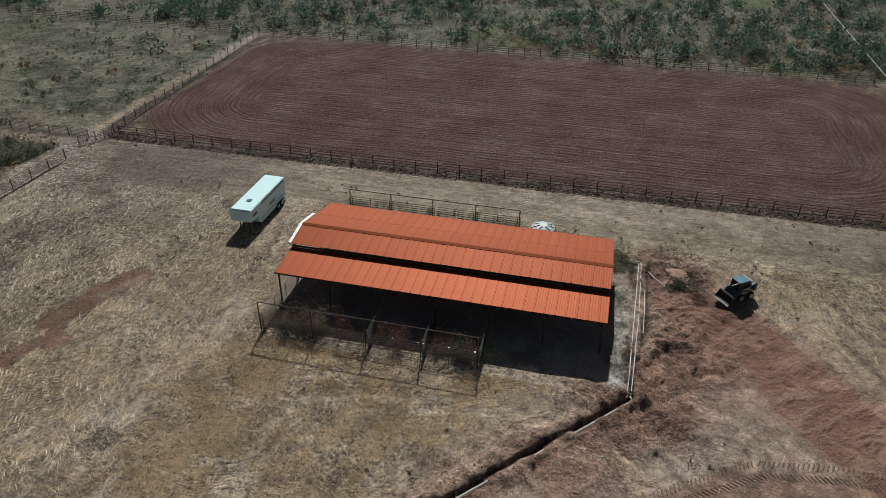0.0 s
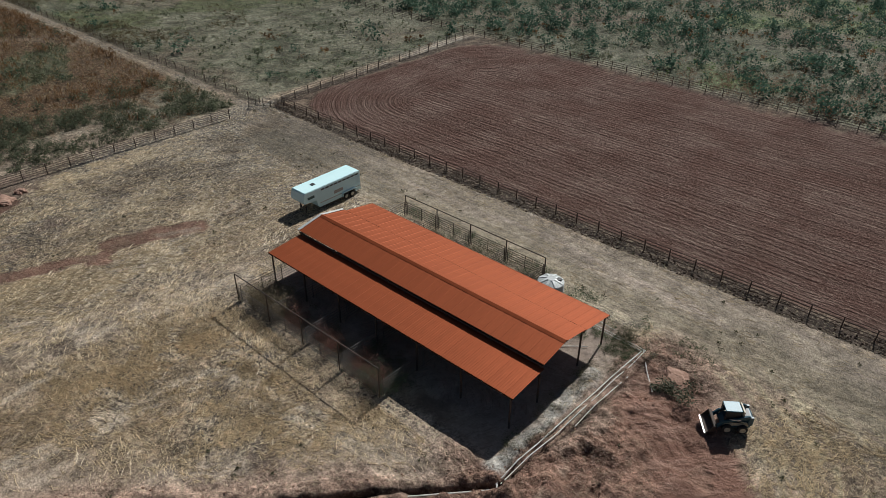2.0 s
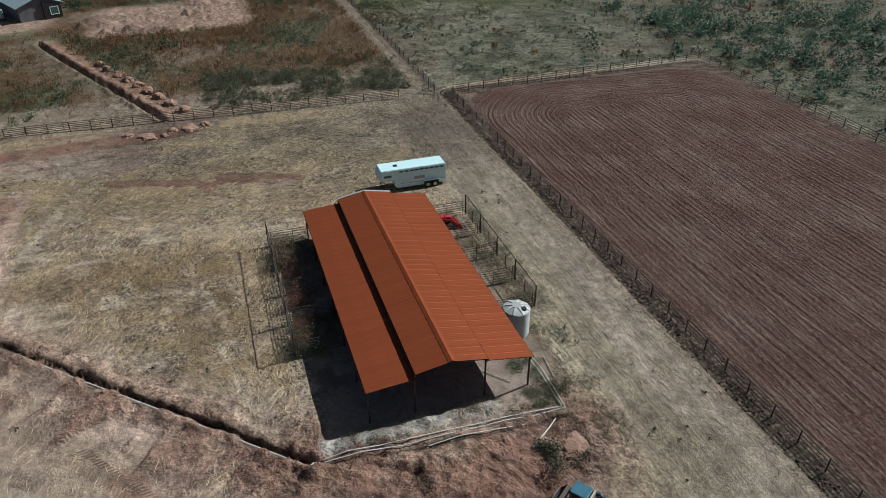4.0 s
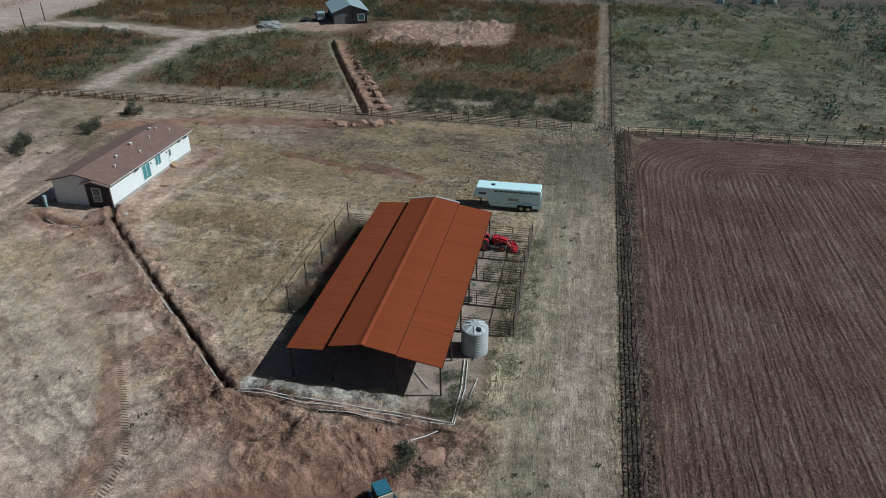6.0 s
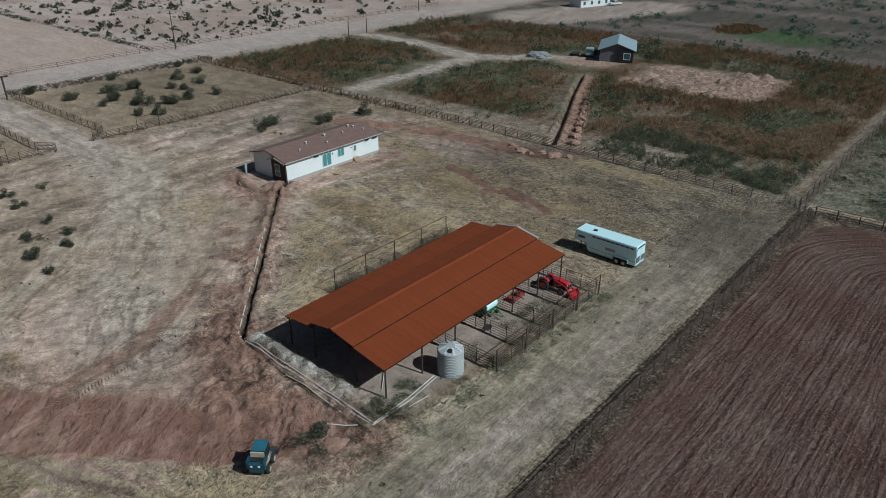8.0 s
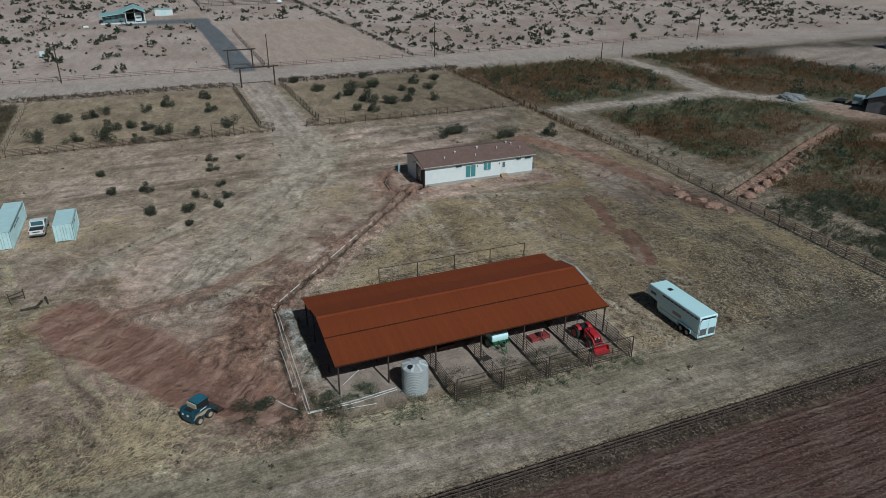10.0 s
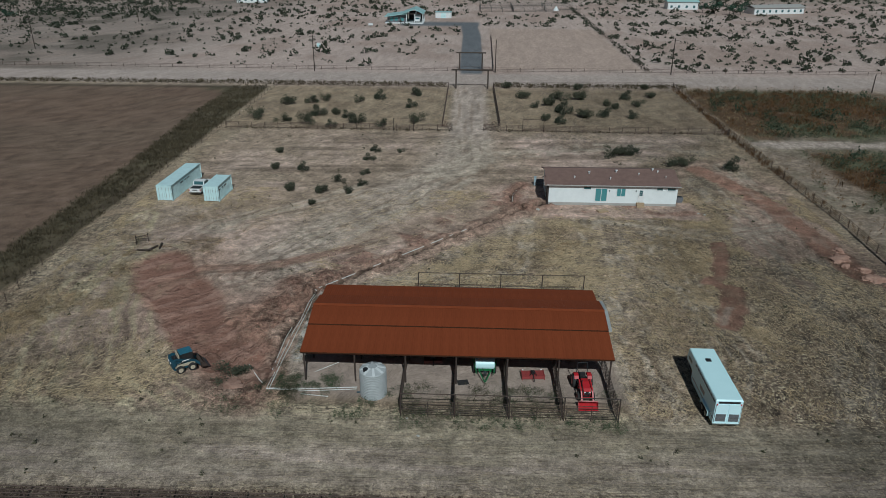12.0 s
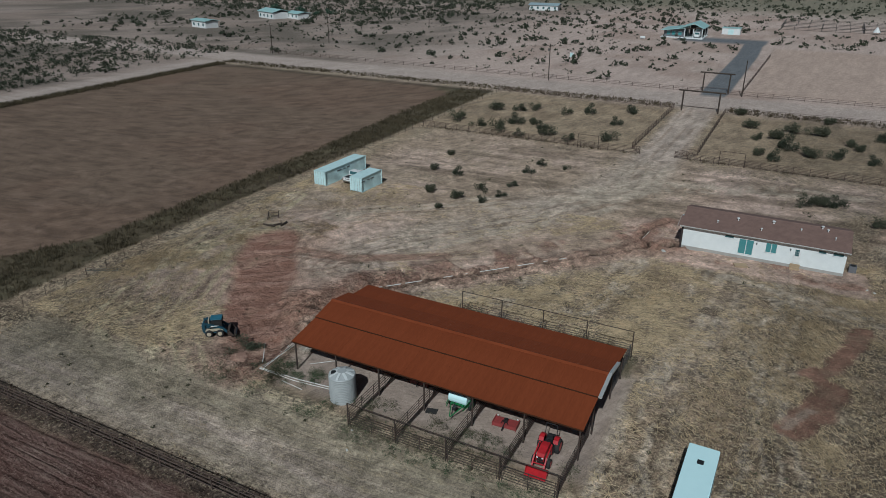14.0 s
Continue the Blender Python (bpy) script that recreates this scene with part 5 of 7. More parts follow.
# ---- pickup ----
def build_pickup():
    p = thing("pickup_truck", "white pickup truck with dark open bed between containers", "truck", pose(31.95, 7.9, gz(31.95, 7.9), 0, 0, -2))
    part("chassis", bx(-0.9, 0.9, -2.7, 2.7, 0.4, 0.6), BLACK, p)
    part("bonnet", pr([(-2.75, 0.5), (-2.75, 1.0), (-2.6, 1.12), (-1.2, 1.2), (-1.2, 0.5)], -0.95, 0.95), WHITE_PAINT, p)
    cab = part("cab", pr([(-1.2, 0.5), (-1.2, 1.2), (-0.55, 1.82), (0.75, 1.85), (1.0, 1.25), (1.0, 0.5)], -0.95, 0.95), WHITE_PAINT, p)
    part("windscreen", pr([(-1.18, 1.25), (-0.62, 1.79), (-0.6, 1.82), (-1.2, 1.27)], -0.82, 0.82), GLASS, cab)
    part("rear_window", pr([(0.80, 1.80), (1.01, 1.30), (1.03, 1.31), (0.82, 1.82)], -0.78, 0.78), GLASS, cab)
    for s in (-1, 1):
        part("side_window", pr([(-1.0, 1.27), (-0.5, 1.74), (0.68, 1.76), (0.85, 1.27)], s * 0.955 - 0.01, s * 0.955 + 0.01), GLASS, cab)
        part("bed_side", bx(s * 0.95 - 0.05, s * 0.95 + 0.05, 1.0, 2.75, 0.5, 1.2, bev=0.02), WHITE_PAINT, p)
        part("headlight", bx(s * 0.75 - 0.15, s * 0.75 + 0.15, -2.78, -2.74, 0.75, 0.95), GLASS, p)
        part("tail_light", bx(s * 0.93 - 0.06, s * 0.93 + 0.06, 2.74, 2.78, 0.75, 1.1), RED_PAINT, p)
        for y in (-1.85, 1.75):
            wheel(p, s * 0.86, y, 0.4, 0.4, 0.27)
    part("bed_floor", bx(-0.9, 0.9, 1.0, 2.7, 0.62, 0.7), BLACK, p)
    # solid black block added so that the open bed looks dark inside
    part("bed_liner", bx(-0.895, 0.895, 1.02, 2.66, 0.7, 1.12), BLACK, p, "solid black block filling the open bed")
    tg = part("tailgate", bx(-0.9, 0.9, 2.68, 2.76, 0.62, 1.18, bev=0.015), WHITE_PAINT, p)
    part("tailgate_badge", bx(-0.45, 0.45, 2.762, 2.775, 0.86, 1.0), BLACK, tg)
    part("bumper", bx(-0.95, 0.95, 2.78, 2.92, 0.42, 0.6, bev=0.02), GALV, p)
    part("bumper", bx(-0.95, 0.95, -2.9, -2.77, 0.42, 0.62, bev=0.02), GALV, p)

    return p


pickup = build_pickup()
tagged(copy_thing(pickup, pose(-246.5, -48.8, 0, 0, 0, 60)), "white pickup truck parked beside the green-roofed house")


# ---- horse trailer ----
def build_trailer():
    t = thing("horse_trailer", "white gooseneck horse trailer parked on dry straw", "trailer", pose(-36.72, 63.5, gz(-36.7, 66.0)))
    w, top = 1.2, 2.95
    # side outline: nose raised over the hitch, body behind it
    body = bmesh.new()
    prism(body, [(-4.25, 1.62), (-4.35, 1.9), (-4.15, top - 0.12), (-4.0, top - 0.03), (4.35, top - 0.03), (4.4, top - 0.1), (4.4, 0.42), (-2.05, 0.42), (-2.35, 0.75), (-2.45, 1.5)], -w, w)
    bmesh.ops.bevel(body, geom=body.edges[:], offset=0.03, segments=2, affect="EDGES", profile=0.6)
    b = part("body", body, TRAILER_WHITE, t)
    part("roof", pr([(-4.1, top - 0.03), (-4.05, top + 0.03), (4.3, top + 0.03), (4.36, top - 0.03)], -w + 0.05, w - 0.05), TRAILER_ROOF, t, "bright white curved roof skin")
    part("roof_hatch", bx(-0.25, 0.25, -2.2, -1.7, top + 0.03, top + 0.10, bev=0.02), BLACK, t, "dark roof vent hatch")
    for s in (-1, 1):
        for i in range(9):
            y = -1.7 + i * 0.66
            part("vent_slot", bx(s * w - 0.012, s * w + 0.012, y, y + 0.5, top - 0.42, top - 0.24), BLACK, b)
        part("nose_window", bx(s * w - 0.012, s * w + 0.014, -3.75, -2.75, 2.0, 2.32, bev=0.005), GLASS, b)
        part("rub_rail", bx(s * w, s * w + 0.035, -2.0, 4.38, 0.95, 1.02), GALV, b)
        part("decal", bx(s * w - 0.01, s * w + 0.008, 0.2, 1.6, 1.35, 1.75), TRIM_TAN, b, "faded tan side graphic")
        part("fender", pr([(1.35, 0.55), (1.35, 0.98), (1.6, 1.08), (3.25, 1.08), (3.5, 0.98), (3.5, 0.55), (3.42, 0.55), (3.42, 0.95), (1.43, 0.95), (1.43, 0.55)], s * w, s * (w + 0.22)), TRAILER_WHITE, t)
        for y in (1.95, 2.9):
            wheel(t, s * (w + 0.06), y, 0.4, 0.4, 0.24)
        part("wheel_well", bx(s * w - 0.02, s * w + 0.006, 1.4, 3.45, 0.44, 0.95), BLACK, t)
    part("rear_slot", bx(-0.95, 0.95, 4.4, 4.43, top - 0.34, top - 0.14), BLACK, t, "dark open slot above the rear doors")
    for x in (-0.58, 0.58):
        d = part("rear_door", bx(x - 0.54, x + 0.54, 4.4, 4.44, 0.5, top - 0.42), TRAILER_WHITE, t)
        part("door_window", bx(x - 0.44, x + 0.44, 4.44, 4.455, 0.72, 1.5), GREY_SIDING, d, "dark slatted lower door panel")
        for k in range(5):
            part("window_bar", bx(x - 0.44, x + 0.44, 4.455, 4.475, 0.78 + k * 0.15, 0.805 + k * 0.15), GALV, d)
        part("hinge", rd((x * 1.92, 4.45, 0.6), (x * 1.92, 4.45, 2.45), 0.02, 6), GALV, d)
    part("bumper", bx(-w, w, 4.4, 4.52, 0.38, 0.5), GALV, t)
    for s in (-1, 1):
        part("tail_light", bx(s * 1.05 - 0.06, s * 1.05 + 0.06, 4.44, 4.47, 2.45, 2.6), RED_PAINT, t)
    part("hitch_post", rd((0, -3.9, 0.95), (0, -3.9, 1.65), 0.06, 8), STEEL, t)
    part("coupler", rd((0, -3.9, 0.8), (0, -3.9, 0.97), 0.1, 10), STEEL, t)
    for s in (-0.55, 0.55):
        j = part("jack_leg", rd((s, -3.6, -0.1), (s, -3.6, 1.65), 0.05, 8), STEEL, t)
        part("foot", bx(s - 0.15, s + 0.15, -3.75, -3.45, -0.12, -0.02), STEEL, j)


build_trailer()


# ---- skid steer ----
def build_skid_steer():
    p = thing("skid_steer", "weathered blue skid steer loader with tan wheels", "skid steer", pose(14.9, 60.8, gz(14.9, 60.8), 0, 0, 127))
    # nose along +y
    part("chassis", pr([(-1.25, 0.45), (-1.3, 0.9), (-1.0, 1.05), (0.75, 0.95), (1.0, 0.55), (0.9, 0.3), (-1.1, 0.3)], -0.52, 0.52), BLUE_PAINT, p)
    part("engine_hood", pr([(-1.32, 0.6), (-1.35, 1.35), (-1.2, 1.48), (-0.45, 1.5), (-0.4, 0.95)], -0.55, 0.55), BLUE_PAINT, p)
    part("hood_grille", bx(-0.42, 0.42, -1.1, -0.6, 1.49, 1.525), BLACK, p)
    for s in (-0.3, 0.3):
        part("work_lamp", bx(s - 0.09, s + 0.09, -1.40, -1.33, 1.15, 1.3, bev=0.02), WHITE_PAINT, p)
    cab = part("cab_roof", bx(-0.56, 0.56, -0.4, 0.85, 1.93, 2.03, bev=0.03), CAB_BLUE, p, "blue painted cab roof plate")
    part("rear_frame", bx(-0.56, 0.56, -0.62, -0.5, 1.5, 1.98, bev=0.02), YELLOW_PAINT, cab, "cream painted bar behind the cab")
    for x in (-0.53, 0.53):
        for y in (-0.36, 0.8):
            part("cab_pillar", rd((x, y, 0.9), (x, y, 1.95), 0.045, 6), BLACK, p)
        part("side_screen", bx(x - 0.012, x + 0.012, -0.3, 0.74, 1.1, 1.9), BLACK, p)
        part("lift_arm", pr([(-1.2, 1.55), (-0.9, 1.72), (0.95, 1.05), (1.45, 0.5), (1.55, 0.25), (1.3, 0.25), (0.8, 0.88), (-0.95, 1.5)], x * 1.25 - 0.07, x * 1.25 + 0.07), BLUE_PAINT, p)
        part("arm_upright", bx(x * 1.25 - 0.09, x * 1.25 + 0.09, -1.28, -0.95, 0.85, 1.62), BLUE_PAINT, p)
        part("lift_cylinder", rd((x * 1.25, -0.85, 1.0), (x * 1.25, 0.5, 1.28), 0.045, 6), GALV, p)
        part("side_stripe", bx(x * 1.25 + (0.072 if x > 0 else -0.078), x * 1.25 + (0.078 if x > 0 else -0.072), -0.35, 0.35, 1.24, 1.34), WHITE_PAINT, p, "white marking bar")
        part("fender_panel", bx(x * 1.2 - 0.03, x * 1.2 + 0.03, -1.05, 0.9, 0.62, 0.92), YELLOW_PAINT, p)
        for y in (-0.62, 0.55):
            wheel(p, x * 1.5, y, 0.41, 0.41, 0.3, YELLOW_PAINT)
    part("seat", bx(-0.25, 0.25, -0.2, 0.25, 0.95, 1.3, bev=0.05), BLACK, p)
    part("rear_window", bx(-0.45, 0.45, -0.4, -0.38, 1.5, 1.9), GLASS, p)
    bk = part("bucket", pr([(1.35, 0.08), (2.1, -0.04), (2.13, 0.0), (1.45, 0.16), (1.42, 0.55), (1.62, 0.68), (1.58, 0.72), (1.33, 0.6)], -0.95, 0.95), STEEL, p, "dark worn steel bucket")
    for s in (-0.95, 0.93):
        part("bucket_side", pr([(1.35, 0.08), (2.1, -0.03), (1.6, 0.7), (1.34, 0.6)], s, s + 0.02), STEEL, bk)
    part("cutting_edge", bx(-0.95, 0.95, 2.05, 2.2, -0.05, -0.02), GALV, bk, "bright worn cutting edge")
    part("exhaust", rd((0.35, -0.9, 1.45), (0.35, -0.9, 1.8), 0.04, 8), STEEL, p)


build_skid_steer()


# ---- tractor with front loader ----
def build_tractor():
    p = thing("tractor", "red compact tractor with front loader in a pen", "tractor", pose(-24.75, 63.0, 0.05, 0, 0, 2) @ Matrix.Scale(1.12, 4))
    part("chassis", bx(-0.25, 0.25, -0.9, 1.6, 0.45, 0.85), BLACK, p)
    part("hood", pr([(0.15, 0.85), (0.15, 1.38), (0.6, 1.42), (1.5, 1.3), (1.72, 1.15), (1.72, 0.75)], -0.3, 0.3), RED_PAINT, p)
    part("grille", bx(-0.24, 0.24, 1.72, 1.74, 0.78, 1.12), BLACK, p)
    part("platform", bx(-0.6, 0.6, -0.5, 0.3, 0.66, 0.72), BLACK, p)
    s_ = part("seat", bx(-0.24, 0.24, -0.65, -0.2, 0.95, 1.1, bev=0.04), BLACK, p)
    part("seat_back", bx(-0.24, 0.24, -0.75, -0.63, 1.05, 1.45, bev=0.04), BLACK, s_)
    part("dashboard", bx(-0.22, 0.22, 0.02, 0.16, 0.85, 1.35), BLACK, p)
    bm = bmesh.new()
    for i in range(14):
        a, b = 2 * math.pi * i / 14, 2 * math.pi * (i + 1) / 14
        rod(bm, (0.19 * math.cos(a), -0.08 + 0.17 * math.sin(a), 1.42 + 0.08 * math.sin(a)), (0.19 * math.cos(b), -0.08 + 0.17 * math.sin(b), 1.42 + 0.08 * math.sin(b)), 0.018, 5)
    part("steering_wheel", bm, BLACK, p)
    for s in (-1, 1):
        part("rear_fender", pr([(-1.15, 0.9), (-1.0, 1.25), (-0.7, 1.35), (-0.35, 1.3), (-0.2, 1.05), (-0.28, 1.02), (-0.42, 1.22), (-0.7, 1.27), (-0.95, 1.18), (-1.08, 0.9)], s * 0.38, s * 0.75), RED_PAINT, p)
        wheel(p, s * 0.68, -0.72, 0.58, 0.6, 0.36, RED_PAINT)
        wheel(p, s * 0.6, 1.25, 0.36, 0.38, 0.25, RED_PAINT)
        part("roll_bar_leg", rd((s * 0.48, -0.95, 0.85), (s * 0.42, -1.0, 2.2), 0.035, 6), BLACK, p)
        part("loader_post", bx(s * 0.45 - 0.06, s * 0.45 + 0.06, 0.3, 0.5, 0.6, 1.35), RED_PAINT, p)
        part("loader_arm", pr([(0.25, 1.3), (0.35, 1.42), (1.6, 1.12), (2.25, 0.42), (2.15, 0.3), (1.5, 0.98)], s * 0.47 - 0.05, s * 0.47 + 0.05), RED_PAINT, p)
        part("loader_cylinder", rd((s * 0.47, 0.45, 0.85), (s * 0.47, 1.4, 1.05), 0.035, 6), GALV, p)
        part("headlight", bx(s * 0.2 - 0.07, s * 0.2 + 0.07, 1.71, 1.745, 1.0, 1.12), WHITE_PAINT, p)
    part("roll_bar_top", rd((-0.42, -1.0, 2.2), (0.42, -1.0, 2.2), 0.035, 6), BLACK, p)
    part("cross_tube", rd((-0.5, 1.95, 0.68), (0.5, 1.95, 0.68), 0.05, 8), RED_PAINT, p)
    bk = part("bucket", pr([(2.15, 0.08), (2.8, -0.02), (2.83, 0.02), (2.25, 0.15), (2.22, 0.5), (2.4, 0.6), (2.37, 0.64), (2.14, 0.53)], -0.82, 0.82), RED_PAINT, p)
    for s in (-0.82, 0.8):
        part("bucket_side", pr([(2.15, 0.08), (2.8, -0.02), (2.4, 0.62), (2.14, 0.53)], s, s + 0.02), RED_PAINT, bk)
    part("bucket_edge", bx(-0.82, 0.82, 2.76, 2.9, -0.03, 0.0), GALV, bk)
    part("muffler", rd((0.33, 0.9, 1.1), (0.33, 0.9, 1.7), 0.04, 8), BLACK, p)
    part("backhoe_frame", bx(-0.4, 0.4, -1.75, -1.15, 0.3, 0.75), BLACK, p)
    for s in (-0.35, 0.35):
        part("lower_link", rd((s, -0.9, 0.5), (s, -1.75, 0.45), 0.035, 6), BLACK, p)


build_tractor()


# ---- sprayer and implements under the barn ----
def build_sprayer():
    p = thing("crop_sprayer", "green trailed sprayer with white plastic tank", "sprayer", pose(-15.35, 60.4, 0.05))
    tk = bmesh.new()
    prism(tk, [(-0.75, 0.95), (-0.85, 1.2), (-0.85, 1.55), (-0.65, 1.85), (0.65, 1.85), (0.85, 1.55), (0.85, 1.2), (0.75, 0.95)], -0.95, 0.95)
    bmesh.ops.bevel(tk, geom=tk.edges[:], offset=0.09, segments=3, affect="EDGES", profile=0.5)
    part("tank", tk, TRAILER_ROOF, p, "white plastic spray tank")
    part("tank_lid", rd((0, 0, 1.85), (0, 0, 1.94), 0.22, 14), BLACK, p)
    for s in (-1, 1):
        part("frame_rail", bx(s * 0.6 - 0.05, s * 0.6 + 0.05, -1.1, 0.9, 0.78, 0.93), GREEN_PAINT, p)
        part("drawbar", rd((s * 0.6, 0.85, 0.85), (0.04 * s, 2.3, 0.5), 0.055, 6), GREEN_PAINT, p)
        wheel(p, s * 1.0, -0.1, 0.5, 0.52, 0.28, GREEN_PAINT)
        part("boom_fold", rd((s * 1.2, -1.0, 1.25), (s * 0.85, 1.35, 1.05), 0.045, 6), GREEN_PAINT, p)
        part("boom_lower", rd((s * 1.2, -1.0, 0.85), (s * 0.85, 1.35, 0.75), 0.045, 6), GREEN_PAINT, p)
        for k in range(4):
            y = -0.8 + 0.6 * k
            part("boom_brace", rd((s * (1.17 - 0.07 * k), y, 0.84), (s * (1.14 - 0.07 * k), y + 0.3, 1.2), 0.025, 5), GREEN_PAINT, p)
    part("axle", rd((-1.0, -0.1, 0.5), (1.0, -0.1, 0.5), 0.06, 8), GREEN_PAINT, p)
    for y in (-0.9, 0.75):
        part("cross_member", bx(-0.65, 0.65, y - 0.06, y + 0.06, 0.78, 0.92), GREEN_PAINT, p)
    part("jack_stand", rd((0.0, 2.0, -0.05), (0.0, 2.0, 0.75), 0.04, 6), GALV, p)
    part("pump", bx(-0.16, 0.16, 1.2, 1.6, 0.7, 1.0, bev=0.03), BLACK, p)
    part("hose", rd((0.1, 1.2, 0.9), (0.25, 0.7, 1.1), 0.03, 6), RUBBER, p)


def build_implement(x, y, w, label, n, paint):
    p = thing("disc_mower" if n else "box_blade", label, "implement", pose(x, y, 0.05, 0, 0, 4))
    part("deck", bx(-w / 2, w / 2, -0.55, 0.5, 0.28, 0.4, bev=0.03), paint, p)
    part("front_beam", bx(-w / 2, w / 2, 0.45, 0.55, 0.1, 0.42), paint, p)
    for s in (-1, 1):
        part("side_plate", bx(s * w / 2 - 0.03, s * w / 2 + 0.03, -0.6, 0.6, -0.05, 0.5), paint, p)
        part("hitch_leg", rd((s * 0.35, 0.35, 0.4), (s * 0.08, 0.55, 1.0), 0.035, 6), BLACK, p)
    part("gearbox", bx(-0.18, 0.18, -0.2, 0.2, 0.4, 0.7, bev=0.04), BLACK, p)
    part("drive_shaft", rd((0, 0.15, 0.55), (0, 1.2, 0.3), 0.05, 8), BLACK, p)
    part("strut", rd((0, 0.55, 1.0), (0, -0.5, 0.45), 0.03, 6), BLACK, p)
    for k in range(n):
        part("reflector", bx(-w / 2 + 0.1 + k * (w - 0.35), -w / 2 + 0.25 + k * (w - 0.35), -0.62, -0.6, 0.4, 0.5), WHITE_PAINT, p)


build_sprayer()
build_implement(-20.1, 60.9, 2.2, "red three-point rotary mower on the barn floor", 2, DUSTY_RED)
build_implement(-10.1, 58.6, 1.8, "dull dark red box blade on the barn floor", 0, DUSTY_DARK)
mat_ = thing("rubber_mat", "black rubber mat lying on the barn floor", "mat", pose(-13.2, 62.2, 0.07, 0, 0, 12))
part("sheet", bx(-0.55, 0.55, -0.4, 0.4, 0.0, 0.03, bev=0.008), RUBBER, mat_)


# ---- water tank ----
def build_tank():
    p = thing("water_tank", "ribbed grey-white plastic water tank beside the barn", "tank", pose(-4.7, 64.25, -0.1))
    rows = [(1.28, 0.0)]
    for i in range(14):
        z = 0.08 + i * 0.185
        rows += [(1.28, z), (1.28, z + 0.10), (1.25, z + 0.12), (1.25, z + 0.165)]
    rows += [(1.28, 2.70), (1.28, 2.78), (1.22, 2.86), (0.7, 3.05), (0.42, 3.12)]
    part("tank_wall", lathe(rows, 40), POLY, p, smooth=False)
    part("dome_ring", rd((0, 0, 3.1), (0, 0, 3.19), 0.42, 20), POLY, p)
    for i in range(8):
        a = 2 * math.pi * i / 8 + 0.2
        bm = bmesh.new()
        prism(bm, [(0.40, 3.08), (1.2, 2.82), (1.24, 2.89), (0.9, 3.05), (0.42, 3.19)], -0.11, 0.11)
        bmesh.ops.rotate(bm, verts=bm.verts[:], cent=(0, 0, 0), matrix=Matrix.Rotation(a, 3, "Z"))
        part("roof_rib", bm, SUNLIT_RIB, p)
    part("manhole_lid", rd((0.62, 0.45, 2.9), (0.62, 0.45, 3.17), 0.24, 16), BLACK, p, "black screw lid")
    part("outlet_valve", rd((1.2, 0.1, 0.25), (1.6, 0.1, 0.25), 0.06, 8), BLUE_PAINT, p)


build_tank()


# ---- white plastic pipes ----
def pipe_run(pts, label, r=0.05, level=None):
    p = thing("water_pipe", label, "pipe")
    for a, b in zip(pts, pts[1:]):
        n = max(1, int(math.dist(a, b) / 2.5))
        for i in range(n):
            u, v = i / n, (i + 1) / n
            q = [(a[0] + (b[0] - a[0]) * k, a[1] + (b[1] - a[1]) * k) for k in (u, v)]
            h = [gz(*k) + 0.08 + r if level is None else level for k in q]
            part("length", rd((*q[0], h[0]), (*q[1], h[1]), r, 6), PVC, p)
    return p


pipe_run([(4.75, 44.0), (5.1, 54.0), (5.45, 64.0), (1.0, 64.0), (-3.0, 63.6)], "white plastic pipe along the barn end to the tank", 0.05)
pipe_run([(5.05, 44.2), (5.5, 54.0), (5.7, 64.2), (1.0, 64.35), (-3.0, 63.9)], "white plastic pipe along the barn end to the tank", 0.04)
pipe_run([(5.95, 52.5), (6.1, 60.5)], "loose white plastic pipe beside the trench", 0.04)
pipe_run([(5.5, 64.2), (8.6, 60.0)], "loose white plastic pipe on red soil")
pipe_run([(4.95, 43.9), (5.2, 43.5), (-6.62, 30.65), (-9.75, 27.15), (-15.9, 20.5)], "white plastic pipe lying along the open trench", 0.06, 0.16)
pipe_run([(-21.6, 5.2), (-20.9, 7.0), (-20.6, 10.6)], "white plastic pipe in the trench by the house")
pipe_run([(-0.5, 59.4), (1.6, 61.2)], "short white plastic pipe on the barn floor", 0.04)
pipe_run([(2.2, 64.9), (-0.5, 65.2)], "short white plastic pipe beside the tank", 0.04)


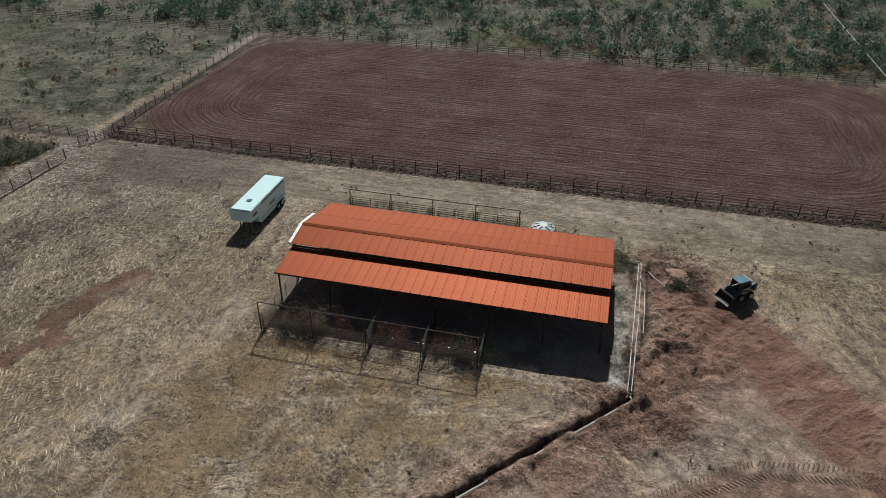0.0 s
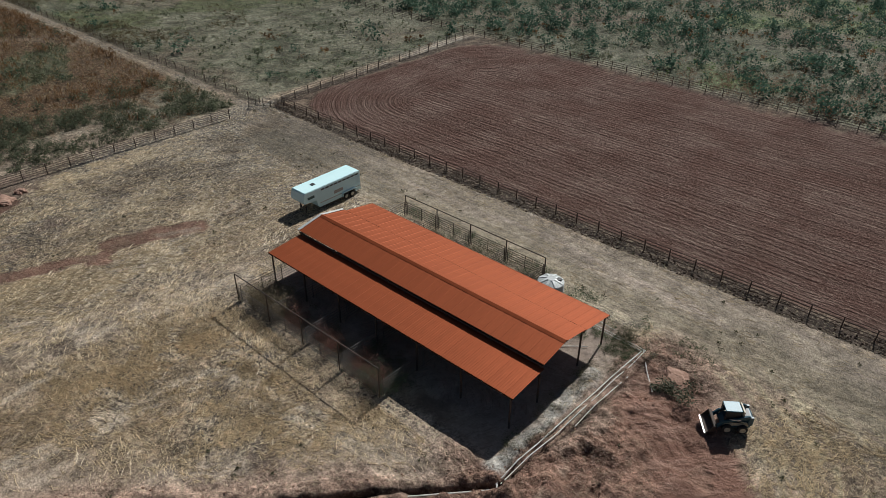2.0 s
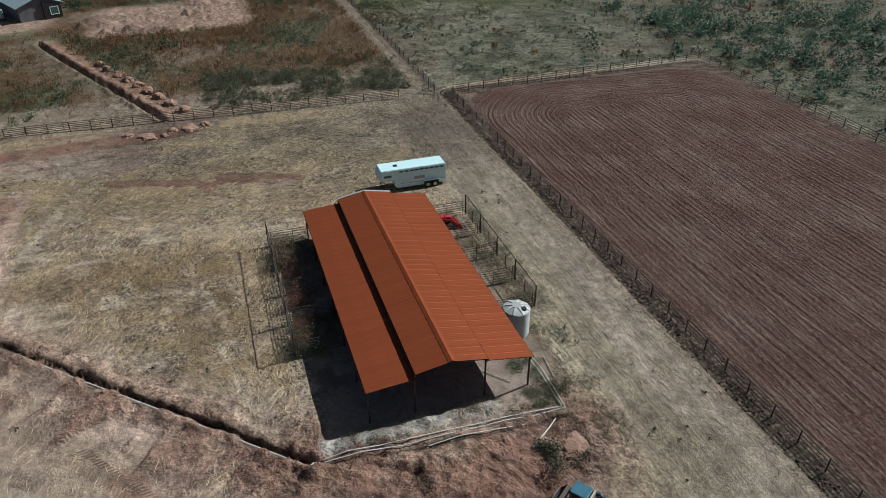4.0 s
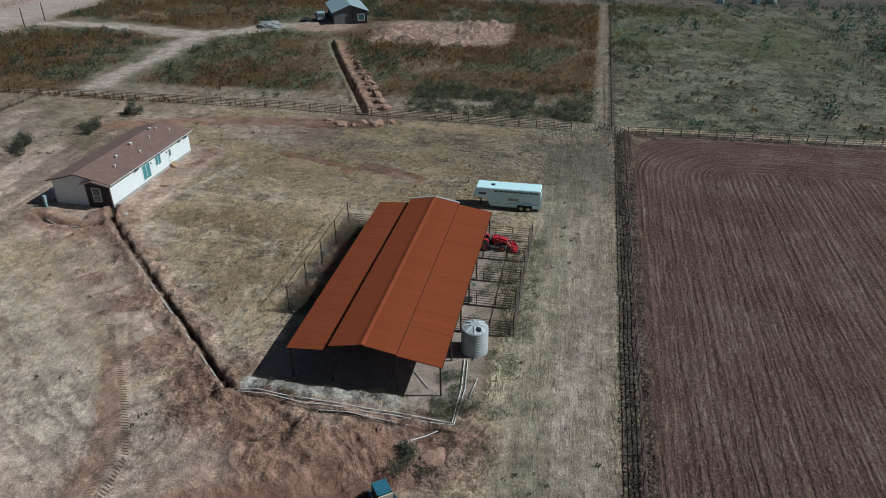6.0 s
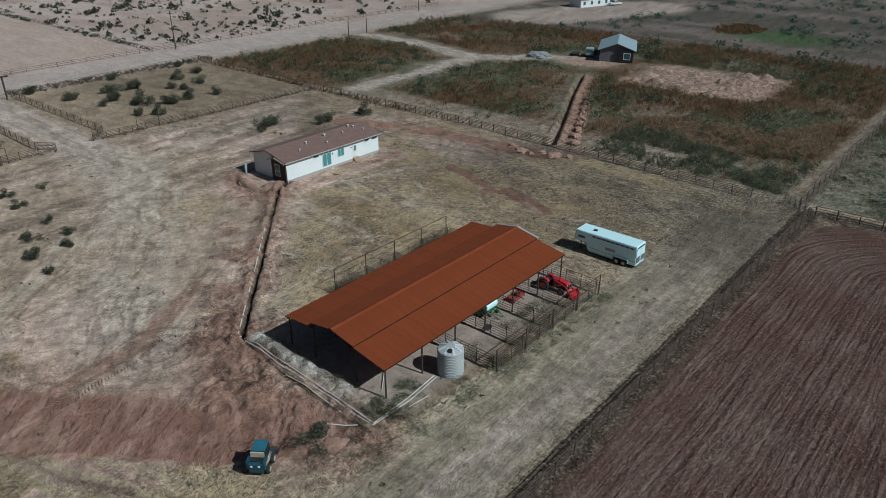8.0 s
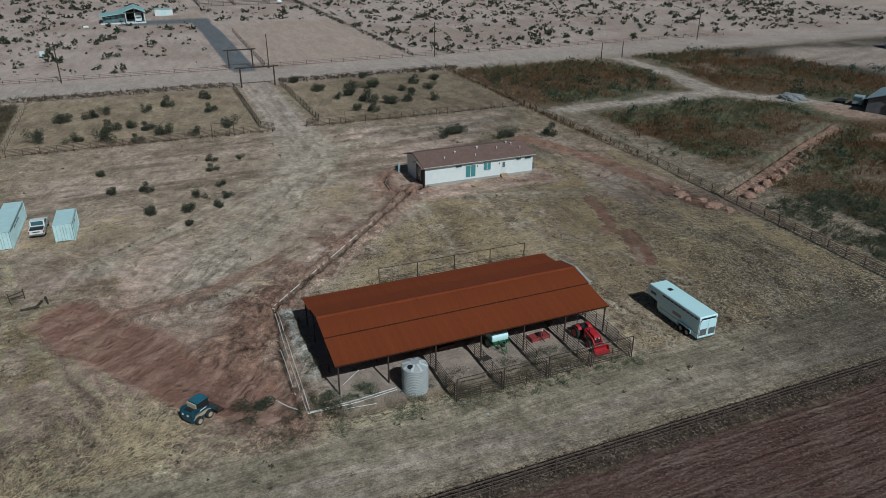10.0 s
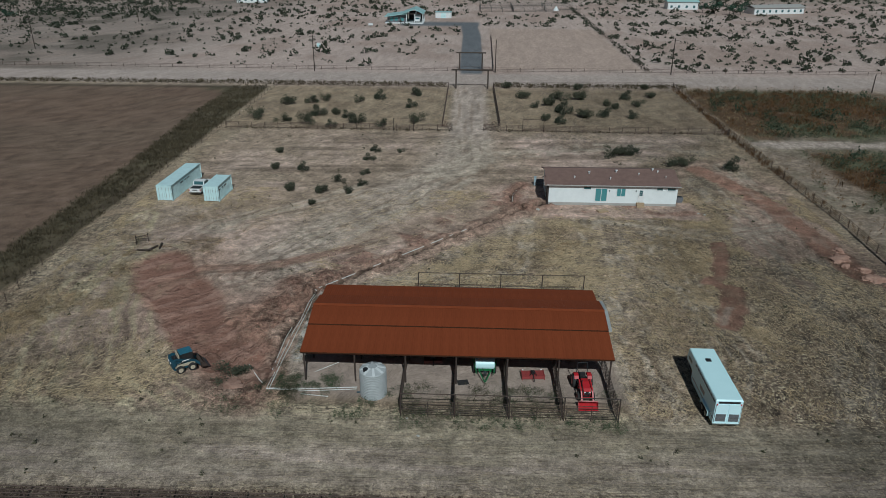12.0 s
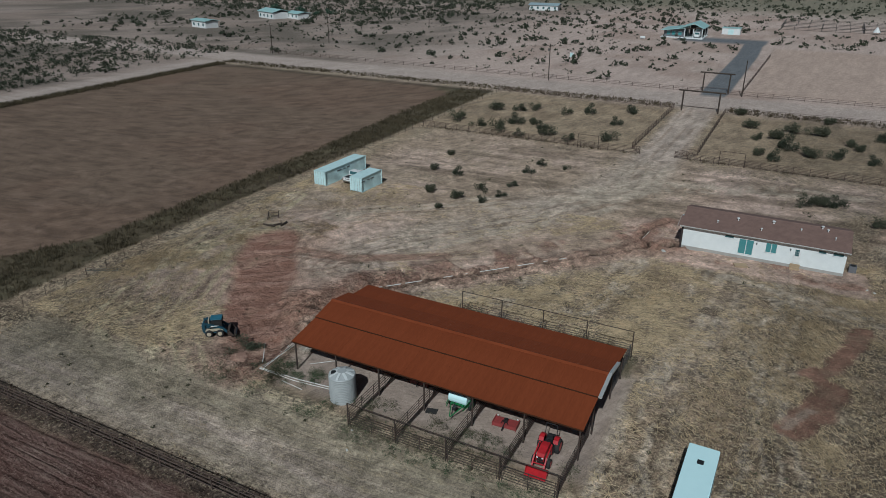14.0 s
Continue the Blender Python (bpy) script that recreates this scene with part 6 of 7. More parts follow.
# ---- shed in the west, with machine and gravel ----
def build_shed():
    s = thing("workshop", "dark grey workshop with pale blue metal roof", "shed", pose(-150.3, 3.8, 0, 0, 0, 116))
    w, l, e = 4.6, 7.5, 3.3
    part("wall", pr([(-w, 0), (w, 0), (w, e), (0, e + 1.7), (-w, e)], -l, l, "y"), GREY_SIDING, s)
    part("porch", pr([(0.5, 0), (w - 0.2, 0), (w - 0.2, e - 0.5), (0.5, e + 0.4)], -l - 0.6, -l - 0.01, "y"), BLACK, s)
    wd = part("window", bx(2.0, 3.6, -l - 0.64, -l - 0.6, 1.0, 2.5), GLASS, s)
    part("window_frame", pr([(1.85, 0.85), (3.75, 0.85), (3.75, 2.65), (1.85, 2.65), (1.85, 2.5), (3.6, 2.5), (3.6, 1.0), (2.0, 1.0), (2.0, 2.5), (1.85, 2.5)], -l - 0.68, -l - 0.64, "y"), WHITE_PAINT, wd)
    for k in (-1, 1):
        n = 15
        for i in range(n):
            y = -l - 0.6 + i * (2 * l + 1.2) / n
            part("roof_sheet", pr([(0, e + 1.75), (k * (w + 0.6), e - 0.15), (k * (w + 0.6), e - 0.05), (0, e + 1.87)], y, y + (2 * l + 1.2) / n - 0.02, "y"), BLUE_ROOF, s)
    g = thing("parked_truck", "teal and black utility truck beside the workshop", "truck", pose(-146.0, -2.6, 0, 0, 0, 116))
    part("cab", bx(-1.1, 1.1, -2.0, 0.2, 0.6, 2.6, bev=0.12), BLUE_ROOF, g)
    part("windscreen", bx(-0.95, 0.95, -2.05, -1.98, 1.5, 2.3), GLASS, g)
    part("bed", bx(-1.1, 1.1, 0.3, 3.2, 0.7, 1.5, bev=0.04), BLACK, g)
    for sx2 in (-1, 1):
        for y in (-1.2, 2.3):
            wheel(g, sx2 * 0.95, y, 0.45, 0.45, 0.3)
    tr = thing("flat_trailer", "low dark flatbed trailer beside the workshop", "trailer", pose(-144.6, -6.6, 0, 0, 0, 100))
    part("bed", bx(-1.0, 1.0, -1.8, 1.8, 0.55, 0.75), BLACK, tr)
    for sx2 in (-1, 1):
        wheel(tr, sx2 * 1.05, 0.0, 0.35, 0.35, 0.22)


build_shed()


def heap(name, label, cat, x, y, r, h, material, seed):
    """A tipped heap with an uneven skirt."""
    rng = random.Random(seed)
    bm = bmesh.new()
    bmesh.ops.create_icosphere(bm, subdivisions=4, radius=1)
    for v in bm.verts:
        k = 1 + 0.5 * noise.fractal(Vector((v.co.x * 1.3 + seed, v.co.y * 1.3, v.co.z)), 1.0, 2.0, 4) + 0.16 * noise.fractal(Vector((v.co.x * 5.0, v.co.y * 5.0 + seed, v.co.z * 5.0)), 0.6, 2.0, 3)
        v.co = (v.co.x * r * k, v.co.y * r * k * 0.85, (max(v.co.z, -0.15) ** 1.0 if v.co.z > 0 else v.co.z * 0.2) * h * (0.75 + 0.4 * k))
    ob = part(name, bm, material)
    ob.matrix_world = pose(x, y, gz(x, y) - 0.05, 0, 0, rng.uniform(0, 360))
    return tagged(ob, label, cat)


heap("gravel_mound", "heap of pale grey gravel on bare soil", "gravel mound", -136.0, -13.5, 3.4, 1.3, GRAVEL, 3)
for i, (x, y, r) in enumerate(((-64.0, 31.0, 1.5), (-65.6, 37.0, 1.4), (-65.3, 34.6, 0.9), (-65.0, 28.4, 0.8), (-63.6, 33.4, 0.6), (-66.4, 39.4, 0.8))):
    heap("dirt_mound", "heap of red excavated soil by the fence", "dirt mound", x, y, r, 0.45, DIRT, 10 + i)
for i in range(9):
    k = i / 9
    heap("dirt_mound", "heap of red excavated soil along the west trench", "dirt mound", -73.5 - 33 * k, 36.2 - 16 * k, 1.15, 0.8, DIRT, 30 + i)
heap("dirt_mound", "low heap of pale red soil beside the pipes", "dirt mound", 9.3, 63.4, 1.3, 0.3, DIRT, 70)


# ---- gates and poles at the road ----
def arch(x0, x1, y, h, over, label):
    a = thing("entrance_arch", label, "gate arch")
    for x in (x0, x1):
        part("post", rd((x, y, -0.5), (x, y, h), 0.2, 10), WOOD_OLD, a)
    part("lintel", rd((x0 + over, y, h + 0.15), (x1 - over, y, h + 0.15), 0.2, 10), WOOD_OLD, a)
    part("gate_rail", rd((x0, y, 1.2), (x1, y, 1.2), 0.04, 6), PIPE_STEEL, a)


arch(-9.3, -18.2, -79.6, 5.0, 1.3, "tall dark timber entrance arch at the drive")
arch(-9.8, -16.9, -108.5, 5.2, 1.2, "tall dark timber entrance arch across the road")
for x0, x1, y in ((-25.0, -29.6, -33.2), (-1.0, 3.4, -32.9)):
    f = thing("gate_frame", "tall steel pipe gate frame in the paddock fence", "gate frame")
    for x in (x0, x1):
        part("post", rd((x, y, -0.4), (x, y, 2.8), 0.06, 8), STEEL, f)
    part("top_pipe", rd((x0, y, 2.8), (x1, y, 2.8), 0.05, 8), STEEL, f)


def utility_pole(x, y, h, arms):
    p = thing("utility_pole", "weathered wooden utility pole at the roadside", "pole", pose(x, y, gz(x, y)), "utility poles along the road")
    part("shaft", rd((0, 0, -0.6), (0, 0, h), 0.17, 8, 0.12), WOOD_OLD, p)
    if arms:
        c = part("crossarm", bx(-1.1, 1.1, -0.07, 0.07, h - 0.7, h - 0.55), WOOD_OLD, p)
        for k in (-1.0, -0.4, 0.4, 1.0):
            part("insulator", rd((k, 0, h - 0.55), (k, 0, h - 0.38), 0.04, 6), WHITE_PAINT, c)
    if arms > 1:
        part("transformer", rd((0.35, 0, h - 2.2), (0.35, 0, h - 1.3), 0.26, 12), GALV, p)


for x, y, h, arms in ((35.6, -103.6, 11, 2), (-21.0, -104.6, 10, 0), (-75.2, -104.3, 11, 1), (148.4, -106.8, 11, 1), (146.0, -140.0, 11, 1), (145.5, -226.5, 11, 1), (-124.2, -80.5, 5, 0), (-132.1, -80.2, 5, 0), (-182.0, -102.0, 11, 1)):
    utility_pole(x, y, h, arms)


# ---- far houses ----
def far_house(name, label, x, y, turn, w, d, e, r, wall, roof, open_front=False):
    s = thing(name, label, "house", pose(x, y, 0, 0, 0, turn))
    if open_front:
        for a in (-w / 2 + 0.2, 0, w / 2 - 0.2):
            for b in (-d / 2 + 0.3, d / 2 - 0.3):
                part("post", bx(a - 0.15, a + 0.15, b - 0.15, b + 0.15, -0.2, e), wall, s)
        part("wall", bx(-w / 2 + 0.2, w / 2 - 0.2, -d / 2 + 0.3, -d / 2 + 0.5, 0, e), wall, s)
    else:
        part("wall", bx(-w / 2, w / 2, -d / 2, d / 2, -0.2, e), wall, s)
        n = max(2, int(w / 3.5))
        for i in range(n):
            a = -w / 2 + (i + 0.5) * w / n
            part("window", bx(a - 0.6, a + 0.6, d / 2, d / 2 + 0.05, 0.9, 2.2), GLASS, s)
    part("roof", pr([(-d / 2 - 0.6, e), (0, e + r), (d / 2 + 0.6, e), (d / 2 + 0.6, e + 0.2), (0, e + r + 0.2), (-d / 2 - 0.6, e + 0.2)], -w / 2 - 0.6, w / 2 + 0.6), roof, s)
    return s


PALE_ROOF = mat("pale_metal_roof", (0.46, 0.68, 0.66), (0.40, 0.60, 0.58), 1, 0.4, 0.1, 0, 0.05)


def build_carport_house():
    h = thing("carport_house", "white-roofed house with open gabled carport on a pale slab", "house", pose(10.2, -231.0, 0))
    part("slab", bx(-0.6, 17.6, -12.5, 2.2, -0.2, 0.35, bev=0.05), WHITE_PAINT, h, "pale concrete slab")
    part("wing_wall", pr([(7.6, 0.35), (16.6, 0.35), (16.6, 3.1), (7.6, 3.9)], -11.5, 0.0, "y"), GREY_SIDING, h, "dark teal-grey clad wing")
    for k in (9.6, 12.4, 14.6):
        w = part("window", bx(k - 0.7, k + 0.7, 0.0, 0.06, 1.1, 2.6), TEAL_GLASS, h)
        part("window_frame", bx(k - 0.85, k + 0.85, -0.004, 0.04, 2.6, 2.75), WHITE_PAINT, w)
    part("wing_roof", pr([(7.0, 4.3), (17.8, 2.95), (17.8, 3.2), (7.0, 4.55)], -12.4, 2.0, "y"), PALE_ROOF, h, "white metal wing roof")
    part("canopy_roof", pr([(-0.8, 4.3), (3.6, 6.3), (9.4, 4.3), (9.4, 4.55), (3.6, 6.6), (-0.8, 4.55)], -13.0, 2.4, "y"), PALE_ROOF, h, "white gabled canopy roof")
    part("gable_beam", pr([(-0.3, 4.25), (7.4, 4.25), (7.4, 4.6), (-0.3, 4.6)], 1.9, 2.1, "y"), STEEL, h)
    for k in (-0.2, 3.6, 7.3):
        for y in (-12.0, -6.0, 1.9):
            part("post", bx(k - 0.16, k + 0.16, y - 0.16, y + 0.16, 0.3, 4.4), WHITE_PAINT, h)
    part("back_wall", bx(-0.1, 7.4, -12.4, -12.2, 0.3, 4.4), DARK_SIDING, h)
    return h


build_carport_house()
shed = thing("garden_shed", "small plain white shed with flat pale roof", "shed", pose(1.0, -255.5, 0))
part("wall", bx(-4, 4, -2, 2, -0.2, 2.8), WHITE_PAINT, shed)
part("roof", bx(-4.2, 4.2, -2.2, 2.2, 2.8, 3.0), PALE_ROOF, shed)
part("door", bx(-1.2, 1.2, 2.0, 2.05, 0, 2.3), CONTAINER_WHITE, shed)
rv = thing("camper_van", "white camper van parked under the carport", "van", pose(12.4, -233.4, 0.35))
part("body", bx(-1.2, 1.2, -3.2, 3.2, 0.5, 3.0, bev=0.1), WHITE_PAINT, rv)
part("windscreen", bx(-0.95, 0.95, 3.2, 3.24, 1.5, 2.3), GLASS, rv)
for s in (-1, 1):
    for y in (-2.0, 2.0):
        wheel(rv, s * 1.1, y, 0.4, 0.4, 0.26)
pt = thing("propane_tank", "small white propane tank on the desert sand", "tank", pose(33.0, -217.0, 0))
part("vessel", rd((-1.0, 0, 0.8), (1.0, 0, 0.8), 0.55, 12), WHITE_PAINT, pt)
for k in (-0.6, 0.6):
    part("saddle", bx(k - 0.1, k + 0.1, -0.4, 0.4, -0.1, 0.5), CONCRETE, pt)
ub = thing("utility_cabinet", "pale utility cabinet beside the roadside pole", "utility box", pose(44.0, -152.0, 0))
part("case", bx(-0.7, 0.7, -0.4, 0.4, -0.1, 1.7, bev=0.04), WHITE_PAINT, ub)
part("door", bx(-0.55, 0.55, 0.4, 0.43, 0.15, 1.5), CONTAINER_WHITE, ub)
for pts in ([(-18.0, -286.0), (-72.0, -286.0)], [(-18.0, -300.0), (-72.0, -300.0)], [(-18.0, -320.0), (-72.0, -320.0)], [(-18.0, -286.0), (-18.0, -320.0)], [(-36.0, -286.0), (-36.0, -320.0)], [(-54.0, -286.0), (-54.0, -320.0)]):
    pipe_fence("pale pipe corral rails on the far sand", pts, 6.0, 2.2, 4, 0.07, 0.11, PANEL_STEEL)
tent = thing("shade_tent", "small white pointed tent beside the far corral", "tent", pose(-58.7, -284.0, 0))
part("canopy", rd((0, 0, 1.2), (0, 0, 3.6), 1.6, 8, 0.1), WHITE_PAINT, tent)
for k in range(4):
    part("pole", rd((1.2 * math.cos(k * 1.571), 1.2 * math.sin(k * 1.571), -0.1), (1.2 * math.cos(k * 1.571), 1.2 * math.sin(k * 1.571), 1.4), 0.05, 6), GALV, tent)
far_house("far_barn", "white metal barn with teal roof beyond the desert", -133.0, -312.0, 0, 17, 8, 4.0, 1.2, WHITE_PAINT, PALE_ROOF)
far_house("far_house", "long pale house with tan roof among trees", -178.0, -292.0, 14, 30, 9, 3.2, 1.2, WHITE_PAINT, TRIM_TAN)
far_house("far_house", "white house with pale metal roof beyond the field", 236.0, -212.0, -20, 16, 10, 3.4, 1.4, WHITE_PAINT, PALE_ROOF)
far_house("far_house", "low white house with pale metal roof beyond the field", 222.0, -216.0, -20, 12, 8, 2.8, 0.8, WHITE_PAINT, PALE_ROOF)
far_house("far_barn", "pale teal metal shed with open bay in the desert", 236.0, -160.0, -15, 13, 7, 3.2, 0.6, WHITE_PAINT, PALE_ROOF)
GREEN_ROOF = mat("dark_green_roof", (0.045, 0.10, 0.085), (0.035, 0.08, 0.07), 1, 0.55, 0, 0, 0.08)
far_house("far_house", "long white house with dark green roof on a pale lot", -239.5, -57.0, -18, 16, 7, 3.2, 1.1, WHITE_PAINT, GREEN_ROOF)
far_house("far_house", "distant white house behind dark trees", 120.0, -330.0, 5, 18, 8, 3.0, 1.0, WHITE_PAINT, BLUE_ROOF)


# ---- things on the far western plain ----
wt = thing("storage_tank", "grey upright storage tank on the far plain", "tank", pose(-194.0, 126.0, 0))
part("vessel", lathe([(1.6, -0.1), (1.6, 2.6), (1.2, 3.0), (0.3, 3.2)], 20), POLY, wt)
part("lid", rd((0, 0, 3.15), (0, 0, 3.3), 0.32, 10), BLACK, wt)
for x, y, r in ((-192.8, 121.6, 20), (-191.9, 110.7, 70)):
    cb = thing("storage_box", "pale metal storage box on the far plain", "box", pose(x, y, 0, 0, 0, r))
    part("case", bx(-1.1, 1.1, -0.7, 0.7, -0.1, 1.0, bev=0.04), PALE_ROOF, cb)
    part("lid", bx(-1.15, 1.15, -0.75, 0.75, 1.0, 1.1, bev=0.02), GREY_SIDING, cb)


# ---- debris at the yard edge ----
deb = thing("pump_stand", "rusty broken pump stand on scraped ground", "pump", pose(32.6, 30.0, gz(32.6, 30.0), 0, 0, 20))
for a, b in (((-0.8, 0, -0.1), (-0.8, 0, 1.3)), ((0.8, 0, -0.1), (0.8, 0, 1.1)), ((-0.8, 0, 1.0), (0.8, 0, 0.8)), ((-0.8, 0, 0.5), (0.8, 0, 0.5)), ((0.8, 0, 0.9), (0.8, 0.8, -0.1))):
    part("bar", rd(a, b, 0.06, 6), STEEL, deb)
for i, (x, y, tt) in enumerate(((30.2, 32.4, 70), (29.4, 31.6, 100), (31.0, 33.0, 10))):
    lg = thing("log", "grey weathered log lying on bare soil", "log", pose(x, y, gz(x, y) + 0.12, 0, 0, tt), "logs by the pump stand")
    part("trunk", rd((-1.0, 0, 0), (1.0, 0.1, 0.15), 0.16, 8, 0.11), WOOD_OLD, lg)
ld = thing("ladder", "aluminium ladder lying on the ground by the hedge", "ladder", pose(40.2, 55.6, gz(40.2, 55.6) + 0.06, 0, 0, 28))
for y in (-0.22, 0.22):
    part("stile", bx(-2.2, 2.2, y - 0.03, y + 0.03, -0.03, 0.05), GALV, ld)
for i in range(12):
    part("rung", rd((-2.0 + i * 0.36, -0.22, 0.01), (-2.0 + i * 0.36, 0.22, 0.01), 0.02, 6), GALV, ld)
for x, y, s in ((-24.4, 14.8, 0.28), (-8.2, 67.9, 0.14), (-9.4, 70.4, 0.16), (-49.6, 14.8, 0.2), (-50.4, 15.2, 0.2)):
    heap("pale_stone", "small pale stone lying on the soil", "stone", x, y, s, s * 0.8, CONCRETE, int(s * 100) + int(abs(x)))


# ---- plants ----
GREEN_LEAF = leaf_mat("dark_green_leaf", (0.036, 0.072, 0.052), (0.10, 0.165, 0.112))
GREY_LEAF = leaf_mat("grey_green_leaf", (0.06, 0.07, 0.043), (0.16, 0.172, 0.108))
OLIVE_LEAF = leaf_mat("olive_leaf", (0.058, 0.06, 0.038), (0.15, 0.142, 0.088))
DESERT_LEAF = leaf_mat("creosote_leaf", (0.042, 0.05, 0.034), (0.105, 0.115, 0.078))
RUST_LEAF = leaf_mat("rust_brown_weed", (0.098, 0.064, 0.033), (0.24, 0.135, 0.064))
DRY_LEAF = leaf_mat("dry_straw_weed", (0.17, 0.125, 0.075), (0.42, 0.34, 0.21))
BRIGHT_LEAF = leaf_mat("bright_green_weed", (0.07, 0.125, 0.03), (0.15, 0.235, 0.06))
STRAW = leaf_mat("lying_straw", (0.26, 0.19, 0.115), (0.76, 0.60, 0.385), 0.4)
STRAW.node_tree.nodes["Principled BSDF"].inputs["Specular IOR Level"].default_value = 0.5
CLOD = leaf_mat("soil_clod", (0.20, 0.115, 0.082), (0.46, 0.31, 0.235), 0.95)
TWIG = mat("grey_twig", (0.13, 0.10, 0.08), (0.09, 0.07, 0.055), 5, 0.9, 0, 0, 0.2)
rng = np.random.default_rng(7)


def leaf_cloud(n, leaf, flat=0.8, lumps=5, core=0.35):
    """Quads that stand for small leafy twigs, on a lumpy crown of radius about 1 with its foot at z = 0."""
    cen = rng.normal(0, 0.42, (lumps, 3))
    cen[:, 2] = np.abs(cen[:, 2]) * flat + 0.30
    rad = rng.uniform(0.3, 0.62, lumps)
    k = rng.integers(0, lumps, n)
    d = rng.normal(size=(n, 3))
    d /= np.linalg.norm(d, axis=1)[:, None]
    p = cen[k] + d * (rad[k] * rng.uniform(core, 1.0, n) ** 0.5)[:, None]
    p[:, 2] = np.maximum(p[:, 2] * flat, 0.04)
    return quads_at(p, leaf)


def quads_at(p, leaf):
    n = len(p)
    u = rng.normal(size=(n, 3))
    u /= np.linalg.norm(u, axis=1)[:, None]
    v = np.cross(u, rng.normal(size=(n, 3)))
    v /= np.linalg.norm(v, axis=1)[:, None]
    a = (leaf * rng.uniform(0.6, 1.4, n))[:, None]
    b = a * rng.uniform(0.35, 0.7, n)[:, None]
    return np.stack((p - u * a - v * b * 0.4, p + u * a * 0.2 - v * b, p + u * a + v * b * 0.3, p - u * a * 0.1 + v * b), 1)


def tuft(n, spread, tall, width):
    """Upright blades from one foot."""
    az, lean = rng.uniform(0, 2 * np.pi, n), rng.uniform(0.1, 0.9, n)
    h = tall * rng.uniform(0.5, 1.1, n)
    foot = np.column_stack((rng.normal(0, spread * 0.4, n), rng.normal(0, spread * 0.4, n), np.zeros(n)))
    tip = foot + np.column_stack((np.cos(az) * lean * h * 0.7, np.sin(az) * lean * h * 0.7, h))
    side = np.column_stack((-np.sin(az), np.cos(az), np.zeros(n))) * width
    mid = foot * 0.4 + tip * 0.6
    return np.stack((foot - side * 0.5, mid - side, tip, mid + side), 1)


def stalk(length, width, lift=0.09, bow=0.1):
    """One straw lying almost flat, bowed and tapering to a tip."""
    l, b = length / 2, bow * length
    return np.array([[[-l, -width * 0.6, 0.01], [0, b - width, lift], [0, b + width, lift + 0.02], [-l, width * 0.6, 0.02]],
                     [[0, b - width, lift], [l, -width * 0.3, 0.03], [l, width * 0.3, 0.05], [0, b + width, lift + 0.02]]], dtype=float)


def clod():
    t = np.array([[1, 0, 0], [0, 1, 0], [-1, 0, 0], [0, -1, 0]], dtype=float) * rng.uniform(0.6, 1.2, (4, 1))
    t[:, 2] = 0.0
    top = t * 0.45 + np.array([rng.uniform(-.15, .15), rng.uniform(-.15, .15), rng.uniform(0.55, 0.9)])
    return np.array([[t[i], t[(i + 1) % 4], top[(i + 1) % 4], top[i]] for i in range(4)] + [list(top)])


def quad_mesh(name, v):
    """v: faces x 4 x 3, each quad on its own."""
    v = v.reshape(-1, 3)
    me = bpy.data.meshes.new(name)
    me.vertices.add(len(v))
    me.vertices.foreach_set("co", v.astype(np.float32).ravel())
    me.loops.add(len(v))
    me.loops.foreach_set("vertex_index", np.arange(len(v), dtype=np.int32))
    me.polygons.add(len(v) // 4)
    me.polygons.foreach_set("loop_start", np.arange(0, len(v), 4, dtype=np.int32))
    me.update(calc_edges=True)
    return me


def strew(name, label, category, pts, size, templates, material, sink=0.03, squash=1.0, turn=None):
    """Many plants that nobody could count, in one mesh."""
    x, y = pts
    z = ground_height(x, y) - sink
    kind = rng.integers(0, len(templates), len(x))
    a = rng.uniform(0, 2 * np.pi, len(x)) if turn is None else turn
    out = []
    for k, t in enumerate(templates):
        s = np.nonzero(kind == k)[0]
        if not len(s):
            continue
        c, d = np.cos(a[s])[:, None, None], np.sin(a[s])[:, None, None]
        q = t[None] * size[s][:, None, None, None]
        out.append(np.stack((q[..., 0] * c - q[..., 1] * d + x[s][:, None, None], q[..., 0] * d + q[..., 1] * c + y[s][:, None, None], q[..., 2] * squash + z[s][:, None, None]), -1).reshape(-1, 4, 3))
    me = quad_mesh(name, np.concatenate(out))
    me.materials.append(material)
    return tagged(new(name, me), label, category, kind="stuff")


def sown(n, x0, x1, y0, y1, keep):
    """n random places in a rectangle, thinned by keep(x, y) in 0..1."""
    x, y = rng.uniform(x0, x1, n), rng.uniform(y0, y1, n)
    k = rng.uniform(0, 1, n) < keep(x, y)
    return x[k], y[k]


def sizes(pts, lo, hi):
    return lo + (hi - lo) * rng.uniform(0, 1, len(pts[0])) ** 1.7


BUSHES = [leaf_cloud(84, 0.115, 0.75) for _ in range(6)]
LUSH = [leaf_cloud(110, 0.12, 0.95, 7, 0.6) for _ in range(6)]
FAR = [leaf_cloud(54, 0.19, 0.75, 3, 0.1) for _ in range(8)]
FLUFF = [leaf_cloud(26, 0.12, 0.9, 4) for _ in range(6)]
SMALL = [leaf_cloud(24, 0.2, 0.7, 3) for _ in range(6)]
TUFTS = [tuft(6, 0.5, 1.0, 0.07) for _ in range(6)]
FINE = [leaf_cloud(80, 0.065, 0.9, 5) for _ in range(5)]
SPIKES = [tuft(9, 0.7, 1.0, 0.05) for _ in range(6)]


# scrub beyond the ploughed field and west of it
def in_scrub(x, y):
    a = ((y > 132.5) | ((x < -71.5) & (y > 76.6)) | ((x > 48) & (y > 80))) & (np.abs(y - 131) > 0.8)
    return a.astype(float)


